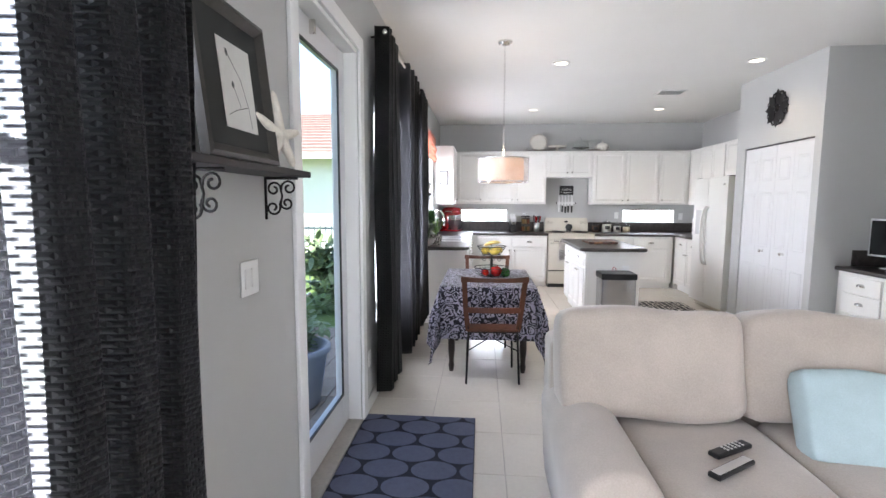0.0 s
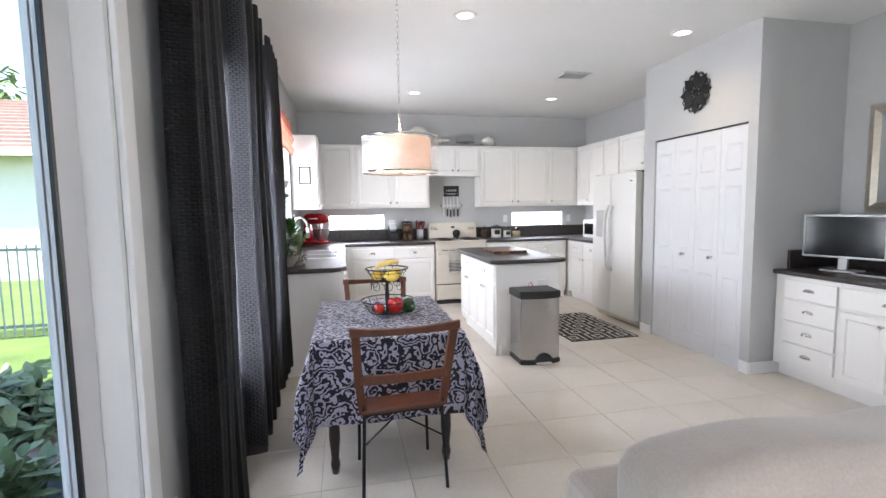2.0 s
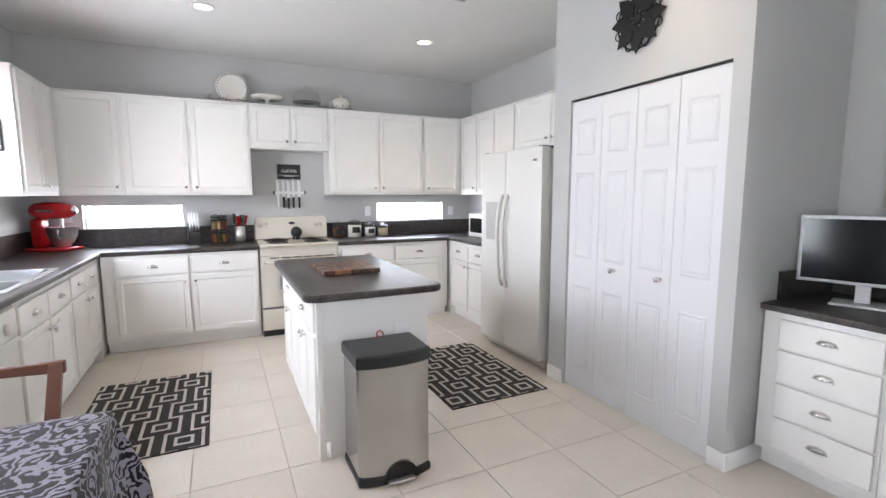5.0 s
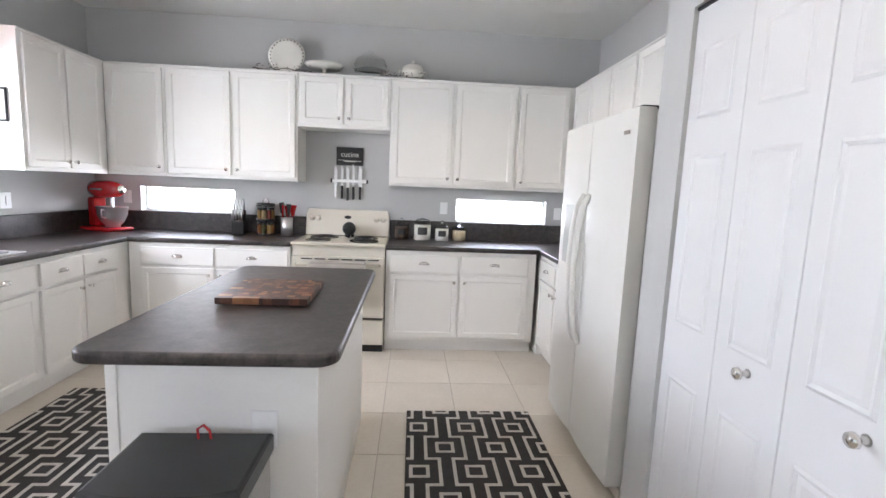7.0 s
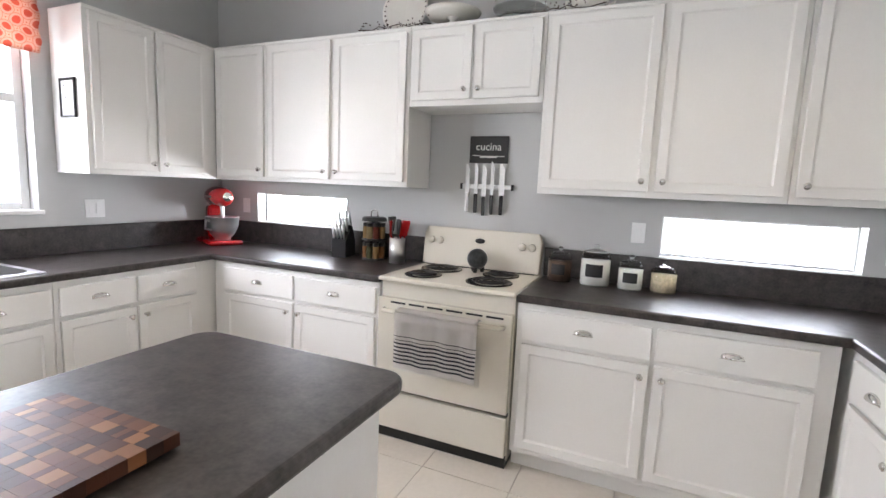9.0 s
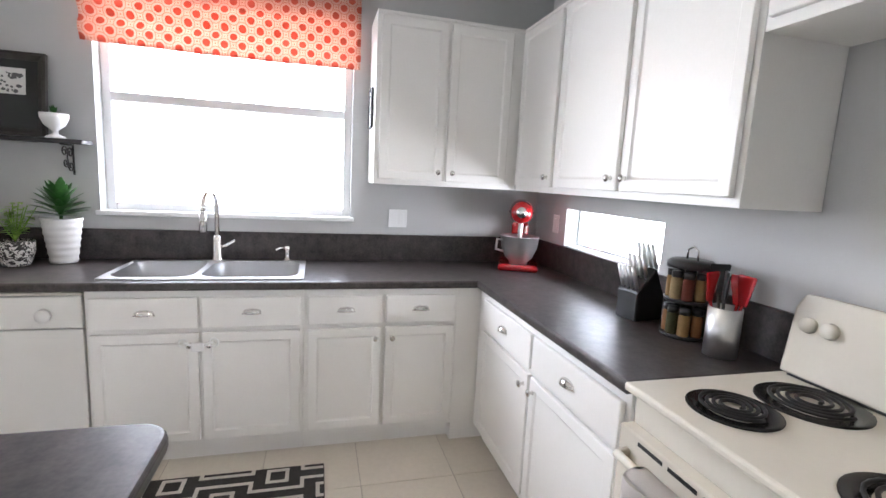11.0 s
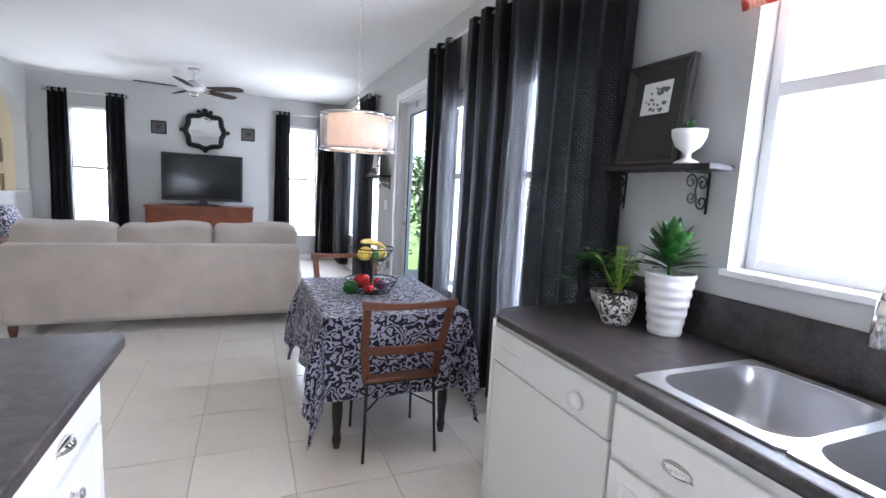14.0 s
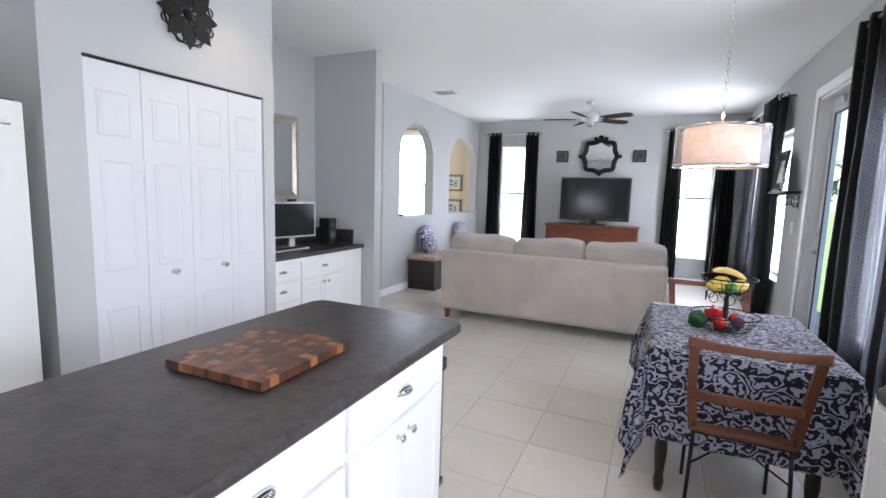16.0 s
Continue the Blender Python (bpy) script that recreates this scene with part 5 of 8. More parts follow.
def valance():
    """Orange-red patterned cloth over the sink window."""
    m = bpy.data.materials.new("coral_lattice_cloth")
    m.use_nodes = True
    nt = m.node_tree
    b = nt.nodes["Principled BSDF"]
    b.inputs["Roughness"].default_value = 0.85
    co, vo = nt.nodes.new("ShaderNodeTexCoord"), nt.nodes.new("ShaderNodeTexVoronoi")
    mp = nt.nodes.new("ShaderNodeMapping")
    mp.inputs["Scale"].default_value = (15.5, 15.5, 15.5)
    mp.inputs["Rotation"].default_value = (0, 0, radians(45))
    vo.inputs["Scale"].default_value, vo.inputs["Randomness"].default_value = 1.0, 0.0
    nt.links.new(co.outputs["UV"], mp.inputs[0])
    nt.links.new(mp.outputs[0], vo.inputs["Vector"])
    r = nt.nodes.new("ShaderNodeValToRGB")
    r.color_ramp.interpolation = "CONSTANT"
    e = r.color_ramp.elements
    e[0].position, e[0].color = 0.0, (0.62, 0.14, 0.09, 1)
    e[1].position, e[1].color = 0.30, (0.74, 0.47, 0.38, 1)
    e.new(0.47).color = (0.66, 0.28, 0.20, 1)
    e.new(0.52).color = (0.76, 0.50, 0.40, 1)
    e.new(0.66).color = (0.62, 0.20, 0.13, 1)
    nt.links.new(vo.outputs["Distance"], r.inputs[0])
    nt.links.new(r.outputs[0], b.inputs["Base Color"])
    bm = bmesh.new()
    uv = bm.loops.layers.uv.new()
    rows = []
    for j in range(15):
        z = 2.48 - 0.395 * j / 14
        row = []
        for i in range(41):
            y = 8.205 + 1.43 * i / 40
            x = 0.035 + 0.014 * (1 - math.cos(2 * math.pi * j / 4.7)) * (1 if j > 3 else 0.3) + 0.004 * math.sin(y * 17)
            row.append((bm.verts.new((x, y, z - 0.008 * math.sin(math.pi * i / 40) * (j / 14))), (y, z)))
        rows.append(row)
    for j in range(14):
        for i in range(40):
            q = (rows[j][i], rows[j][i + 1], rows[j + 1][i + 1], rows[j + 1][i])
            f = bm.faces.new([w for w, _ in q])
            f.smooth = True
            for lp, (_, c) in zip(f.loops, q):
                lp[uv].uv = c
    bmesh.ops.solidify(bm, geom=bm.faces[:], thickness=0.003)
    v = thing("window_valance", "coral and cream patterned cloth valance over the sink window", "valance")
    part("cloth", bm, m, v)
    part("mounting_board", boxes((0.002, 8.21, 2.455, 0.033, 9.63, 2.48)), WHITE, v)


valance()

# ---- wall shelves ----


def scroll_bracket(parent, y, z, s=1.0, name="bracket"):
    """A wrought-iron S-scroll bracket standing off the wall."""
    bm = tube([(0.004, y, z), (0.004, y, z - 0.16 * s)], 0.005, 6)
    tube([(0.004, y, z - 0.004), (0.13 * s, y, z - 0.004)], 0.005, 6, bm)

    def curl(cx, cz, r, a0, turns, flip):
        pts = []
        for k in range(22):
            t = k / 21
            a = a0 + flip * turns * 2 * math.pi * t
            rr = r * (1 - 0.72 * t)
            pts.append((cx + rr * math.cos(a), y, cz + rr * math.sin(a)))
        tube(pts, 0.004, 6, bm)

    curl(0.036 * s, z - 0.045 * s, 0.030 * s, -0.4, 1.3, 1)
    curl(0.095 * s, z - 0.040 * s, 0.030 * s, 3.4, 1.3, -1)
    curl(0.032 * s, z - 0.115 * s, 0.030 * s, 0.6, 1.3, -1)
    curl(0.086 * s, z - 0.098 * s, 0.026 * s, 2.6, 1.3, 1)
    tube([(0.06 * s, y, z - 0.03 * s), (0.068 * s, y, z - 0.07 * s), (0.058 * s, y, z - 0.12 * s)], 0.004, 6, bm)
    return part(name, bm, BLACKIRON, parent, "black wrought-iron scroll bracket", True)


SHELFWOOD = material("black_shelf_paint", (0.018, 0.016, 0.017), 0.6, vary=0.25, scale=12, bump=0.1)


def wall_shelf(y0, y1, z, depth, ys, label, s):
    sh = thing("wall_shelf", label, "shelf", None, "wall shelves")
    part("board", boxes((0.002, y0, z - 0.022, depth, y1, z), bevel=0.004), SHELFWOOD, sh)
    for y in ys:
        scroll_bracket(sh, y, z - 0.023, s)


wall_shelf(3.12, 3.845, 1.572, 0.15, (3.30, 3.78), "black wall shelf on scroll brackets near the patio door", 0.95)
wall_shelf(7.66, 8.225, 1.572, 0.13, (7.71, 8.13), "black wall shelf on scroll brackets beside the sink window", 1.0)

FRAMEWOOD = material("pewter_frame_wood", (0.035, 0.031, 0.027), 0.4, 0.2, vary=0.3, scale=20, bump=0.2)
MATBOARD = material("charcoal_mat_board", (0.025, 0.026, 0.025), 0.85, vary=0.05)
PAPER = material("pale_print_paper", (0.62, 0.61, 0.58), 0.8, vary=0.04, scale=4)
INK = material("grey_ink", (0.10, 0.10, 0.10), 0.8, vary=0.2)


def picture(m, w, h, border, pic, label, art, depth=0.025, frame_mat=None, mat_mat=None, category="picture"):
    """A framed print; local x across, z up, facing -y."""
    p = thing("framed_picture", label, category, m)
    fm = frame_mat or FRAMEWOOD
    bm = bmesh.new()
    prof = [(0, 0), (0, -depth), (border * 0.35, -depth * 1.15), (border, -depth * 0.45), (border, 0)]
    ring = []
    for sx, sz in ((0, 0), (1, 0), (1, 1), (0, 1)):
        ring.append([bm.verts.new(((a if sx == 0 else w - a), d, (a if sz == 0 else h - a))) for a, d in prof])
    for k in range(4):
        a, b = ring[k], ring[(k + 1) % 4]
        for i in range(len(prof) - 1):
            bm.faces.new((a[i], a[i + 1], b[i + 1], b[i]))
    bmesh.ops.recalc_face_normals(bm, faces=bm.faces)
    part("frame", bm, fm, p)
    part("mat_board", boxes((border * 0.9, -depth * 0.4, border * 0.9, w - border * 0.9, -0.001, h - border * 0.9)), mat_mat or MATBOARD, p)
    x0, z0, x1, z1 = pic
    part("print", boxes((x0, -depth * 0.4 - 0.002, z0, x1, -depth * 0.4 - 0.0005, z1)), PAPER, p, "pale printed sheet")
    y = -depth * 0.4 - 0.003
    if art == "branch":
        bm = tube([(x0 + 0.2 * (x1 - x0), y, z1 - 0.1 * (z1 - z0)), (x0 + 0.6 * (x1 - x0), y, z0 + 0.6 * (z1 - z0)), (x0 + 0.75 * (x1 - x0), y, z0 + 0.3 * (z1 - z0)), (x0 + 0.8 * (x1 - x0), y, z0 + 0.05 * (z1 - z0))], 0.0015, 5)
        tube([(x0 + 0.75 * (x1 - x0), y, z0 + 0.3 * (z1 - z0)), (x0 + 0.35 * (x1 - x0), y, z0 + 0.22 * (z1 - z0)), (x0 + 0.1 * (x1 - x0), y, z0 + 0.14 * (z1 - z0))], 0.0012, 5, bm)
        tube([(x0 + 0.5 * (x1 - x0), y, z0 + 0.27 * (z1 - z0)), (x0 + 0.35 * (x1 - x0), y, z0 + 0.48 * (z1 - z0))], 0.0012, 5, bm)
        for fx, fz in ((0.25, 0.85), (0.33, 0.5)):
            lathe([(0, -0.01), (0.008, 0), (0.004, 0.01), (0, 0.012)], 8, bm, (x0 + fx * (x1 - x0), y, z0 + fz * (z1 - z0)))
        for v in bm.verts:
            v.co.y = y + (v.co.y - y) * 0.2
        part("drawing", bm, INK, p, "grey line drawing of a twig")
    else:
        rng = random.Random(len(label))
        bm = bmesh.new()
        for k in range(26):
            cx, cz = x0 + (0.15 + 0.7 * rng.random()) * (x1 - x0), z0 + (0.1 + 0.75 * rng.random()) * (z1 - z0)
            r = 0.03 * (x1 - x0) * (1 + 3 * rng.random())
            n = 7
            vs = [bm.verts.new((cx + r * (0.6 + 0.6 * rng.random()) * math.cos(2 * math.pi * i / n), y - 0.00005 * k, cz + r * (0.5 + 0.5 * rng.random()) * math.sin(2 * math.pi * i / n))) for i in range(n)]
            for v in vs:
                v.co.x, v.co.z = min(max(v.co.x, x0 + 0.004), x1 - 0.004), min(max(v.co.z, z0 + 0.004), z1 - 0.004)
            bm.faces.new(vs)
        part("drawing", bm, INK, p, "dark mottled photograph")
    return p


# pictures leaning on the shelves: their backs towards the wall, so local x runs along -y
picture(pose(0.115, 3.215, 1.573, 0, -6, 0) @ pose(0, 0, 0, 0, 0, 90), 0.385, 0.42, 0.035, (0.12, 0.085, 0.29, 0.32), "dark framed twig drawing with charcoal mat on the shelf", "branch")
picture(pose(0.085, 7.735, 1.574, 0, -6, 0) @ pose(0, 0, 0, 0, 0, 90), 0.325, 0.415, 0.038, (0.09, 0.205, 0.235, 0.335), "pewter framed photograph with dark mat on the shelf", "photo")


def starfish():
    bm = bmesh.new()
    for deg, L in ((8, 0.115), (96, 0.14), (152, 0.14), (232, 0.12), (306, 0.122)):
        a = radians(deg)
        tube([(L * t * math.cos(a), -0.02 * t * (1 - t), L * t * math.sin(a)) for t in (0, 0.2, 0.45, 0.7, 0.9, 1.0)], [0.024, 0.020, 0.0165, 0.014, 0.011, 0.004], 10, bm)
    single("starfish", bm, material("bleached_starfish", (0.70, 0.66, 0.58), 0.9, vary=0.15, scale=60, bump=1.0, grain=300), "bleached white starfish standing on the shelf", "starfish", pose(0.122, 3.635, 1.674, 0, -6, 80), True)


starfish()


def plate_switch(m, w, h, label, rockers=2):
    p = thing("light_switch", label, "switch", m)
    part("plate", boxes((-w / 2, -0.006, -h / 2, w / 2, -0.001, h / 2), bevel=0.002), WHITE, p)
    for k in range(rockers):
        x = (k - (rockers - 1) / 2) * 0.046
        part("rocker", boxes((x - 0.016, -0.010, -0.034, x + 0.016, -0.0061, 0.034), bevel=0.002), WHITE, p)


plate_switch(pose(0, 3.64, 1.205, 0, 0, 90), 0.118, 0.118, "white double light switch beside the patio door")
plate_switch(pose(0, 9.90, 1.205, 0, 0, 90), 0.118, 0.115, "white double switch plate above the worktop")
plate_switch(pose(3.222, BACK, 1.228), 0.072, 0.115, "white socket plate above the worktop", 1)
plate_switch(pose(4.345, BACK, 1.215), 0.072, 0.115, "white socket plate above the worktop", 1)
plate_switch(pose(0.285, BACK, 1.225), 0.072, 0.115, "white socket plate in the corner", 1)
plate_switch(pose(0, 5.30, 0.36, 0, 0, 90), 0.072, 0.115, "white socket plate near the floor", 1)
plate_switch(pose(4.56, 6.76, 1.16, 0, 0, 0), 0.072, 0.115, "white switch plate above the desk", 1)

# ---- living room ----
SUEDE = material("beige_microsuede", (0.43, 0.37, 0.315), 0.9, vary=0.16, scale=4, bump=0.3, grain=150)
SUEDE.node_tree.nodes["Principled BSDF"].inputs["Sheen Weight"].default_value = 0.4
AQUA = material("aqua_cushion_cloth", (0.42, 0.52, 0.53), 0.85, vary=0.12, scale=6, bump=0.4, grain=200)
FELT = material("black_seat_felt", (0.02, 0.02, 0.02), 0.9)


def cushion(w, d, h, puff=0.35, seed=0, power=3.2):
    """A stuffed block: a rounded box with soft swollen faces and a few creases."""
    rng = random.Random(seed)
    bm = bmesh.new()
    bmesh.ops.create_cube(bm, size=2)
    bmesh.ops.subdivide_edges(bm, edges=bm.edges[:], cuts=11, use_grid_fill=True)
    ph = [rng.random() * 6 for _ in range(6)]
    for v in bm.verts:
        x, y, z = v.co
        n = (abs(x) ** power + abs(y) ** power + abs(z) ** power) ** (1 / power)
        k = 1 / n
        cx, cy, cz = x * k, y * k, z * k
        bx = cx * (1 + puff * 0.12 * (1 - cy * cy) * (1 - cz * cz))
        by = cy * (1 + puff * (1 - cx * cx) * (1 - cz * cz))
        bz = cz * (1 + puff * 0.25 * (1 - cx * cx) * (1 - cy * cy))
        bz += 0.03 * math.sin(3.1 * cx + ph[0]) + 0.02 * math.sin(5.3 * cx + ph[1])
        by += 0.05 * math.sin(2.7 * cz + 3.3 * cx + ph[2]) + 0.03 * math.sin(6 * cx - 4 * cz + ph[3])
        v.co = (bx * w / 2, by * d / 2, bz * h / 2)
    for f in bm.faces:
        f.smooth = True
    return bm


def sofa():
    """Three-seat sofa; its back towards the dining table, the seat towards -y."""
    x0, x1, yb = 1.115, 3.505, 4.55
    s = thing("sofa", "beige microsuede three-seat sofa with loose back cushions", "sofa", pose(0, 0, 0))
    fr = bmesh.new()
    box(fr, x0 + 0.02, 3.62, 0.10, x1 - 0.02, yb - 0.02, 0.34, bevel=0.03, seg=3)
    part("seat_frame", fr, SUEDE, s)
    # back panel, slightly raked
    bk = bmesh.new()
    box(bk, x0 + 0.005, yb - 0.22, 0.115, x1 - 0.005, yb, 0.80, bevel=0.035, seg=3)
    for v in bk.verts:
        v.co.y += 0.05 * (v.co.z - 0.1) * (1 if v.co.y > yb - 0.12 else 0.6)
    part("backrest", bk, SUEDE, s)
    for x in (x0, x1 - 0.25):
        bm = bmesh.new()
        n = 18
        out = []
        for k in range(n + 1):
            a = math.pi * k / n
            out.append((0.125 + 0.145 * math.cos(a), 0.48 + 0.135 * math.sin(a)))
        out = [(0.245, 0.10)] + out + [(0.005, 0.10)]
        prism(out, 0.92, bm)
        bmesh.ops.bevel(bm, geom=[e for e in bm.edges if e.calc_length() < 0.5 and abs(e.verts[0].co.y - e.verts[1].co.y) < 1e-5], offset=0.035, segments=3, profile=0.5, affect="EDGES")
        for f in bm.faces:
            f.smooth = True
        part("arm", bm, SUEDE, s, "", False, pose(x, 3.56, 0))
    w = (x1 - x0 - 0.52) / 3
    for k in range(3):
        bm = cushion(w - 0.005, 0.74, 0.20, 0.05, k, 6)
        part("seat_cushion", bm, SUEDE, s, "", False, pose(x0 + 0.26 + w * (k + 0.5), 3.93, 0.41))
    spans = ((x0 + 0.02, 1.915), (1.92, 2.70), (2.705, x1 - 0.03))
    for k, (a, b) in enumerate(spans):
        bm = cushion(b - a, 0.24, 0.47, 0.16, 10 + k, 9)
        part("back_cushion", bm, SUEDE, s, "", False, pose((a + b) / 2, 4.26, 0.735 + (0.012 if k == 0 else 0), -12, (0.5, 2.2, -2.6)[k], (1, -2, 3)[k]))
    for x in (x0 + 0.07, x1 - 0.07):
        for y in (3.66, yb - 0.06):
            part("foot", lathe([(0, 0), (0.026, 0), (0.038, 0.09), (0, 0.09)], 14), CHERRY, s, "brown tapered wooden foot", True, pose(x, y, 0))
    p = cushion(0.50, 0.13, 0.34, 0.55, 30, 28)
    single("throw_pillow", p, AQUA, "pale aqua throw pillow leaning on the sofa", "pillow", pose(2.30, 4.0, 0.62, -30, 2, -6))
    for k, (x, y, rz, L, lab) in enumerate(((1.67, 3.77, 124, 0.22, "slim silver and black remote control"), (1.73, 3.90, 120, 0.20, "black remote control with buttons"))):
        r = thing("remote_control", lab + " on the sofa seat", "remote control", pose(x, y, 0.5265, 0, 0, rz))
        bm = bmesh.new()
        box(bm, -0.023, -L / 2, 0.0, 0.023, L / 2, 0.02, bevel=0.007, seg=2)
        part("case", bm, BLACK, r)
        if k == 0:
            part("face_plate", boxes((-0.016, -L / 2 + 0.01, 0.0201, 0.016, L / 2 - 0.01, 0.0215), bevel=0.0005), STEEL, r, "silver face plate")
        else:
            for i in range(5):
                for j in range(3):
                    part("button", boxes((-0.015 + 0.012 * j, -0.06 + 0.022 * i, 0.0201, -0.007 + 0.012 * j, -0.052 + 0.022 * i, 0.022)), PAPER, r)


sofa()

SCREEN = material("dark_screen", (0.006, 0.007, 0.008), 0.12, vary=0.05)
CONSOLEWOOD = material("red_brown_console_wood", (0.17, 0.045, 0.016), 0.35, vary=0.3, scale=7, bump=0.1, second=(0.09, 0.022, 0.009))


def media_console():
    c = thing("media_console", "red-brown wooden media console against the end wall", "console", pose(1.52, FRONT + 0.02, 0))
    W, D, H = 1.60, 0.46, 0.955
    part("body", boxes((0.02, 0.0, 0.08, W - 0.02, D - 0.03, H - 0.03), bevel=0.004), CONSOLEWOOD, c)
    part("top", boxes((0, -0.002, H - 0.0295, W, D + 0.01, H), bevel=0.008), CONSOLEWOOD, c)
    part("plinth", boxes((0.04, 0.0, 0, W - 0.04, D - 0.05, 0.0795)), CONSOLEWOOD, c)
    for k in range(4):
        w = (W - 0.1) / 4
        d = part("door", panel_door(w - 0.015, 0.5), CONSOLEWOOD, c, "", False, pose(0.05 + w * (k + 1) - 0.0075, D - 0.0295, 0.12, 0, 0, 180))
        add_knob(d, 0.03 if k % 2 else w - 0.045, 0.4)
        part("drawer", slab(w - 0.015, 0.19), CONSOLEWOOD, c, "", False, pose(0.05 + w * (k + 1) - 0.0075, D - 0.0295, 0.66, 0, 0, 180))
    t = thing("television", "large black flat television on the console", "television", pose(2.30, FRONT + 0.24, 0.956))
    part("bezel", boxes((-0.60, -0.03, 0.075, 0.60, 0.03, 0.84), bevel=0.01), BLACK, t)
    part("screen", boxes((-0.565, 0.0295, 0.125, 0.565, 0.0325, 0.805), bevel=0.001), SCREEN, t, "dark glossy screen")
    part("stand", boxes((-0.22, -0.11, 0.0, 0.22, 0.12, 0.02), (-0.06, -0.02, 0.02, 0.06, 0.02, 0.08), bevel=0.006), BLACK, t)


media_console()


def ornate_mirror():
    """A round-cornered mirror in a black scalloped frame."""
    m = thing("wall_mirror", "black scroll-framed mirror above the television", "mirror", pose(2.282, FRONT + 0.002, 2.185))

    def outline(k, n=72):
        o = []
        for i in range(n):
            a = 2 * math.pi * i / n
            c, s = math.cos(a), math.sin(a)
            r = 0.30 / max(abs(c), abs(s)) ** 0.35
            r *= 1 + 0.045 * math.cos(8 * a)
            o.append((k * r * c, k * r * s * 0.98))
        return o

    gl = prism(outline(0.83), 0.012)
    mm = bpy.data.materials.new("mirror_glass")
    mm.use_nodes = True
    b = mm.node_tree.nodes["Principled BSDF"]
    b.inputs["Base Color"].default_value, b.inputs["Metallic"].default_value, b.inputs["Roughness"].default_value = (0.86, 0.88, 0.88, 1), 1, 0.02
    part("glass", gl, mm, m, "silvered mirror glass", False, pose(0, 0.004, 0))
    bm = bmesh.new()
    tube([(x, 0.03, z) for x, z in outline(0.92)], 0.042, 10, bm, True)
    part("frame", bm, BLACKIRON, m, "black moulded frame", True)
    for x, z, r in ((0, 0.33, 0.05), (-0.09, 0.315, 0.035), (0.09, 0.315, 0.035), (0.345, 0, 0.035), (-0.345, 0, 0.035), (0, -0.315, 0.04)):
        part("crest", lathe([(0, -0.018), (r * 0.7, -0.012), (r, 0), (r * 0.7, 0.012), (0, 0.018)], 16), BLACKIRON, m, "", True, pose(x, 0.022, z, 90, 0, 0))
    return mm


MIRROR = ornate_mirror()
for x in (2.955, 1.617):
    # carved square wall plaques
    p = thing("wall_plaque", "dark square carved wall plaque", "wall plaque", pose(x, FRONT + 0.002, 2.19), "plaques beside the mirror")
    part("frame", boxes((-0.11, 0, -0.105, 0.11, 0.02, -0.085), (-0.11, 0, 0.085, 0.11, 0.02, 0.105), (-0.11, 0, -0.085, -0.09, 0.02, 0.085), (0.09, 0, -0.085, 0.11, 0.02, 0.085), bevel=0.003), DARKWOOD, p)
    part("panel", boxes((-0.09, 0.0, -0.085, 0.09, 0.01, 0.085)), material("worn_grey_plaque", (0.12, 0.115, 0.11), 0.7, vary=0.4, scale=30), p)
    bm = bmesh.new()
    for k in range(6):
        a = math.pi * k / 3
        tube([(0, 0.013, 0), (0.04 * math.cos(a + 0.3), 0.014, 0.04 * math.sin(a + 0.3)), (0.07 * math.cos(a), 0.013, 0.07 * math.sin(a))], 0.006, 6, bm)
    part("relief", bm, DARKWOOD, p, "", True)


def ceiling_fan():
    f = thing("ceiling_fan", "brushed nickel ceiling fan with dark wooden blades", "ceiling fan", pose(2.29, 2.0, CZ))
    part("canopy", lathe([(0, -0.001), (0.075, -0.001), (0.07, -0.03), (0.025, -0.055), (0, -0.055)], 24), STEEL, f, "", True)
    part("downrod", lathe([(0.012, -0.05), (0.012, -0.16)], 12), STEEL, f, "", True)
    part("motor", lathe([(0, -0.15), (0.05, -0.155), (0.12, -0.19), (0.13, -0.23), (0.12, -0.275), (0.06, -0.30), (0, -0.30)], 28), STEEL, f, "", True)
    part("light_cap", lathe([(0, -0.37), (0.05, -0.36), (0.075, -0.325), (0.06, -0.298)], 24), CHROME, f, "", True)
    for k in range(5):
        a = 72 * k + 8
        bm = bmesh.new()
        out = [(0.20, -0.05), (0.38, -0.068), (0.62, -0.07), (0.68, -0.05), (0.70, 0), (0.68, 0.05), (0.62, 0.07), (0.38, 0.068), (0.20, 0.05)]
        vs = [bm.verts.new((x, y, 0.002 - y * 0.24)) for x, y in out]
        us = [bm.verts.new((x, y, -0.005 - y * 0.24)) for x, y in out]
        bm.faces.new(vs)
        bm.faces.new(us[::-1])
        for i in range(len(out)):
            bm.faces.new((vs[i], us[i], us[(i + 1) % len(out)], vs[(i + 1) % len(out)]))
        bmesh.ops.recalc_face_normals(bm, faces=bm.faces)
        bl = part("blade", bm, material("walnut_blade", (0.028, 0.012, 0.008), 0.75, vary=0.3, scale=14), f, "dark walnut blade", False, pose(0, 0, -0.255, 0, 0, a))
        part("blade_iron", boxes((0.10, -0.018, -0.012, 0.24, 0.018, -0.006), bevel=0.002), STEEL, bl)


ceiling_fan()


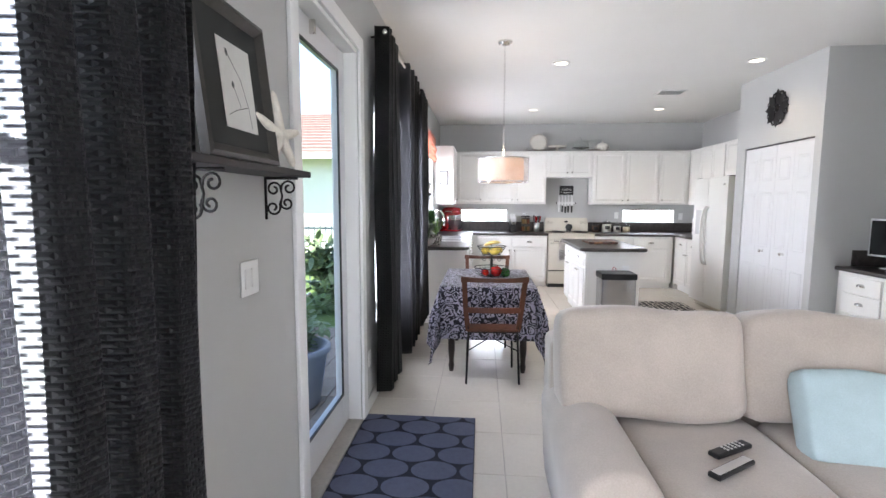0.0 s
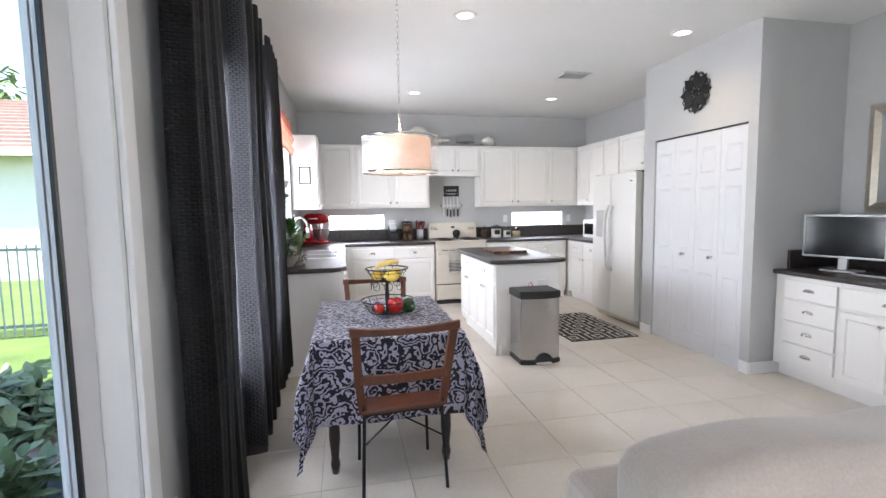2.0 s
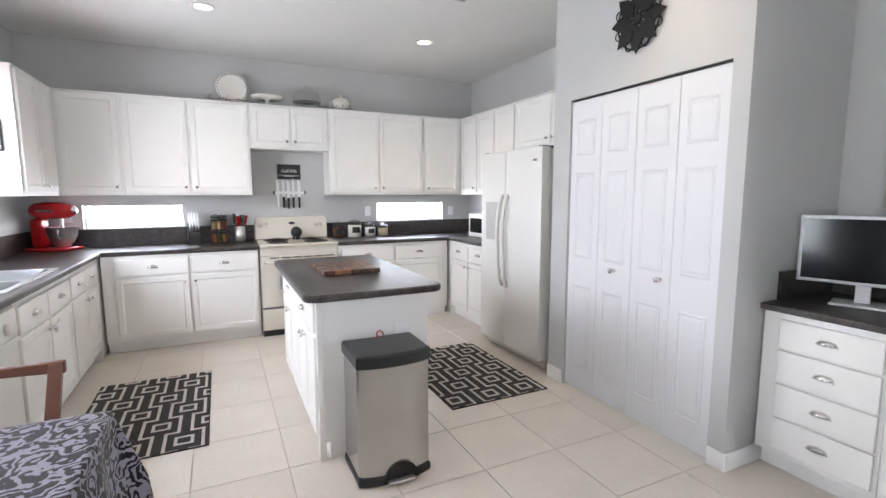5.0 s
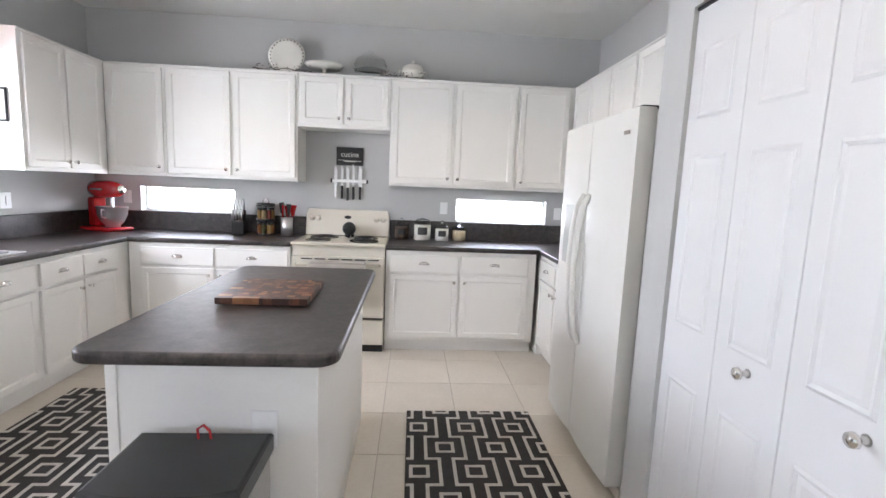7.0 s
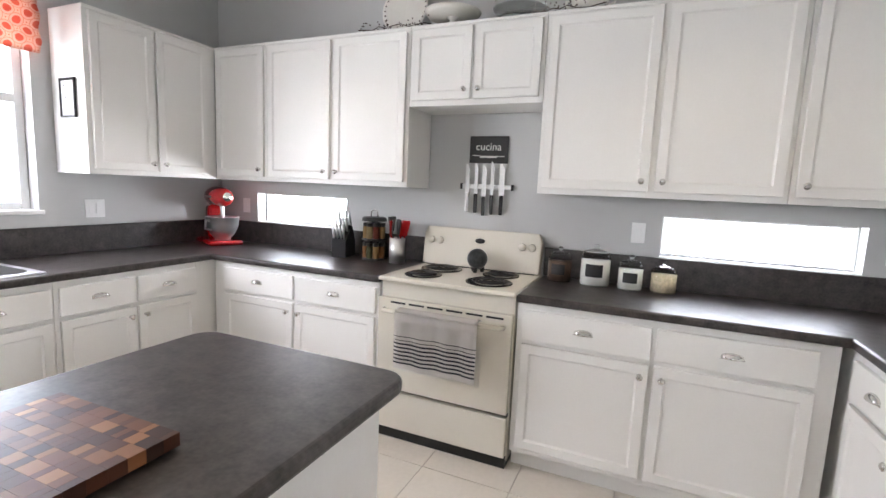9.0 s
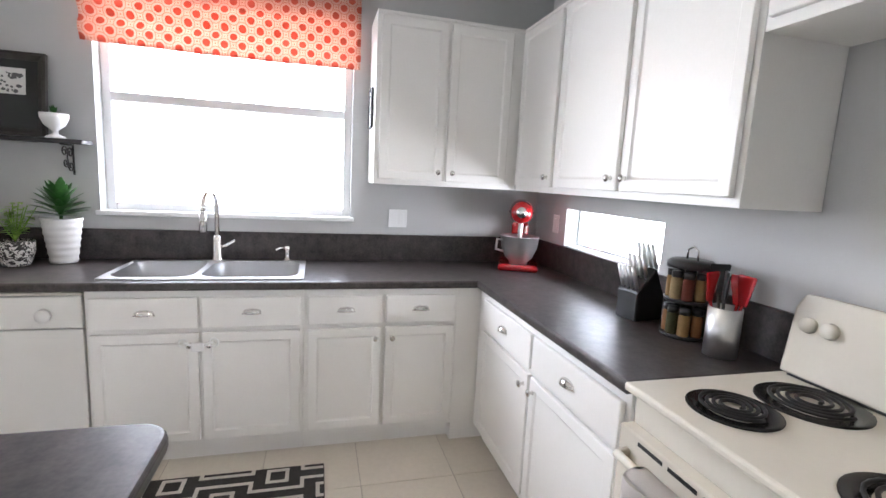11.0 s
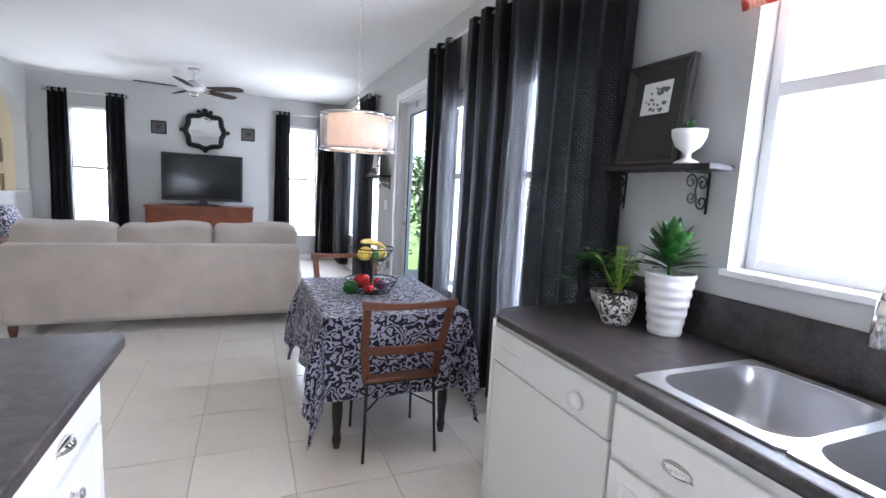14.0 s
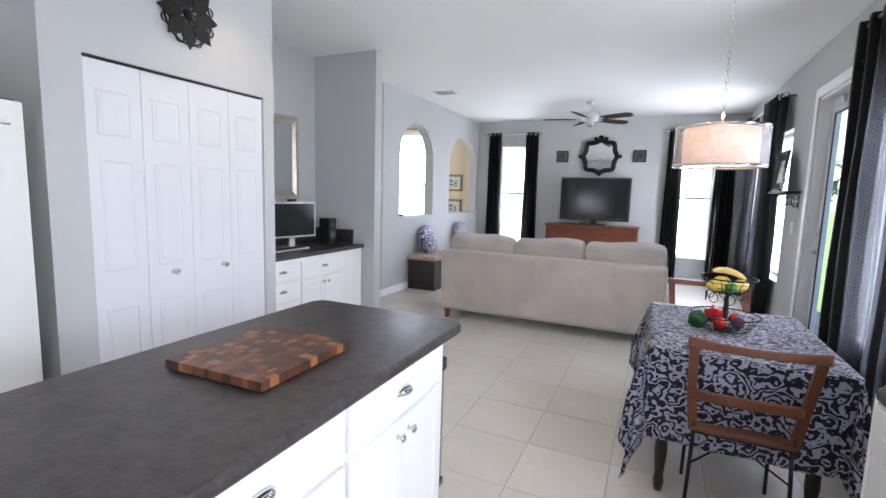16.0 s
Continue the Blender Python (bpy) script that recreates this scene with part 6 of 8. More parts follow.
def ceiling_vent(x, y, w, l, tilt):
    v = thing("ceiling_vent", "white louvred ceiling air vent", "ceiling vent", pose(x, y, CZ))
    # Flat dark sheet: the duct's shade is put into its colour.
    part("backing", boxes((-w / 2 + 0.02, -l / 2 + 0.02, -0.006, w / 2 - 0.02, l / 2 - 0.02, -0.001)), INK, v, "dark sheet painted as the shaded duct behind the louvres")
    part("frame", boxes((-w / 2, -l / 2, -0.014, w / 2, -l / 2 + 0.025, -0.001), (-w / 2, l / 2 - 0.025, -0.014, w / 2, l / 2, -0.001), (-w / 2, -l / 2 + 0.025, -0.014, -w / 2 + 0.025, l / 2 - 0.025, -0.001), (w / 2 - 0.025, -l / 2 + 0.025, -0.014, w / 2, l / 2 - 0.025, -0.001)), CEIL, v)
    n = 7
    for k in range(n):
        bm = bmesh.new()
        box(bm, -w / 2 + 0.026, -0.010, -0.001, w / 2 - 0.026, 0.010, 0.001)
        part("slat", bm, CEIL, v, "", False, pose(0, -l / 2 + 0.04 + (l - 0.08) * k / (n - 1), -0.012, tilt, 0, 0))


ceiling_vent(3.17, 8.49, 0.34, 0.24, 35)
ceiling_vent(4.11, 3.22, 0.34, 0.24, -35)
GLOW = glowing("lit_downlight", (1.0, 0.90, 0.72), 1.3)
for x, y in ((1.568, 7.116), (3.473, 7.151), (1.553, 9.537), (3.427, 9.592)):
    d = thing("downlight", "round white recessed downlight, switched on", "downlight", pose(x, y, CZ), "kitchen downlights")
    part("trim_ring", lathe([(0.062, -0.002), (0.088, -0.001), (0.09, -0.006), (0.062, -0.010), (0.062, -0.002)], 28), WHITE, d, "", True)
    part("lens", lathe([(0, -0.004), (0.062, -0.004)], 24), GLOW, d, "glowing warm lens")
    spot = new("downlight_beam", bpy.data.lights.new("downlight_beam", "SPOT"))
    spot.data.energy, spot.data.color, spot.data.spot_size, spot.data.spot_blend, spot.data.shadow_soft_size = 4.6, (1, 0.80, 0.55), radians(115), 0.6, 0.05
    spot.matrix_world = look((x, y, CZ - 0.02), (x, y, 0))
single("smoke_alarm", lathe([(0, 0), (0.06, 0), (0.055, 0.03), (0, 0.035)], 24), WHITE, "white round alarm on the wall above the fridge", "alarm", pose(RIGHT - 0.001, 8.62, 2.58, 0, -90, 0), True)


def medallion():
    """A pierced flower of wrought iron, eight petals in an oval ring."""
    m = thing("wall_medallion", "black wrought-iron flower medallion above the pantry doors", "wall medallion", pose(3.876, 7.44, 2.455))
    R = 0.17
    bm = tube([(-0.008, R * 0.9 * math.sin(a), R * math.cos(a)) for a in [2 * math.pi * k / 40 for k in range(40)]], 0.005, 6, None, True)
    part("ring", bm, BLACKIRON, m, "", True)
    for k in range(8):
        bm = bmesh.new()
        tip, wid = 0.2, 0.052
        pts = [(0.03, 0), (0.09, wid), (0.14, wid * 0.75), (tip, 0), (0.14, -wid * 0.75), (0.09, -wid)]
        a = 2 * math.pi * k / 8
        vs = [bm.verts.new((-0.014 - 0.004 * (k % 2), u * math.sin(a) + v * math.cos(a), u * math.cos(a) - v * math.sin(a))) for u, v in pts]
        bm.faces.new(vs)
        bmesh.ops.inset_region(bm, faces=bm.faces[:], thickness=0.014)
        bmesh.ops.solidify(bm, geom=bm.faces[:], thickness=0.004)
        part("petal", bm, BLACKIRON, m)
        c = (0.155 * math.sin(a + math.pi / 8), 0.155 * math.cos(a + math.pi / 8))
        part("scroll", tube([(-0.01, c[0] + 0.026 * math.cos(t), c[1] + 0.026 * math.sin(t)) for t in [2 * math.pi * i / 14 for i in range(14)]], 0.004, 6, None, True), BLACKIRON, m, "", True)
    part("boss", lathe([(0, 0), (0.035, 0), (0.025, 0.015), (0, 0.02)], 16), BLACKIRON, m, "", True, pose(-0.012, 0, 0, 0, -90, 0))


medallion()

# ---- desk alcove ----
DX, DT = 4.115, 0.88
base_cabinet(pose(DX, 6.75, 0, 0, 0, -90), 0.515, "white desk cabinet with four drawers", [(0.085, 0.415, "d")], 0.60, DT - 0.035)
base_cabinet(pose(DX, 6.233, 0, 0, 0, -90), 0.955, "white desk cabinet, one wide drawer over two doors", [(0.012, 0.62, "w")], 0.60, DT - 0.035)
worktop("worktop", [(DX - 0.035, 5.275), (4.735, 5.275), (4.735, 6.755), (DX - 0.035, 6.755)], "dark laminate desk top in the alcove", DT, 0.035, 0.008)
single("backsplash", boxes((4.715, 5.275, DT + 0.001, 4.735, 6.755, DT + 0.15), (4.22, 6.737, DT + 0.001, 4.714, 6.756, DT + 0.15), (4.22, 5.274, DT + 0.001, 4.714, 5.292, DT + 0.15), bevel=0.002), COUNTER, "dark laminate upstand round the desk", "backsplash")
SILVER = material("silver_plastic", (0.50, 0.50, 0.50), 0.35, 0.35, vary=0.05)


def monitor(m, label, frame_mat):
    t = thing("computer_monitor", label, "monitor", m, "monitors on the desk")
    part("bezel", boxes((-0.27, -0.02, 0.10, 0.27, 0.02, 0.445), bevel=0.006), frame_mat, t)
    part("screen", boxes((-0.252, -0.0225, 0.118, 0.252, -0.0195, 0.427)), SCREEN, t, "dark switched-off screen")
    part("neck", boxes((-0.03, -0.005, 0.012, 0.03, 0.03, 0.12), bevel=0.004), SILVER, t)
    part("foot", boxes((-0.12, -0.09, 0.0, 0.12, 0.08, 0.013), bevel=0.005), SILVER, t)


monitor(pose(4.44, 6.485, DT + 0.001, 0, 0, -72), "silver-framed computer monitor on the desk, switched off", SILVER)
monitor(pose(4.452, 5.955, DT + 0.001, 0, 0, -100), "silver-edged computer monitor near the speaker, switched off", SILVER)
single("webcam", boxes((-0.02, -0.05, 0, 0.02, 0.05, 0.025), bevel=0.008), BLACK, "small black webcam on the monitor", "webcam", pose(4.452, 5.955, DT + 0.447))
k_ = thing("keyboard", "slim black and silver keyboard on the desk", "keyboard", pose(4.36, 6.10, DT + 0.001, 0, 0, -90))
part("case", boxes((-0.21, -0.065, 0, 0.21, 0.065, 0.014), bevel=0.004), SILVER, k_)
kb = bmesh.new()
for i in range(14):
    for j in range(4):
        box(kb, -0.198 + 0.0285 * i, -0.055 + 0.028 * j, 0.0141, -0.174 + 0.0285 * i, -0.031 + 0.028 * j, 0.018)
part("keys", kb, BLACK, k_)


def speaker(m, w, d, h, label):
    s = thing("desktop_speaker", label, "speaker", m)
    part("cabinet", boxes((-w / 2, -d / 2, 0, w / 2, d / 2, h), bevel=0.008), BLACK, s)
    part("cone", lathe([(0.0, 0.002), (0.012, 0.0), (w * 0.33, 0.008), (w * 0.36, 0.004)], 20), INK, s, "grey cone", True, pose(0, -d / 2 - 0.001, h * 0.35, 90, 0, 0))
    part("tweeter", lathe([(0.0, 0.004), (w * 0.16, 0.002), (w * 0.18, 0.0)], 16), INK, s, "", True, pose(0, -d / 2 - 0.001, h * 0.75, 90, 0, 0))


speaker(pose(4.44, 5.43, DT + 0.001, 0, 0, -95), 0.11, 0.14, 0.27, "black desktop speaker beside the monitor")


def wall_mirror_big():
    m = thing("wall_mirror", "large mirror in a champagne metallic frame above the desk", "mirror", pose(4.738, 6.55, 1.345, 0, 0, -90))
    W, H, b = 0.98, 0.83, 0.075
    ch = material("champagne_leaf", (0.55, 0.49, 0.43), 0.3, 0.8, vary=0.12, scale=20)
    bm = bmesh.new()
    prof = [(0, 0), (0, -0.03), (b * 0.5, -0.035), (b, -0.015), (b, 0)]
    ring = [[bm.verts.new((a if sx == 0 else W - a, d, a if sz == 0 else H - a)) for a, d in prof] for sx, sz in ((0, 0), (1, 0), (1, 1), (0, 1))]
    for k in range(4):
        p, q = ring[k], ring[(k + 1) % 4]
        for i in range(len(prof) - 1):
            bm.faces.new((p[i], p[i + 1], q[i + 1], q[i]))
    bmesh.ops.recalc_face_normals(bm, faces=bm.faces)
    part("frame", bm, ch, m)
    part("glass", boxes((b * 0.95, -0.012, b * 0.95, W - b * 0.95, -0.004, H - b * 0.95)), MIRROR, m, "silvered mirror glass")


wall_mirror_big()

# ---- bench wall and the next room ----
PINKWOOD = material("pale_bench_top", (0.50, 0.33, 0.28), 0.6, vary=0.1)
for y, l, lab in ((2.55, 0.76, "dark storage bench with a pale pink cushion top"), (0.75, 0.86, "dark storage bench with a pale pink cushion top")):
    b = thing("storage_bench", lab, "bench", pose(4.18, y, 0), "benches under the arches")
    part("box", boxes((0, 0, 0.0, 0.44, l, 0.44), bevel=0.006), DARKWOOD, b)
    cb = bmesh.new()
    box(cb, -0.01, -0.01, 0.4405, 0.445, l + 0.01, 0.51, bevel=0.02, seg=3)
    part("cushion", cb, PINKWOOD, b, "pale pink seat pad")
PILL = damask("Object")
for y in (2.86, 1.48):
    single("throw_pillow", cushion(0.42, 0.13, 0.40, 0.8, int(y * 10), 5), PILL, "black and white patterned pillow on the bench", "pillow", pose(4.52, y, 0.70, 0, 0, -90) @ pose(0, 0, 0, -18, 0, 0))
for z in (1.49, 0.98):
    picture(pose(5.38, FRONT + 0.012, z, 0, 0, 180), 0.42, 0.34, 0.045, (0.09, 0.08, 0.33, 0.26), "framed landscape print in the next room", "photo", 0.025, material("gilt_frame", (0.30, 0.22, 0.11), 0.4, 0.5), PAPER)
DRAPE = material("cream_drape", (0.70, 0.60, 0.42), 0.8, vary=0.06)
for a0, a1 in ((6.55, 7.0), (5.46, 5.68)):
    bm = bmesh.new()
    n = 60
    rows = [[bm.verts.new((a0 + (a1 - a0) * i / n, FRONT + 0.09 + 0.035 * math.sin(i * 0.8), z)) for i in range(n + 1)] for z in (2.75, 1.4, 0.06)]
    for p, q in zip(rows, rows[1:]):
        for i in range(n):
            bm.faces.new((p[i], p[i + 1], q[i + 1], q[i])).smooth = True
    bmesh.ops.solidify(bm, geom=bm.faces[:], thickness=0.003)
    single("drape", bm, DRAPE, "cream floor-length drape in the next room", "curtain")
single("drape_rod", tube([(5.4, FRONT + 0.09, 2.77), (7.05, FRONT + 0.09, 2.77)], 0.012), BLACKIRON, "dark drape rod in the next room", "curtain rod", None, True)
single("candle_holder", boxes((-0.03, -0.06, 0, 0.03, 0.06, 0.03), bevel=0.004), DARKWOOD, "small dark ornament on the arch sill", "ornament", pose(4.70, 3.45, 1.091))

# ---- door mat ----


def door_mat():
    m = thing("door_mat", "dark navy door mat with grey circles by the patio door", "rug", pose(0.012, 3.99, 0))
    W, L = 0.745, 1.18
    part("mat_base", boxes((0, 0, 0.001, W, L, 0.009), bevel=0.002), material("navy_mat_pile", (0.014, 0.016, 0.028), 0.95, vary=0.2, scale=40, bump=0.6, grain=300), m)
    grey = material("slate_mat_pile", (0.095, 0.105, 0.155), 0.95, vary=0.12, scale=40, bump=0.6, grain=300)
    bm = bmesh.new()
    rx, ry = 0.125, 0.088
    for j in range(-1, 8):
        for i in range(-1, 4):
            cx = 0.13 + i * 0.265 + (0.1325 if j % 2 else 0)
            cy = 0.06 + j * 0.160
            ring = []
            for k in range(28):
                a = 2 * math.pi * k / 28
                ring.append((min(max(cx + rx * math.cos(a), 0.004), W - 0.004), min(max(cy + ry * math.sin(a), 0.004), L - 0.004)))
            pts = [p for k, p in enumerate(ring) if p != ring[k - 1]]
            if len(pts) < 5 or max(p[0] for p in pts) - min(p[0] for p in pts) < 0.02 or max(p[1] for p in pts) - min(p[1] for p in pts) < 0.02:
                continue
            lo = [bm.verts.new((*p, 0.0092)) for p in pts]
            hi = [bm.verts.new((*p, 0.0115)) for p in pts]
            bm.faces.new(hi)
            for k in range(len(pts)):
                bm.faces.new((lo[k], lo[(k + 1) % len(pts)], hi[(k + 1) % len(pts)], hi[k]))
    part("circles", bm, grey, m, "slate grey overlapping circles")


door_mat()

# ---- things on the kitchen worktops ----
RED = material("red_enamel", (0.40, 0.010, 0.012), 0.18, vary=0.05, coat=0.5)
WZ = TOP + 0.001


def stand_mixer():
    m = thing("stand_mixer", "red stand mixer with a steel bowl in the corner", "stand mixer", pose(0.235, 10.655, WZ, 0, 0, 66) @ Matrix.Diagonal((1.12, 1.12, 1.16, 1)))
    part("base", boxes((-0.11, -0.15, 0.0, 0.11, 0.17, 0.03), bevel=0.014), RED, m, "", True)
    part("column", boxes((-0.05, 0.07, 0.03, 0.05, 0.16, 0.25), bevel=0.022), RED, m)
    hd = lathe([(0, -0.19), (0.035, -0.185), (0.055, -0.15), (0.066, -0.06), (0.068, 0.04), (0.06, 0.11), (0.035, 0.15), (0, 0.16)], 24)
    part("head", hd, RED, m, "", True, pose(0, 0.02, 0.31, 90, 0, 0) @ Matrix.Diagonal((1, 1, -1, 1)))
    part("trim_band", lathe([(0.0695, -0.07), (0.0715, -0.06), (0.0715, 0.05), (0.0695, 0.06)], 24), CHROME, m, "chrome trim band", True, pose(0, 0.02, 0.31, 90, 0, 0) @ Matrix.Diagonal((1.0, 0.25, -1, 1)))
    part("hub", lathe([(0, 0), (0.028, 0), (0.028, 0.03), (0, 0.035)], 18), CHROME, m, "chrome hub", True, pose(0, -0.15, 0.315, 90, 0, 0))
    part("bowl", lathe([(0, 0.0), (0.05, 0.0), (0.05, 0.012), (0.075, 0.035), (0.1, 0.09), (0.106, 0.15), (0.11, 0.152), (0.103, 0.15), (0.095, 0.09), (0.07, 0.04), (0, 0.02)], 28), STEEL, m, "polished steel bowl", True, pose(0, -0.06, 0.031))
    part("bowl_handle", tube([(-0.09, -0.10, 0.16), (-0.122, -0.115, 0.165), (-0.126, -0.117, 0.11), (-0.085, -0.10, 0.10)], 0.007), STEEL, m, "", True)
    part("beater_shaft", lathe([(0.012, 0.16), (0.014, 0.25)], 12), STEEL, m, "", True, pose(0, -0.06, 0))


stand_mixer()


def knife_block():
    b = thing("knife_block", "black knife block full of steel-handled knives", "knife block", pose(1.345, 10.72, WZ, 0, 0, 8))
    bm = prism([(-0.075, 0), (0.075, 0), (0.075, 0.10), (0.02, 0.22), (-0.075, 0.12)], 0.11)
    bmesh.ops.rotate(bm, matrix=Matrix.Rotation(radians(90), 3, "Z"), verts=bm.verts)
    bmesh.ops.bevel(bm, geom=bm.edges[:], offset=0.005, segments=1, profile=0.5, affect="EDGES")
    part("block", bm, BLACK, b, "", False, pose(0.055, 0, 0))
    for i in range(4):
        for j in range(3):
            x, y, z = -0.038 + 0.025 * i, -0.055 + 0.045 * j, 0.115 + 0.045 * j
            part("knife_handle", tube([(x, y, z), (x, y - 0.02, z + 0.055), (x, y - 0.04, z + 0.11)], [0.007, 0.009, 0.008], 8), STEEL, b, "steel knife handle", True)


knife_block()


def spice_rack():
    r = thing("spice_rack", "black two-tier revolving spice rack with filled jars", "spice rack", pose(1.578, 10.74, WZ) @ Matrix.Diagonal((0.88, 0.88, 0.98, 1)))
    for z in (0.0, 0.135):
        part("tray", lathe([(0, 0), (0.09, 0), (0.095, 0.012), (0.09, 0.012), (0, 0.01)], 28), BLACK, r, "", True, pose(0, 0, z))
    part("top", lathe([(0, 0), (0.095, 0), (0.095, 0.02), (0.08, 0.03), (0, 0.03)], 28), BLACK, r, "", True, pose(0, 0, 0.265))
    part("handle", tube([(-0.03, 0, 0.29), (-0.028, 0, 0.33), (0, 0, 0.345), (0.028, 0, 0.33), (0.03, 0, 0.29)], 0.004), CHROME, r, "", True)
    part("pole", lathe([(0.012, 0.0), (0.012, 0.27)], 10), BLACK, r)
    cols = [(0.16, 0.065, 0.02), (0.20, 0.12, 0.045), (0.10, 0.02, 0.01), (0.05, 0.05, 0.02), (0.22, 0.16, 0.08)]
    sp = [material("ground_spice", c, 0.9, vary=0.2, scale=40) for c in cols]
    for z in (0.0125, 0.1475):
        for k in range(8):
            a = 2 * math.pi * k / 8
            j = part("jar", lathe([(0, 0), (0.022, 0), (0.023, 0.005), (0.023, 0.075), (0.018, 0.082)], 14), sp[(k * 3 + int(z * 10)) % 5], r, "small spice jar", True, pose(0.065 * math.cos(a), 0.065 * math.sin(a), z))
            part("lid", lathe([(0, 0.105), (0.022, 0.105), (0.022, 0.082), (0, 0.082)], 14), BLACK, j, "black lid", True)


spice_rack()


def utensil_pot():
    p = thing("utensil_pot", "steel pot of red and black kitchen utensils", "utensil pot", pose(1.775, 10.71, WZ))
    part("pot", lathe([(0, 0.0), (0.052, 0.0), (0.052, 0.165), (0.049, 0.165), (0.049, 0.01), (0, 0.008)], 28), STEEL, p, "", True)
    for k, (a, l, mt, lab) in enumerate(((0.3, 0.25, RED, "red spatula"), (1.6, 0.24, RED, "red spoon"), (2.9, 0.27, BLACK, "black ladle"), (4.2, 0.25, RED, "red scraper"), (5.3, 0.26, BLACK, "black turner"))):
        x, y = 0.028 * math.cos(a), 0.028 * math.sin(a)
        u = part("utensil", tube([(x * 0.3, y * 0.3, 0.02), (x * 1.8, y * 1.8, l - 0.06)], 0.005), mt, p, lab, True)
        bm = bmesh.new()
        box(bm, -0.034, -0.006, 0, 0.034, 0.006, 0.10, bevel=0.006, seg=2)
        for v in bm.verts:
            if v.co.z < 0.04:
                v.co.x *= 0.45
        part("head", bm, mt, u, "", True, pose(x * 1.8, y * 1.8, l - 0.07, math.degrees(-y), math.degrees(x), 35 * k))


utensil_pot()


def canister(x, y, r, h, fill, label, lid):
    c = thing("glass_canister", label, "canister", pose(x, y, WZ), "canisters beside the cooker")
    g = part("jar", lathe([(0, 0), (r, 0), (r + 0.003, 0.006), (r + 0.003, h - 0.02), (r - 0.008, h)], 28), JAR, c, "clear glass jar", True)
    g.visible_shadow = False
    part("contents", lathe([(0, 0.005), (r - 0.004, 0.005), (r - 0.004, h * 0.72), (0, h * 0.74)], 24), fill, c, "dry goods inside", True)
    part("lid", lathe([(0, h + 0.018), (0.01, h + 0.018), (r * 0.8, h + 0.006), (r * 0.85, h), (0, h)], 24), JAR, c, "glass lid", True)
    part("lid_knob", lathe([(0, 0), (0.008, 0.004), (0.016, 0.016), (0.01, 0.026), (0, 0.028)], 14), JAR, c, "", True, pose(0, 0, h + 0.016))
    if lid:
        n = 6
        bm = bmesh.new()
        a0, a1 = -math.pi / 2 - 0.6, -math.pi / 2 + 0.6
        lo = [bm.verts.new(((r + 0.0045) * math.cos(a0 + (a1 - a0) * k / n), (r + 0.0045) * math.sin(a0 + (a1 - a0) * k / n), h * 0.28)) for k in range(n + 1)]
        hi = [bm.verts.new((v.co.x, v.co.y, h * 0.66)) for v in lo]
        for k in range(n):
            bm.faces.new((lo[k], lo[k + 1], hi[k + 1], hi[k]))
        part("label", bm, BLACK, c, "black chalkboard label")


FLOUR = material("white_flour", (0.75, 0.73, 0.68), 0.95, vary=0.04)
OATS = material("pale_oats", (0.62, 0.52, 0.36), 0.95, vary=0.2, scale=60)
COFFEE = material("coffee_beans", (0.10, 0.06, 0.04), 0.7, vary=0.4, scale=80)
canister(2.825, 10.745, 0.062, 0.155, COFFEE, "glass canister with a black label, dark contents", True)
canister(3.02, 10.75, 0.076, 0.185, FLOUR, "large glass canister of flour with a black label", True)
canister(3.205, 10.74, 0.060, 0.145, FLOUR, "glass canister of sugar with a black label", True)
canister(3.37, 10.76, 0.060, 0.125, OATS, "low glass canister of oats", False)


def spoon_rest():
    s = thing("spoon_rest", "round dark teapot-shaped ornament on the cooker", "ornament", pose(2.345, 10.68, TOP + 0.0075))
    part("ball", lathe([(0, 0.018)] + [(0.062 * math.sin(math.pi * k / 12), 0.08 - 0.062 * math.cos(math.pi * k / 12)) for k in range(1, 12)] + [(0, 0.142)], 24), material("speckled_black_glaze", (0.02, 0.024, 0.026), 0.3, vary=0.6, scale=60), s, "", True)
    for a in (0.5, 2.6, 4.7):
        part("foot", lathe([(0, 0), (0.012, 0.0), (0.014, 0.03), (0, 0.03)], 10), BLACK, s, "", True, pose(0.032 * math.cos(a), 0.032 * math.sin(a), 0))


spoon_rest()


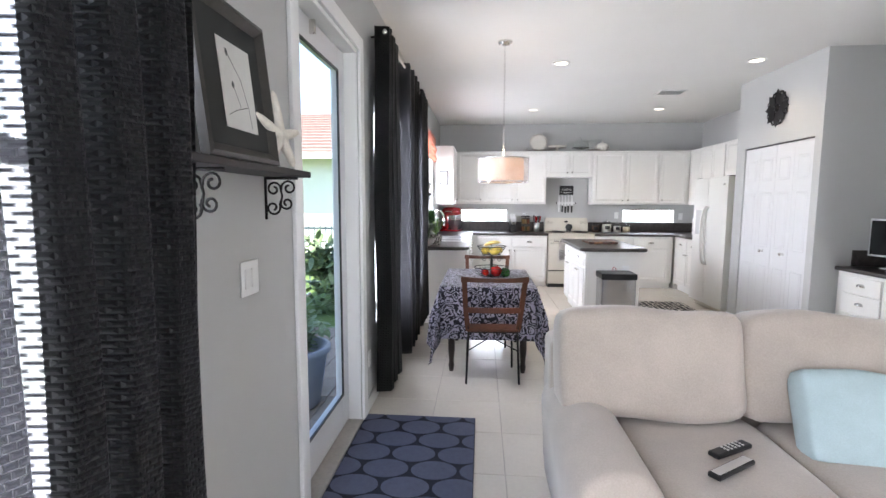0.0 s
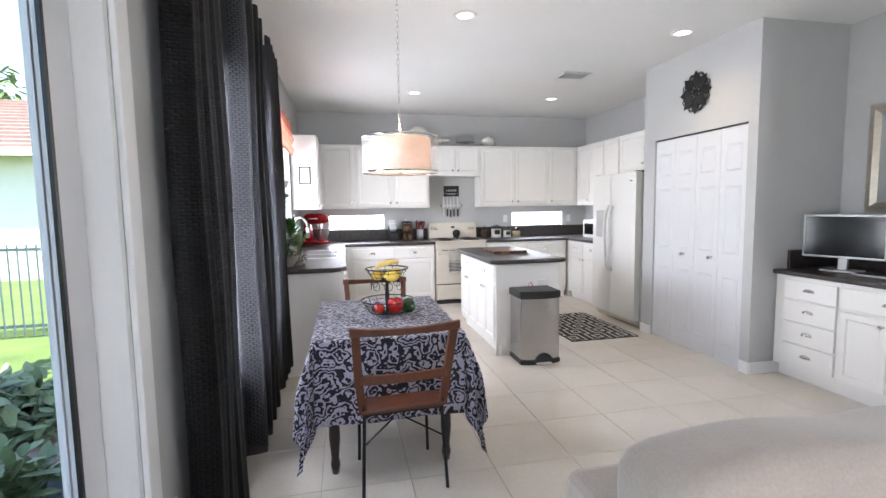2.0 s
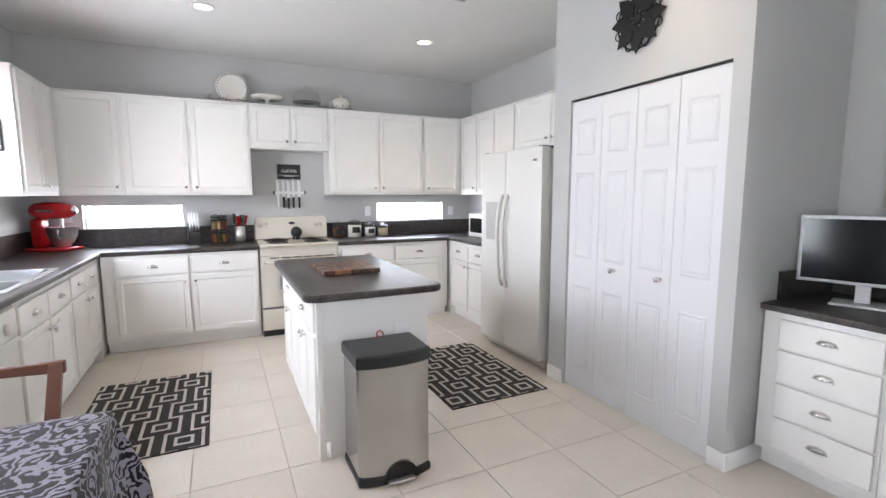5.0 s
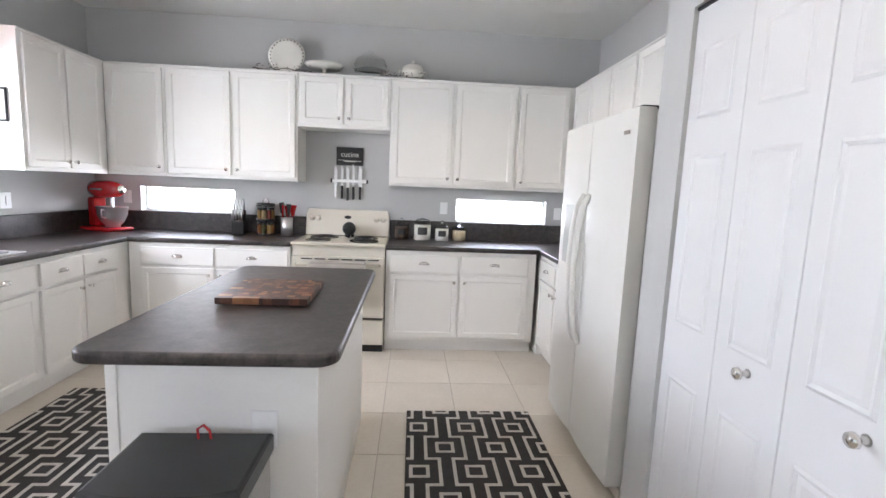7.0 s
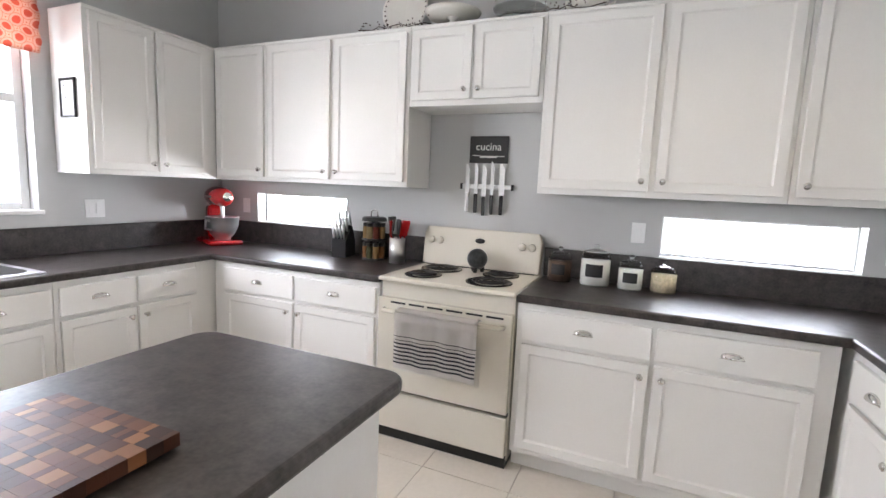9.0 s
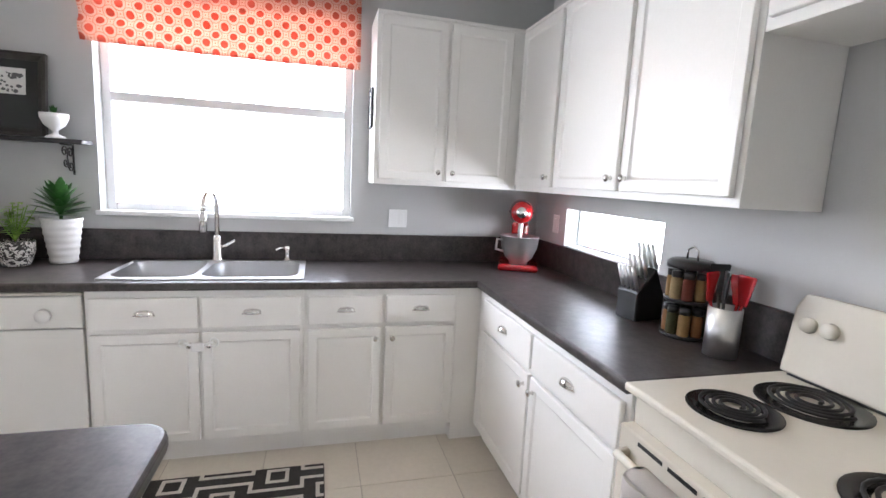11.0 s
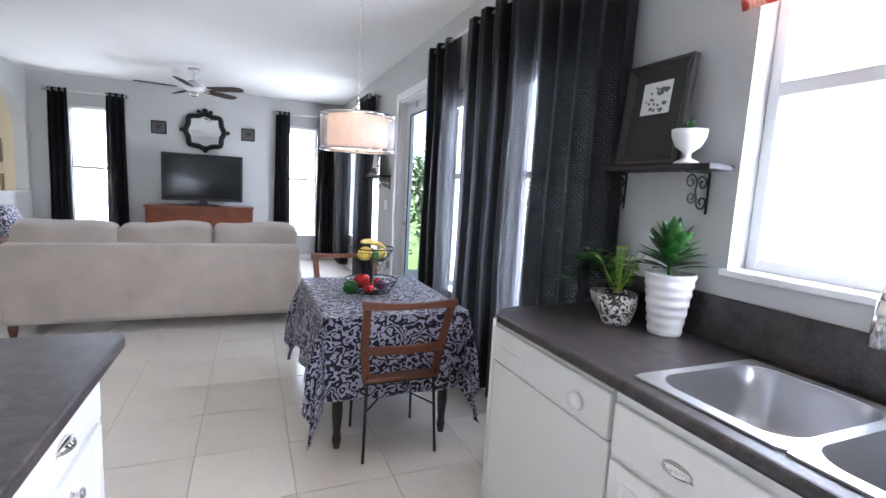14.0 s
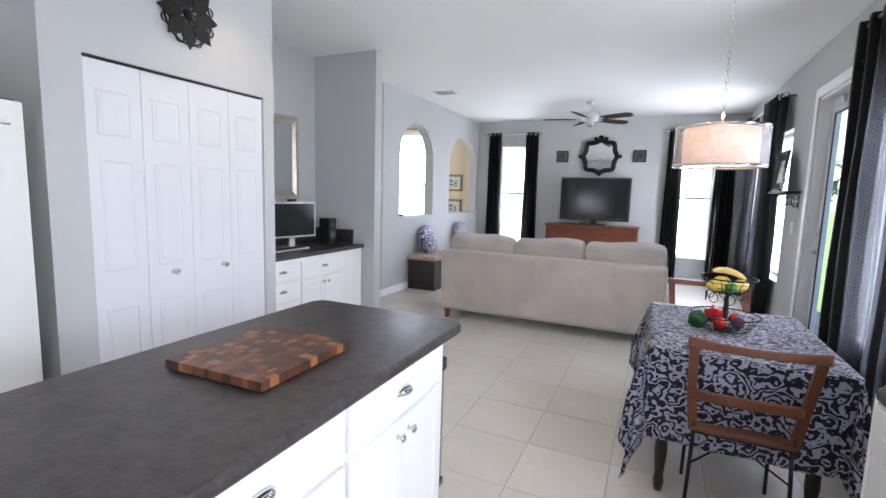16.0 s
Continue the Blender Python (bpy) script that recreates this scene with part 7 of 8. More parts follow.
def knife_rack():
    k = thing("knife_rack", "magnetic steel bar with five kitchen knives on the wall", "knife rack", pose(2.315, BACK - 0.002, 1.45) @ Matrix.Diagonal((0.93, 1, 1.04, 1)))
    part("bar", boxes((-0.185, -0.018, -0.014, 0.185, -0.001, 0.014), bevel=0.004), STEEL, k)
    for x in (-0.188, 0.172):
        part("end_cap", boxes((x, -0.021, -0.018, x + 0.016, -0.0005, 0.018), bevel=0.003), BLACK, k)
    for i, (x, w, up, dn) in enumerate(((-0.135, 0.03, 0.135, 0.04), (-0.072, 0.024, 0.14, 0.045), (-0.015, 0.03, 0.13, 0.06), (0.042, 0.022, 0.15, 0.05), (0.11, 0.036, 0.14, 0.05))):
        bl = part("knife", prism([(x - w / 2, -dn), (x + w / 2, -dn), (x + w / 2, up * 0.75), (x - w / 2 * 0.2, up), (x - w / 2, up)], 0.003), STEEL, k, "steel kitchen knife", False, pose(0, -0.0215, 0))
        hb = bmesh.new()
        box(hb, x - 0.012, -0.006, -dn - 0.115, x + 0.012, 0.010, -dn + 0.002, bevel=0.004, seg=2)
        part("handle", hb, STEEL if i == 0 else BLACK, bl, "black handle" if i else "steel handle")
    s = thing("kitchen_sign", "small black sign with white writing above the cooker", "sign", pose(2.317, BACK - 0.003, 1.597) @ Matrix.Diagonal((0.925, 1, 0.935, 1)))
    part("board", boxes((-0.135, -0.012, 0.0, 0.135, -0.001, 0.178), bevel=0.002), BLACK, s)
    cu = bpy.data.curves.new("sign_text", "FONT")
    cu.body, cu.size, cu.align_x, cu.extrude = "cucina", 0.072, "CENTER", 0.0008
    tmp = bpy.data.objects.new("sign_text", cu)
    scene.collection.objects.link(tmp)
    me = bpy.data.meshes.new_from_object(tmp.evaluated_get(bpy.context.evaluated_depsgraph_get()))
    bpy.data.objects.remove(tmp)
    me.materials.append(PAPER)
    tagged(shared("writing", me, s, pose(0, -0.0135, 0.085, 90, 0, 0)), "white lettering")
    part("underline", boxes((-0.115, -0.0135, 0.048, -0.06, -0.0122, 0.053), (-0.06, -0.0135, 0.036, 0.06, -0.0122, 0.048), (0.06, -0.0135, 0.043, 0.115, -0.0122, 0.048)), PAPER, s, "white rolling pin motif")


knife_rack()


def tea_towel():
    """A white towel with dark stripes over the oven handle."""
    t = thing("tea_towel", "white tea towel with dark stripes over the oven handle", "tea towel", pose(1.995, FY - 0.03, 0))
    cloth, dark = material("white_towel", (0.68, 0.64, 0.60), 0.95, vary=0.06, scale=10, bump=0.5, grain=200), material("dark_towel_stripe", (0.04, 0.04, 0.05), 0.95)
    X0, X1, zt, zb = 0.10, 0.56, 0.777, 0.475

    def strip(za, zb_, name, mt, lab, off=0.0):
        bm = bmesh.new()
        n, r = 24, 6
        rows = [[bm.verts.new((X0 + (X1 - X0) * i / n, -0.118 - off - 0.006 * math.sin(i * 0.9) - 0.004 * math.sin(i * 0.4 + z * 9), z)) for i in range(n + 1)] for z in [za + (zb_ - za) * j / r for j in range(r + 1)]]
        for p, q in zip(rows, rows[1:]):
            for i in range(n):
                bm.faces.new((p[i], p[i + 1], q[i + 1], q[i])).smooth = True
        bmesh.ops.solidify(bm, geom=bm.faces[:], thickness=0.002)
        part(name, bm, mt, t, lab)

    strip(zt, zb, "front_fall", cloth, "")
    for k in range(8):
        z = zb + 0.03 + 0.021 * k
        strip(z + (0.009 if k < 6 else 0.004), z, "stripe", dark, "dark woven stripe", 0.0023)
    top = bmesh.new()
    n = 24
    rows = [[top.verts.new((X0 + (X1 - X0) * i / n, -0.057 - 0.036 * math.cos(math.pi + math.pi * j / 6) * -1 - 0.025, 0.777 + 0.018 * math.sin(math.pi * j / 6))) for i in range(n + 1)] for j in range(7)]
    for p, q in zip(rows, rows[1:]):
        for i in range(n):
            top.faces.new((p[i], p[i + 1], q[i + 1], q[i])).smooth = True
    bmesh.ops.solidify(top, geom=top.faces[:], thickness=0.002)
    part("top_fold", top, cloth, t)


tea_towel()
CHINA = material("white_china", (0.74, 0.72, 0.66), 0.2, vary=0.04)
TWIG = material("dark_twig", (0.05, 0.025, 0.018), 0.8)


def over_cabinet_china():
    z = UT + 0.001
    p = thing("display_plate", "white pierced-rim plate standing on the wall cabinets", "plate", pose(1.775, 10.74, z + 0.16, 80, 0, 0))
    part("plate", lathe([(0, 0.0), (0.10, 0.0), (0.12, 0.012), (0.158, 0.022), (0.158, 0.026), (0.118, 0.017), (0, 0.006)], 40), CHINA, p, "", True)
    bm = bmesh.new()
    for k in range(28):
        a = 2 * math.pi * k / 28
        lathe([(0, 0), (0.007, 0), (0.006, 0.003), (0, 0.003)], 8, bm, (0.143 * math.cos(a), 0.143 * math.sin(a), 0.0205))
    part("rim_holes", bm, TWIG, p, "dark pierced rim")
    s = thing("cake_stand", "white footed cake stand on the wall cabinets", "cake stand", pose(2.105, 10.70, z))
    part("foot", lathe([(0, 0), (0.07, 0), (0.065, 0.008), (0.02, 0.03), (0.018, 0.06), (0.05, 0.078), (0, 0.078)], 28), CHINA, s, "", True)
    part("dish", lathe([(0, 0.078), (0.14, 0.08), (0.165, 0.10), (0.168, 0.10), (0.145, 0.074), (0, 0.07)], 36), CHINA, s, "", True)
    d = thing("cake_dome", "glass domed cake stand on the wall cabinets", "cake stand", pose(2.51, 10.70, z))
    part("base", lathe([(0, 0), (0.08, 0), (0.03, 0.02), (0.03, 0.05), (0.14, 0.062), (0.15, 0.075), (0, 0.07)], 32), JAR, d, "clear glass foot", True)
    dm = part("dome", lathe([(0.14, 0.076), (0.14, 0.12), (0.12, 0.17), (0.07, 0.20), (0.012, 0.21), (0.012, 0.225), (0.022, 0.238), (0, 0.25)], 32), JAR, d, "clear glass dome", True)
    t = thing("lidded_tureen", "white lidded china tureen on the wall cabinets", "tureen", pose(2.885, 10.70, z))
    part("pot", lathe([(0, 0), (0.06, 0), (0.085, 0.03), (0.10, 0.075), (0.10, 0.10), (0, 0.10)], 32), CHINA, t, "", True)
    part("lid", lathe([(0.104, 0.10), (0.09, 0.125), (0.04, 0.15), (0.012, 0.155), (0.018, 0.17), (0.012, 0.182), (0, 0.184)], 32), CHINA, t, "", True)
    for sx in (-1, 1):
        part("handle", tube([(sx * 0.098, 0, 0.09), (sx * 0.125, 0, 0.09), (sx * 0.12, 0, 0.06), (sx * 0.09, 0, 0.05)], 0.007), CHINA, t, "", True)
    rng = random.Random(9)
    for a, b in ((1.52, 2.02), (2.60, 2.98)):
        g = thing("berry_garland", "dark twig garland with berries along the cabinet tops", "garland", pose(0, 0, z))
        pts = [(a + (b - a) * k / 10, 10.59 + 0.01 * math.sin(k), 0.012 + 0.02 * rng.random()) for k in range(11)]
        part("vine", tube(pts, 0.0025, 5), TWIG, g, "", True)
        bm = bmesh.new()
        for k in range(46):
            x = a + (b - a) * rng.random()
            lathe([(0, 0), (0.005, 0.005), (0, 0.010)], 6, bm, (x, 10.585 + 0.03 * (rng.random() - 0.5), 0.005 + 0.05 * rng.random() ** 1.5))
        part("berries", bm, TWIG, g, "small dark berries")


over_cabinet_china()
# small clipboard picture on the wall cabinet's end
picture(pose(0.10, 9.697, 1.74), 0.14, 0.22, 0.012, (0.014, 0.014, 0.126, 0.205), "small black-framed line drawing on the cabinet end", "branch", 0.012, BLACK)
w_ = thing("wall_toaster", "white microwave on the worktop beside the fridge", "microwave", pose(4.32, 10.05, WZ, 0, 0, -90))
part("case", boxes((-0.24, -0.02, 0.0, 0.24, 0.30, 0.27), bevel=0.008), FRIDGEWHITE, w_)
part("door_window", boxes((-0.20, -0.024, 0.05, 0.09, -0.0205, 0.22), bevel=0.001), SCREEN, w_, "dark door window")
w_.name = "microwave"

# ---- plants on the worktop ----
LEAF = material("glossy_green_leaf", (0.030, 0.105, 0.022), 0.3, vary=0.4, scale=20)
LEAFPALE = material("fresh_green_leaf", (0.20, 0.36, 0.05), 0.4, vary=0.3, scale=20)
SOIL = material("potting_soil", (0.02, 0.014, 0.01), 0.95, vary=0.4, scale=40, bump=0.8)


def leaf(bm, base, tip, width, droop=0.0, bend=Vector((0, 0, 1))):
    base, tip = Vector(base), Vector(tip)
    d = tip - base
    side = d.cross(bend).normalized() if d.cross(bend).length > 1e-5 else Vector((1, 0, 0))
    up = side.cross(d).normalized()
    l_, r_, c_ = [], [], []
    for t in (0, 0.25, 0.5, 0.75, 1):
        w = width * math.sin(math.pi * min(0.98, 0.06 + t * 0.94)) ** 0.8
        c = base + d * t + Vector((0, 0, -droop * t * t))
        c_.append(bm.verts.new(c - up * w * 0.25))
        l_.append(bm.verts.new(c + side * w))
        r_.append(bm.verts.new(c - side * w))
    for k in range(4):
        bm.faces.new((l_[k], c_[k], c_[k + 1], l_[k + 1])).smooth = True
        bm.faces.new((c_[k], r_[k], r_[k + 1], c_[k + 1])).smooth = True


def potted(name, m, pot_prof, pot_mat, label, grow, leaf_mat, soil_z, soil_r, ribs=0):
    p = thing(name, label, "potted plant", m)
    bm = lathe(pot_prof, 32)
    if ribs:
        for v in bm.verts:
            a = math.atan2(v.co.y, v.co.x)
            k = 1 + 0.02 * math.sin(v.co.z * ribs + a * 0)
            v.co.x, v.co.y = v.co.x * k, v.co.y * k
    part("pot", bm, pot_mat, p, "", True)
    part("soil", lathe([(0, soil_z + 0.004), (soil_r, soil_z)], 20), SOIL, p)
    bm = bmesh.new()
    grow(bm)
    part("foliage", bm, leaf_mat, p, "green leaves")
    return p


def tall_leaves(bm):
    rng = random.Random(2)
    tube([(0, 0, 0.18), (0.006, 0, 0.25), (0.01, 0, 0.30)], 0.008, 6, bm)
    for k in range(54):
        t = k / 54
        a = 2.4 * k + rng.uniform(-0.3, 0.3)
        e = 0.25 + 1.05 * t + rng.uniform(-0.12, 0.12)
        L = 0.15 - 0.05 * t + rng.uniform(-0.02, 0.02)
        b = Vector((0.01 + 0.004 * math.cos(a), 0.004 * math.sin(a), 0.245 + 0.10 * t))
        leaf(bm, b, b + Vector((math.cos(a) * math.cos(e) * L, math.sin(a) * math.cos(e) * L, math.sin(e) * L)), 0.019 + 0.006 * rng.random(), 0.03 * (1 - t))


def bushy_leaves(bm):
    rng = random.Random(3)
    for s in range(16):
        a, e = rng.random() * 6.283, 0.85 + 0.65 * rng.random()
        L = 0.10 + 0.10 * rng.random()
        tip = Vector((math.cos(a) * math.cos(e) * L, math.sin(a) * math.cos(e) * L, 0.13 + math.sin(e) * L))
        tube([(0, 0, 0.12), tip], 0.0022, 5, bm)
        for k in range(8):
            c = Vector((0, 0, 0.12)).lerp(tip, 0.3 + 0.7 * k / 7)
            b = rng.random() * 6.283
            leaf(bm, c, c + Vector((math.cos(b) * 0.035, math.sin(b) * 0.035, 0.02 * rng.random())), 0.013, 0.012)


def trailing_leaves(bm):
    rng = random.Random(5)
    for s in range(6):
        a = -1.75 + 0.22 * s
        n = 6 if s < 3 else 4
        pts = [(0, 0, 0.09)] + [(math.cos(a) * 0.045 * k, math.sin(a) * 0.055 * k, 0.12 + 0.07 * math.sin(k * 0.75) + 0.014 * s) for k in range(1, n)]
        tube(pts, 0.0022, 5, bm)
        for p in pts[1:]:
            for k in range(7):
                b = rng.random() * 6.283
                o = Vector((rng.uniform(-0.02, 0.02), rng.uniform(-0.03, 0.03), rng.uniform(-0.012, 0.02)))
                leaf(bm, Vector(p) + o, Vector(p) + o + Vector((math.cos(b) * 0.042, math.sin(b) * 0.042, 0.012)), 0.016, 0.012)


WCER = material("white_ribbed_ceramic", (0.72, 0.71, 0.69), 0.35, vary=0.03)
potted("potted_plant", pose(0.125, 8.112, WZ), [(0, 0), (0.058, 0)] + [(0.060 + 0.030 * k / 27 + 0.0022 * math.sin(k * 1.5), 0.006 + 0.229 * k / 27) for k in range(28)] + [(0.084, 0.236), (0.078, 0.20), (0, 0.19)], WCER, "glossy leafed plant in a tall white ribbed pot", tall_leaves, LEAF, 0.21, 0.08)


def scroll_pot():
    m = material("black_scroll_glaze", (0.6, 0.58, 0.54), 0.35)
    nt = m.node_tree
    b = nt.nodes["Principled BSDF"]
    co, n, r = nt.nodes.new("ShaderNodeTexCoord"), nt.nodes.new("ShaderNodeTexNoise"), nt.nodes.new("ShaderNodeValToRGB")
    n.inputs["Scale"].default_value, n.inputs["Detail"].default_value, n.inputs["Distortion"].default_value = 28, 1, 3
    r.color_ramp.elements[0].position, r.color_ramp.elements[1].position = 0.49, 0.52
    r.color_ramp.elements[0].color, r.color_ramp.elements[1].color = (0.03, 0.025, 0.022, 1), (0.62, 0.60, 0.55, 1)
    nt.links.new(co.outputs["Object"], n.inputs["Vector"])
    nt.links.new(n.outputs[0], r.inputs[0])
    nt.links.new(r.outputs[0], b.inputs["Base Color"])
    return m


potted("potted_plant", pose(0.215, 7.95, WZ), [(0, 0), (0.052, 0), (0.056, 0.006), (0.076, 0.07), (0.078, 0.125), (0.072, 0.125), (0.068, 0.08), (0, 0.07)], scroll_pot(), "bushy herb in a black and white scroll-patterned pot", bushy_leaves, LEAFPALE, 0.11, 0.07)
potted("potted_plant", pose(0.13, 7.83, WZ), [(0, 0), (0.045, 0), (0.05, 0.005), (0.085, 0.06), (0.095, 0.10), (0.088, 0.10), (0.075, 0.06), (0, 0.05)], material("grey_stoneware", (0.32, 0.29, 0.27), 0.5, vary=0.2), "trailing vine in a low stoneware bowl", trailing_leaves, LEAF, 0.085, 0.08)


def succulent(bm):
    for k in range(9):
        a, e = 2.4 * k, 0.5 + 0.1 * k
        leaf(bm, (0, 0, 0.12), (0.04 * math.cos(a) * math.cos(e), 0.04 * math.sin(a) * math.cos(e), 0.12 + 0.05 * math.sin(e)), 0.007, 0)


potted("goblet_planter", pose(0.085, 8.09, 1.573), [(0, 0), (0.045, 0), (0.042, 0.008), (0.014, 0.022), (0.014, 0.04), (0.045, 0.065), (0.06, 0.10), (0.062, 0.125), (0.056, 0.125), (0.05, 0.10), (0, 0.09)], WCER, "small succulent in a white footed goblet on the shelf", succulent, LEAF, 0.11, 0.052)

# ---- outdoors ----
GRASS = material("sunlit_lawn", (0.11, 0.17, 0.04), 0.95, vary=0.25, scale=1.5, bump=0.6, grain=60, second=(0.07, 0.12, 0.03))
tagged(link("ground", boxes((-120, -120, -0.42, 120, 120, -0.22)), GRASS), "lawn reaching to the neighbours", "ground", "", "structure")
PAVER = material("tan_pavers", (0.30, 0.24, 0.20), 0.9, vary=0.25, scale=4, bump=0.4)
pat = tagged(link("patio", boxes((-2.6, 1.2, -0.3, -0.161, 7.6, -0.095)), material("paver_joints", (0.16, 0.14, 0.12), 0.95)), "tan paved patio outside the glass door", "patio", "", "structure")
pm = bpy.data.meshes.new("paver")
b_ = bmesh.new()
box(b_, 0.004, 0.004, -0.094, 0.236, 0.396, -0.078, bevel=0.004, seg=1)
b_.to_mesh(pm)
b_.free()
pm.materials.append(PAVER)
for i in range(10):
    for j in range(16):
        shared("paver", pm, pat, pose(-2.58 + 0.24 * i, 1.22 + 0.4 * j - (0.2 if i % 2 else 0) + 0.2 * (i % 2), 0))


def fence():
    m = material("dark_green_fence_paint", (0.10, 0.14, 0.15), 0.5, 0.3, vary=0.1)
    f = thing("garden_fence", "dark metal picket fence at the lawn's edge", "fence", pose(0, 0, -0.22))
    rail = boxes((-9, 10.69, 1.16, -0.6, 10.72, 1.20), (-9, 10.69, 0.14, -0.6, 10.72, 0.18))
    part("rail", rail, m, f)
    me = bpy.data.meshes.new("picket")
    b = bmesh.new()
    box(b, -0.008, 10.672, 0.03, 0.008, 10.688, 1.25)
    b.to_mesh(me)
    b.free()
    me.materials.append(m)
    for k in range(76):
        shared("picket", me, f, pose(-8.95 + 0.11 * k, 0, 0))
    for k in range(5):
        part("post", boxes((-8.97 + 2.05 * k, 10.655, 0, -8.91 + 2.05 * k, 10.735, 1.32), bevel=0.005), m, f)


fence()


def neighbour_house():
    h = thing("neighbour_house", "white rendered neighbouring house with a clay tile roof", "house", pose(-9, 17, -0.22))
    part("wall", boxes((-7, 0, 0, 9.5, 9, 3.3)), material("white_render", (0.72, 0.71, 0.68), 0.9, vary=0.03, bump=0.3), h)
    tile = material("clay_roof_tile", (0.25, 0.17, 0.15), 0.85, vary=0.2, scale=6)
    bm = bmesh.new()
    a = [(-7.6, -0.6, 3.2), (10.1, -0.6, 3.2), (10.1, 9.6, 3.2), (-7.6, 9.6, 3.2)]
    r = [(-2.5, 4.5, 5.3), (5.0, 4.5, 5.3)]
    vs = [bm.verts.new(p) for p in a]
    us = [bm.verts.new(p) for p in r]
    bm.faces.new((vs[0], vs[1], us[1], us[0]))
    bm.faces.new((vs[1], vs[2], us[1]))
    bm.faces.new((vs[2], vs[3], us[0], us[1]))
    bm.faces.new((vs[3], vs[0], us[0]))
    bm.faces.new(vs[::-1])
    roof = part("roof", bm, tile, h)
    rows = bmesh.new()
    for k in range(14):
        t = k / 14
        y, z = -0.6 + 5.1 * t, 3.2 + 2.1 * t
        x0, x1 = -7.6 + 5.1 * t, 10.1 - 5.1 * t
        box(rows, x0, y - 0.03, z - 0.02, x1, y + 0.06, z + 0.06)
    part("tile_course", rows, tile, roof)
    part("fascia", boxes((-7.65, -0.66, 3.0, 10.15, -0.60, 3.19)), WHITE, h)


neighbour_house()


def clump(name, x, y, z, rx, rz, n, seed, size, mat_, label, category, trunk=0.0):
    rng = random.Random(seed)
    t = thing(name, label, category, pose(x, y, z))
    if trunk:
        bm = tube([(0, 0, 0), (0.05, 0.02, trunk * 0.5), (0, 0, trunk), (0.05, 0, trunk + rz * 0.6)], [0.16, 0.12, 0.09, 0.03], 8)
        for k in range(6):
            a = k * 1.05
            tube([(0, 0, trunk * (0.7 + 0.05 * k)), (rx * 0.35 * math.cos(a), rx * 0.35 * math.sin(a), trunk + 0.25 * rz), (rx * 0.7 * math.cos(a), rx * 0.7 * math.sin(a), trunk + 0.5 * rz)], [0.05, 0.035, 0.012], 6, bm)
        part("trunk", bm, material("bark", (0.10, 0.075, 0.055), 0.95, vary=0.3, bump=0.8), t)
    bm = bmesh.new()
    lobes = [(rng.uniform(-0.6, 0.6) * rx, rng.uniform(-0.6, 0.6) * rx, trunk + rz * rng.uniform(0.25, 0.9), rng.uniform(0.3, 0.6)) for _ in range(9)]
    for k in range(n):
        cx, cy, cz, s = rng.choice(lobes)
        d = Vector((rng.gauss(0, 1), rng.gauss(0, 1), rng.gauss(0, 1))).normalized() * (rng.random() ** 0.4)
        c = Vector((cx + d.x * rx * s, cy + d.y * rx * s, max(0.03, cz + d.z * rz * s * 0.7)))
        e = Vector((rng.gauss(0, 1), rng.gauss(0, 1), rng.gauss(0, 0.6))).normalized() * size * rng.uniform(0.6, 1.3)
        leaf(bm, c, c + e, size * 0.22, size * 0.15)
    part("crown" if trunk else "foliage", bm, mat_, t)


HEDGE = material("shrub_leaf", (0.15, 0.205, 0.10), 0.5, vary=0.35, scale=3)
clump("shrub", -1.25, 5.75, -0.09, 0.55, 0.45, 700, 1, 0.14, HEDGE, "leafy green shrub beside the patio", "shrub")
clump("shrub", -1.9, 7.1, -0.2, 0.8, 0.5, 800, 2, 0.16, HEDGE, "leafy green shrub beside the patio", "shrub")
clump("shrub", -1.6, 9.4, -0.2, 0.7, 1.0, 700, 3, 0.2, HEDGE, "broad-leaved garden shrub near the fence", "shrub")
clump("shrub", -2.6, 2.6, -0.2, 0.8, 1.7, 1000, 4, 0.16, HEDGE, "tall green shrub seen through the patio door", "shrub")
clump("shrub", -3.2, 0.4, -0.2, 0.9, 1.9, 900, 5, 0.18, HEDGE, "tall green shrub seen through the patio door", "shrub")
clump("shrub", -1.9, -0.4, -0.2, 1.0, 2.4, 1100, 14, 0.2, HEDGE, "tall leafy shrub beside the house", "shrub")
clump("shrub", -4.4, -3.2, -0.2, 1.6, 3.0, 1200, 15, 0.26, HEDGE, "tall leafy shrub at the edge of the lawn", "shrub")
clump("tree", -12.5, 36, -0.2, 2.6, 4.6, 1500, 6, 0.6, HEDGE, "tall tree behind the neighbouring house", "tree", 3.2)
clump("tree", -18.0, 33, -0.2, 3.2, 6.0, 1500, 7, 0.6, HEDGE, "tall tree behind the neighbouring house", "tree", 3.0)
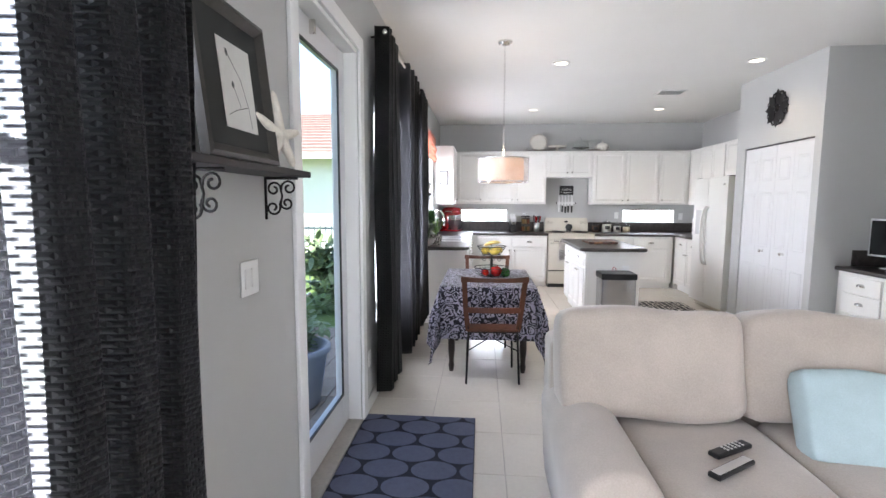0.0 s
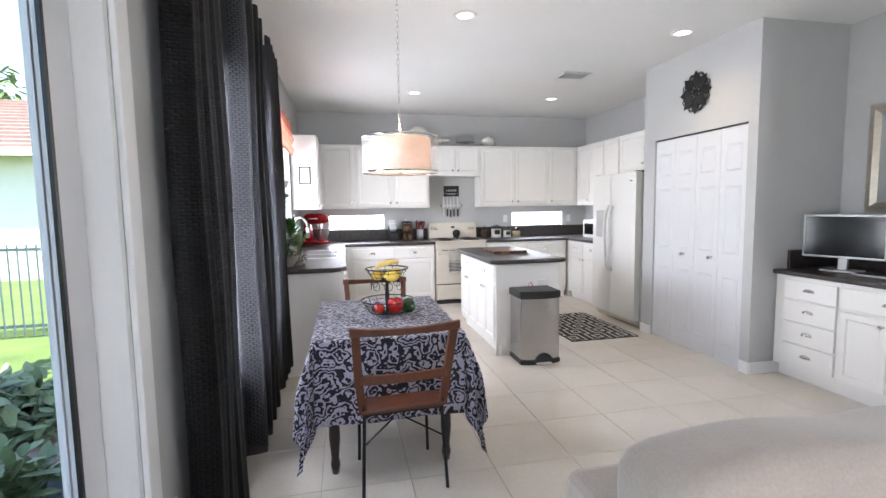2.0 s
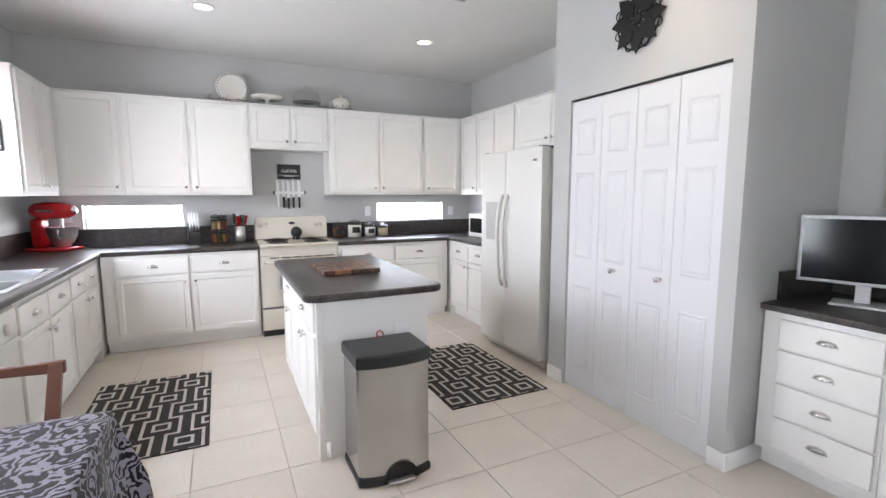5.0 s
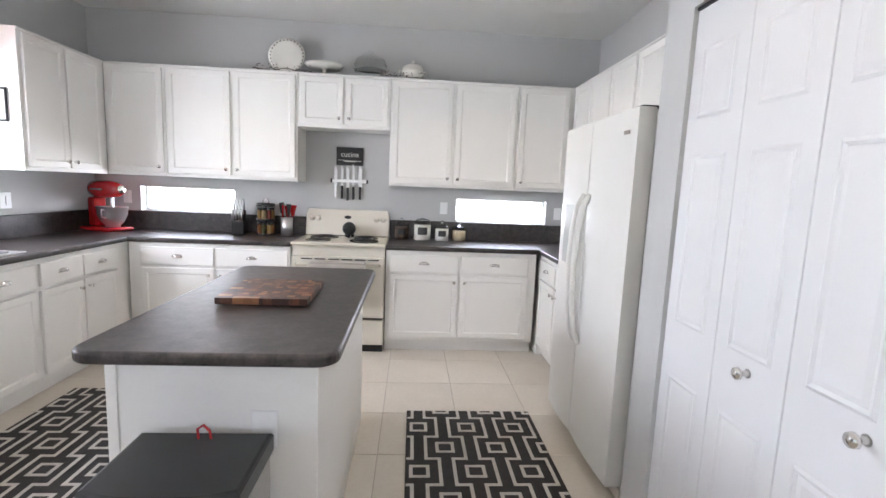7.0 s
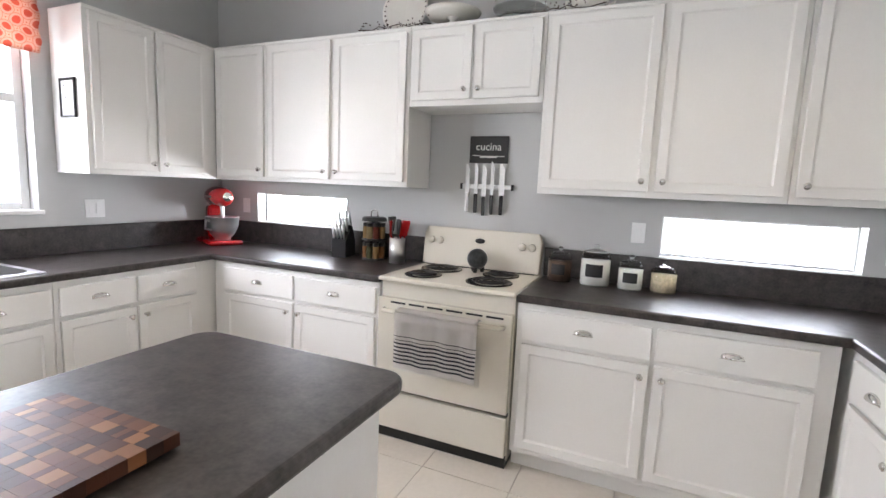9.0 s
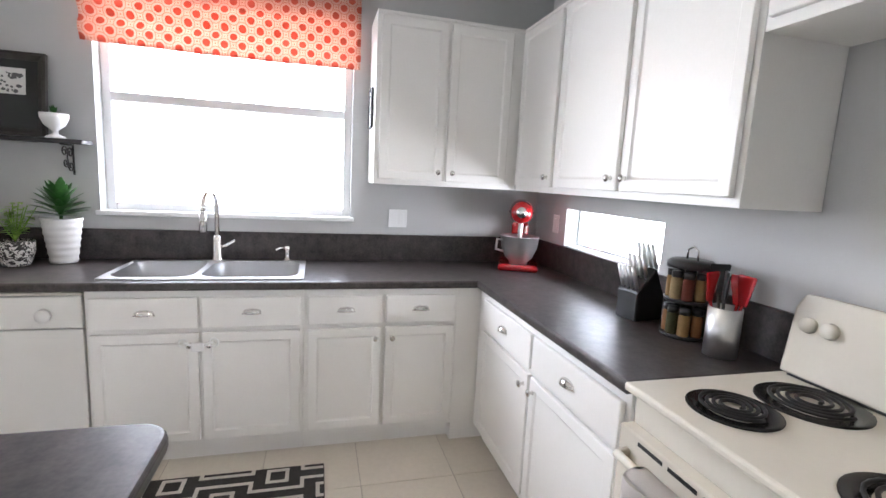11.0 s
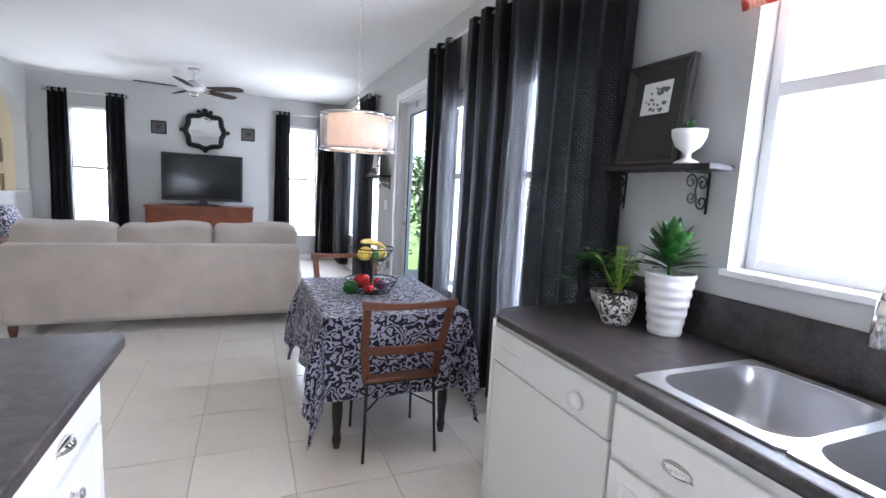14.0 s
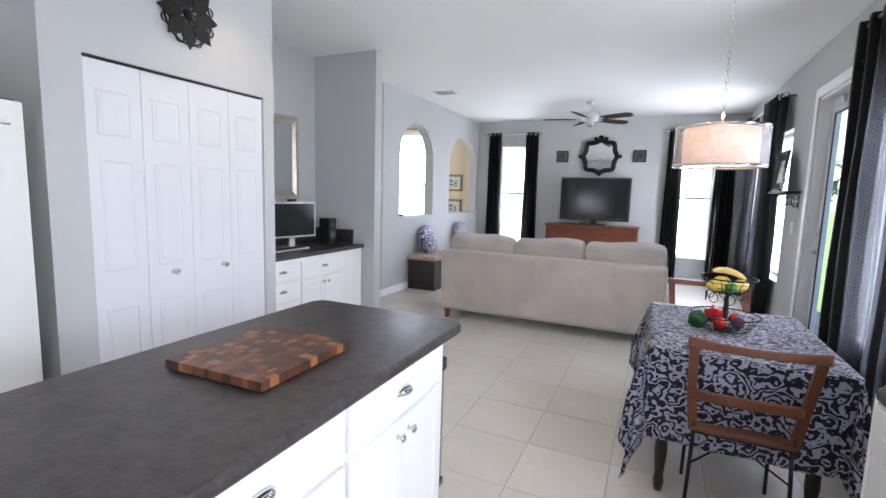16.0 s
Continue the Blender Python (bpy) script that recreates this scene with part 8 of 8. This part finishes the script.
clump("tree", -9.0, 6.5, -0.2, 2.0, 3.5, 1300, 8, 0.4, HEDGE, "garden tree across the lawn", "tree", 2.0)
gp = thing("garden_pot", "large grey-blue garden pot on the patio", "garden pot", pose(-0.62, 5.45, -0.077))
part("pot", lathe([(0, 0), (0.17, 0), (0.19, 0.02), (0.25, 0.40), (0.275, 0.42), (0.275, 0.46), (0.24, 0.46), (0.22, 0.40), (0, 0.38)], 32), material("grey_blue_planter", (0.30, 0.31, 0.36), 0.6, vary=0.1), gp, "", True)
clump("patio_plant", -0.62, 5.45, 0.32, 0.27, 0.22, 300, 11, 0.10, HEDGE, "leafy plant growing in the garden pot", "plant")

# ---- floor tiles, each its own piece ----
TP = 0.462
tm = bpy.data.meshes.new("tile")
b_ = bmesh.new()
box(b_, 0.002, 0.002, -0.012, TP - 0.002, TP - 0.002, 0.0, bevel=0.0012, seg=1)
b_.to_mesh(tm)
b_.free()


def tile_variation():
    """Each tile a slightly different cream, by its own random number."""
    nt = TILE.node_tree
    b = nt.nodes["Principled BSDF"]
    info, hsv, mp = nt.nodes.new("ShaderNodeObjectInfo"), nt.nodes.new("ShaderNodeHueSaturation"), nt.nodes.new("ShaderNodeMapRange")
    mp.inputs[3].default_value, mp.inputs[4].default_value = 0.965, 1.03
    src = b.inputs["Base Color"].links[0].from_socket
    nt.links.new(info.outputs["Random"], mp.inputs[0])
    nt.links.new(mp.outputs[0], hsv.inputs["Value"])
    nt.links.new(src, hsv.inputs["Color"])
    nt.links.new(hsv.outputs[0], b.inputs["Base Color"])


tile_variation()
tm.materials.append(TILE)
X_T, Y_T = 0.464 - TP, 5.922 - 12 * TP
for i in range(10):
    for j in range(23):
        shared("tile", tm, floor, pose(X_T + TP * i, Y_T + TP * j, 0))
rest = bmesh.new()
for i in range(10, 16):
    for j in range(11):
        x, y = X_T + TP * i, Y_T + TP * j
        box(rest, x + 0.002, y + 0.002, -0.012, min(x + TP - 0.002, 7.6), y + TP - 0.002, 0.0)
r_ = part("tile_rest", rest, TILE, floor)
r_["kind"] = "stuff"
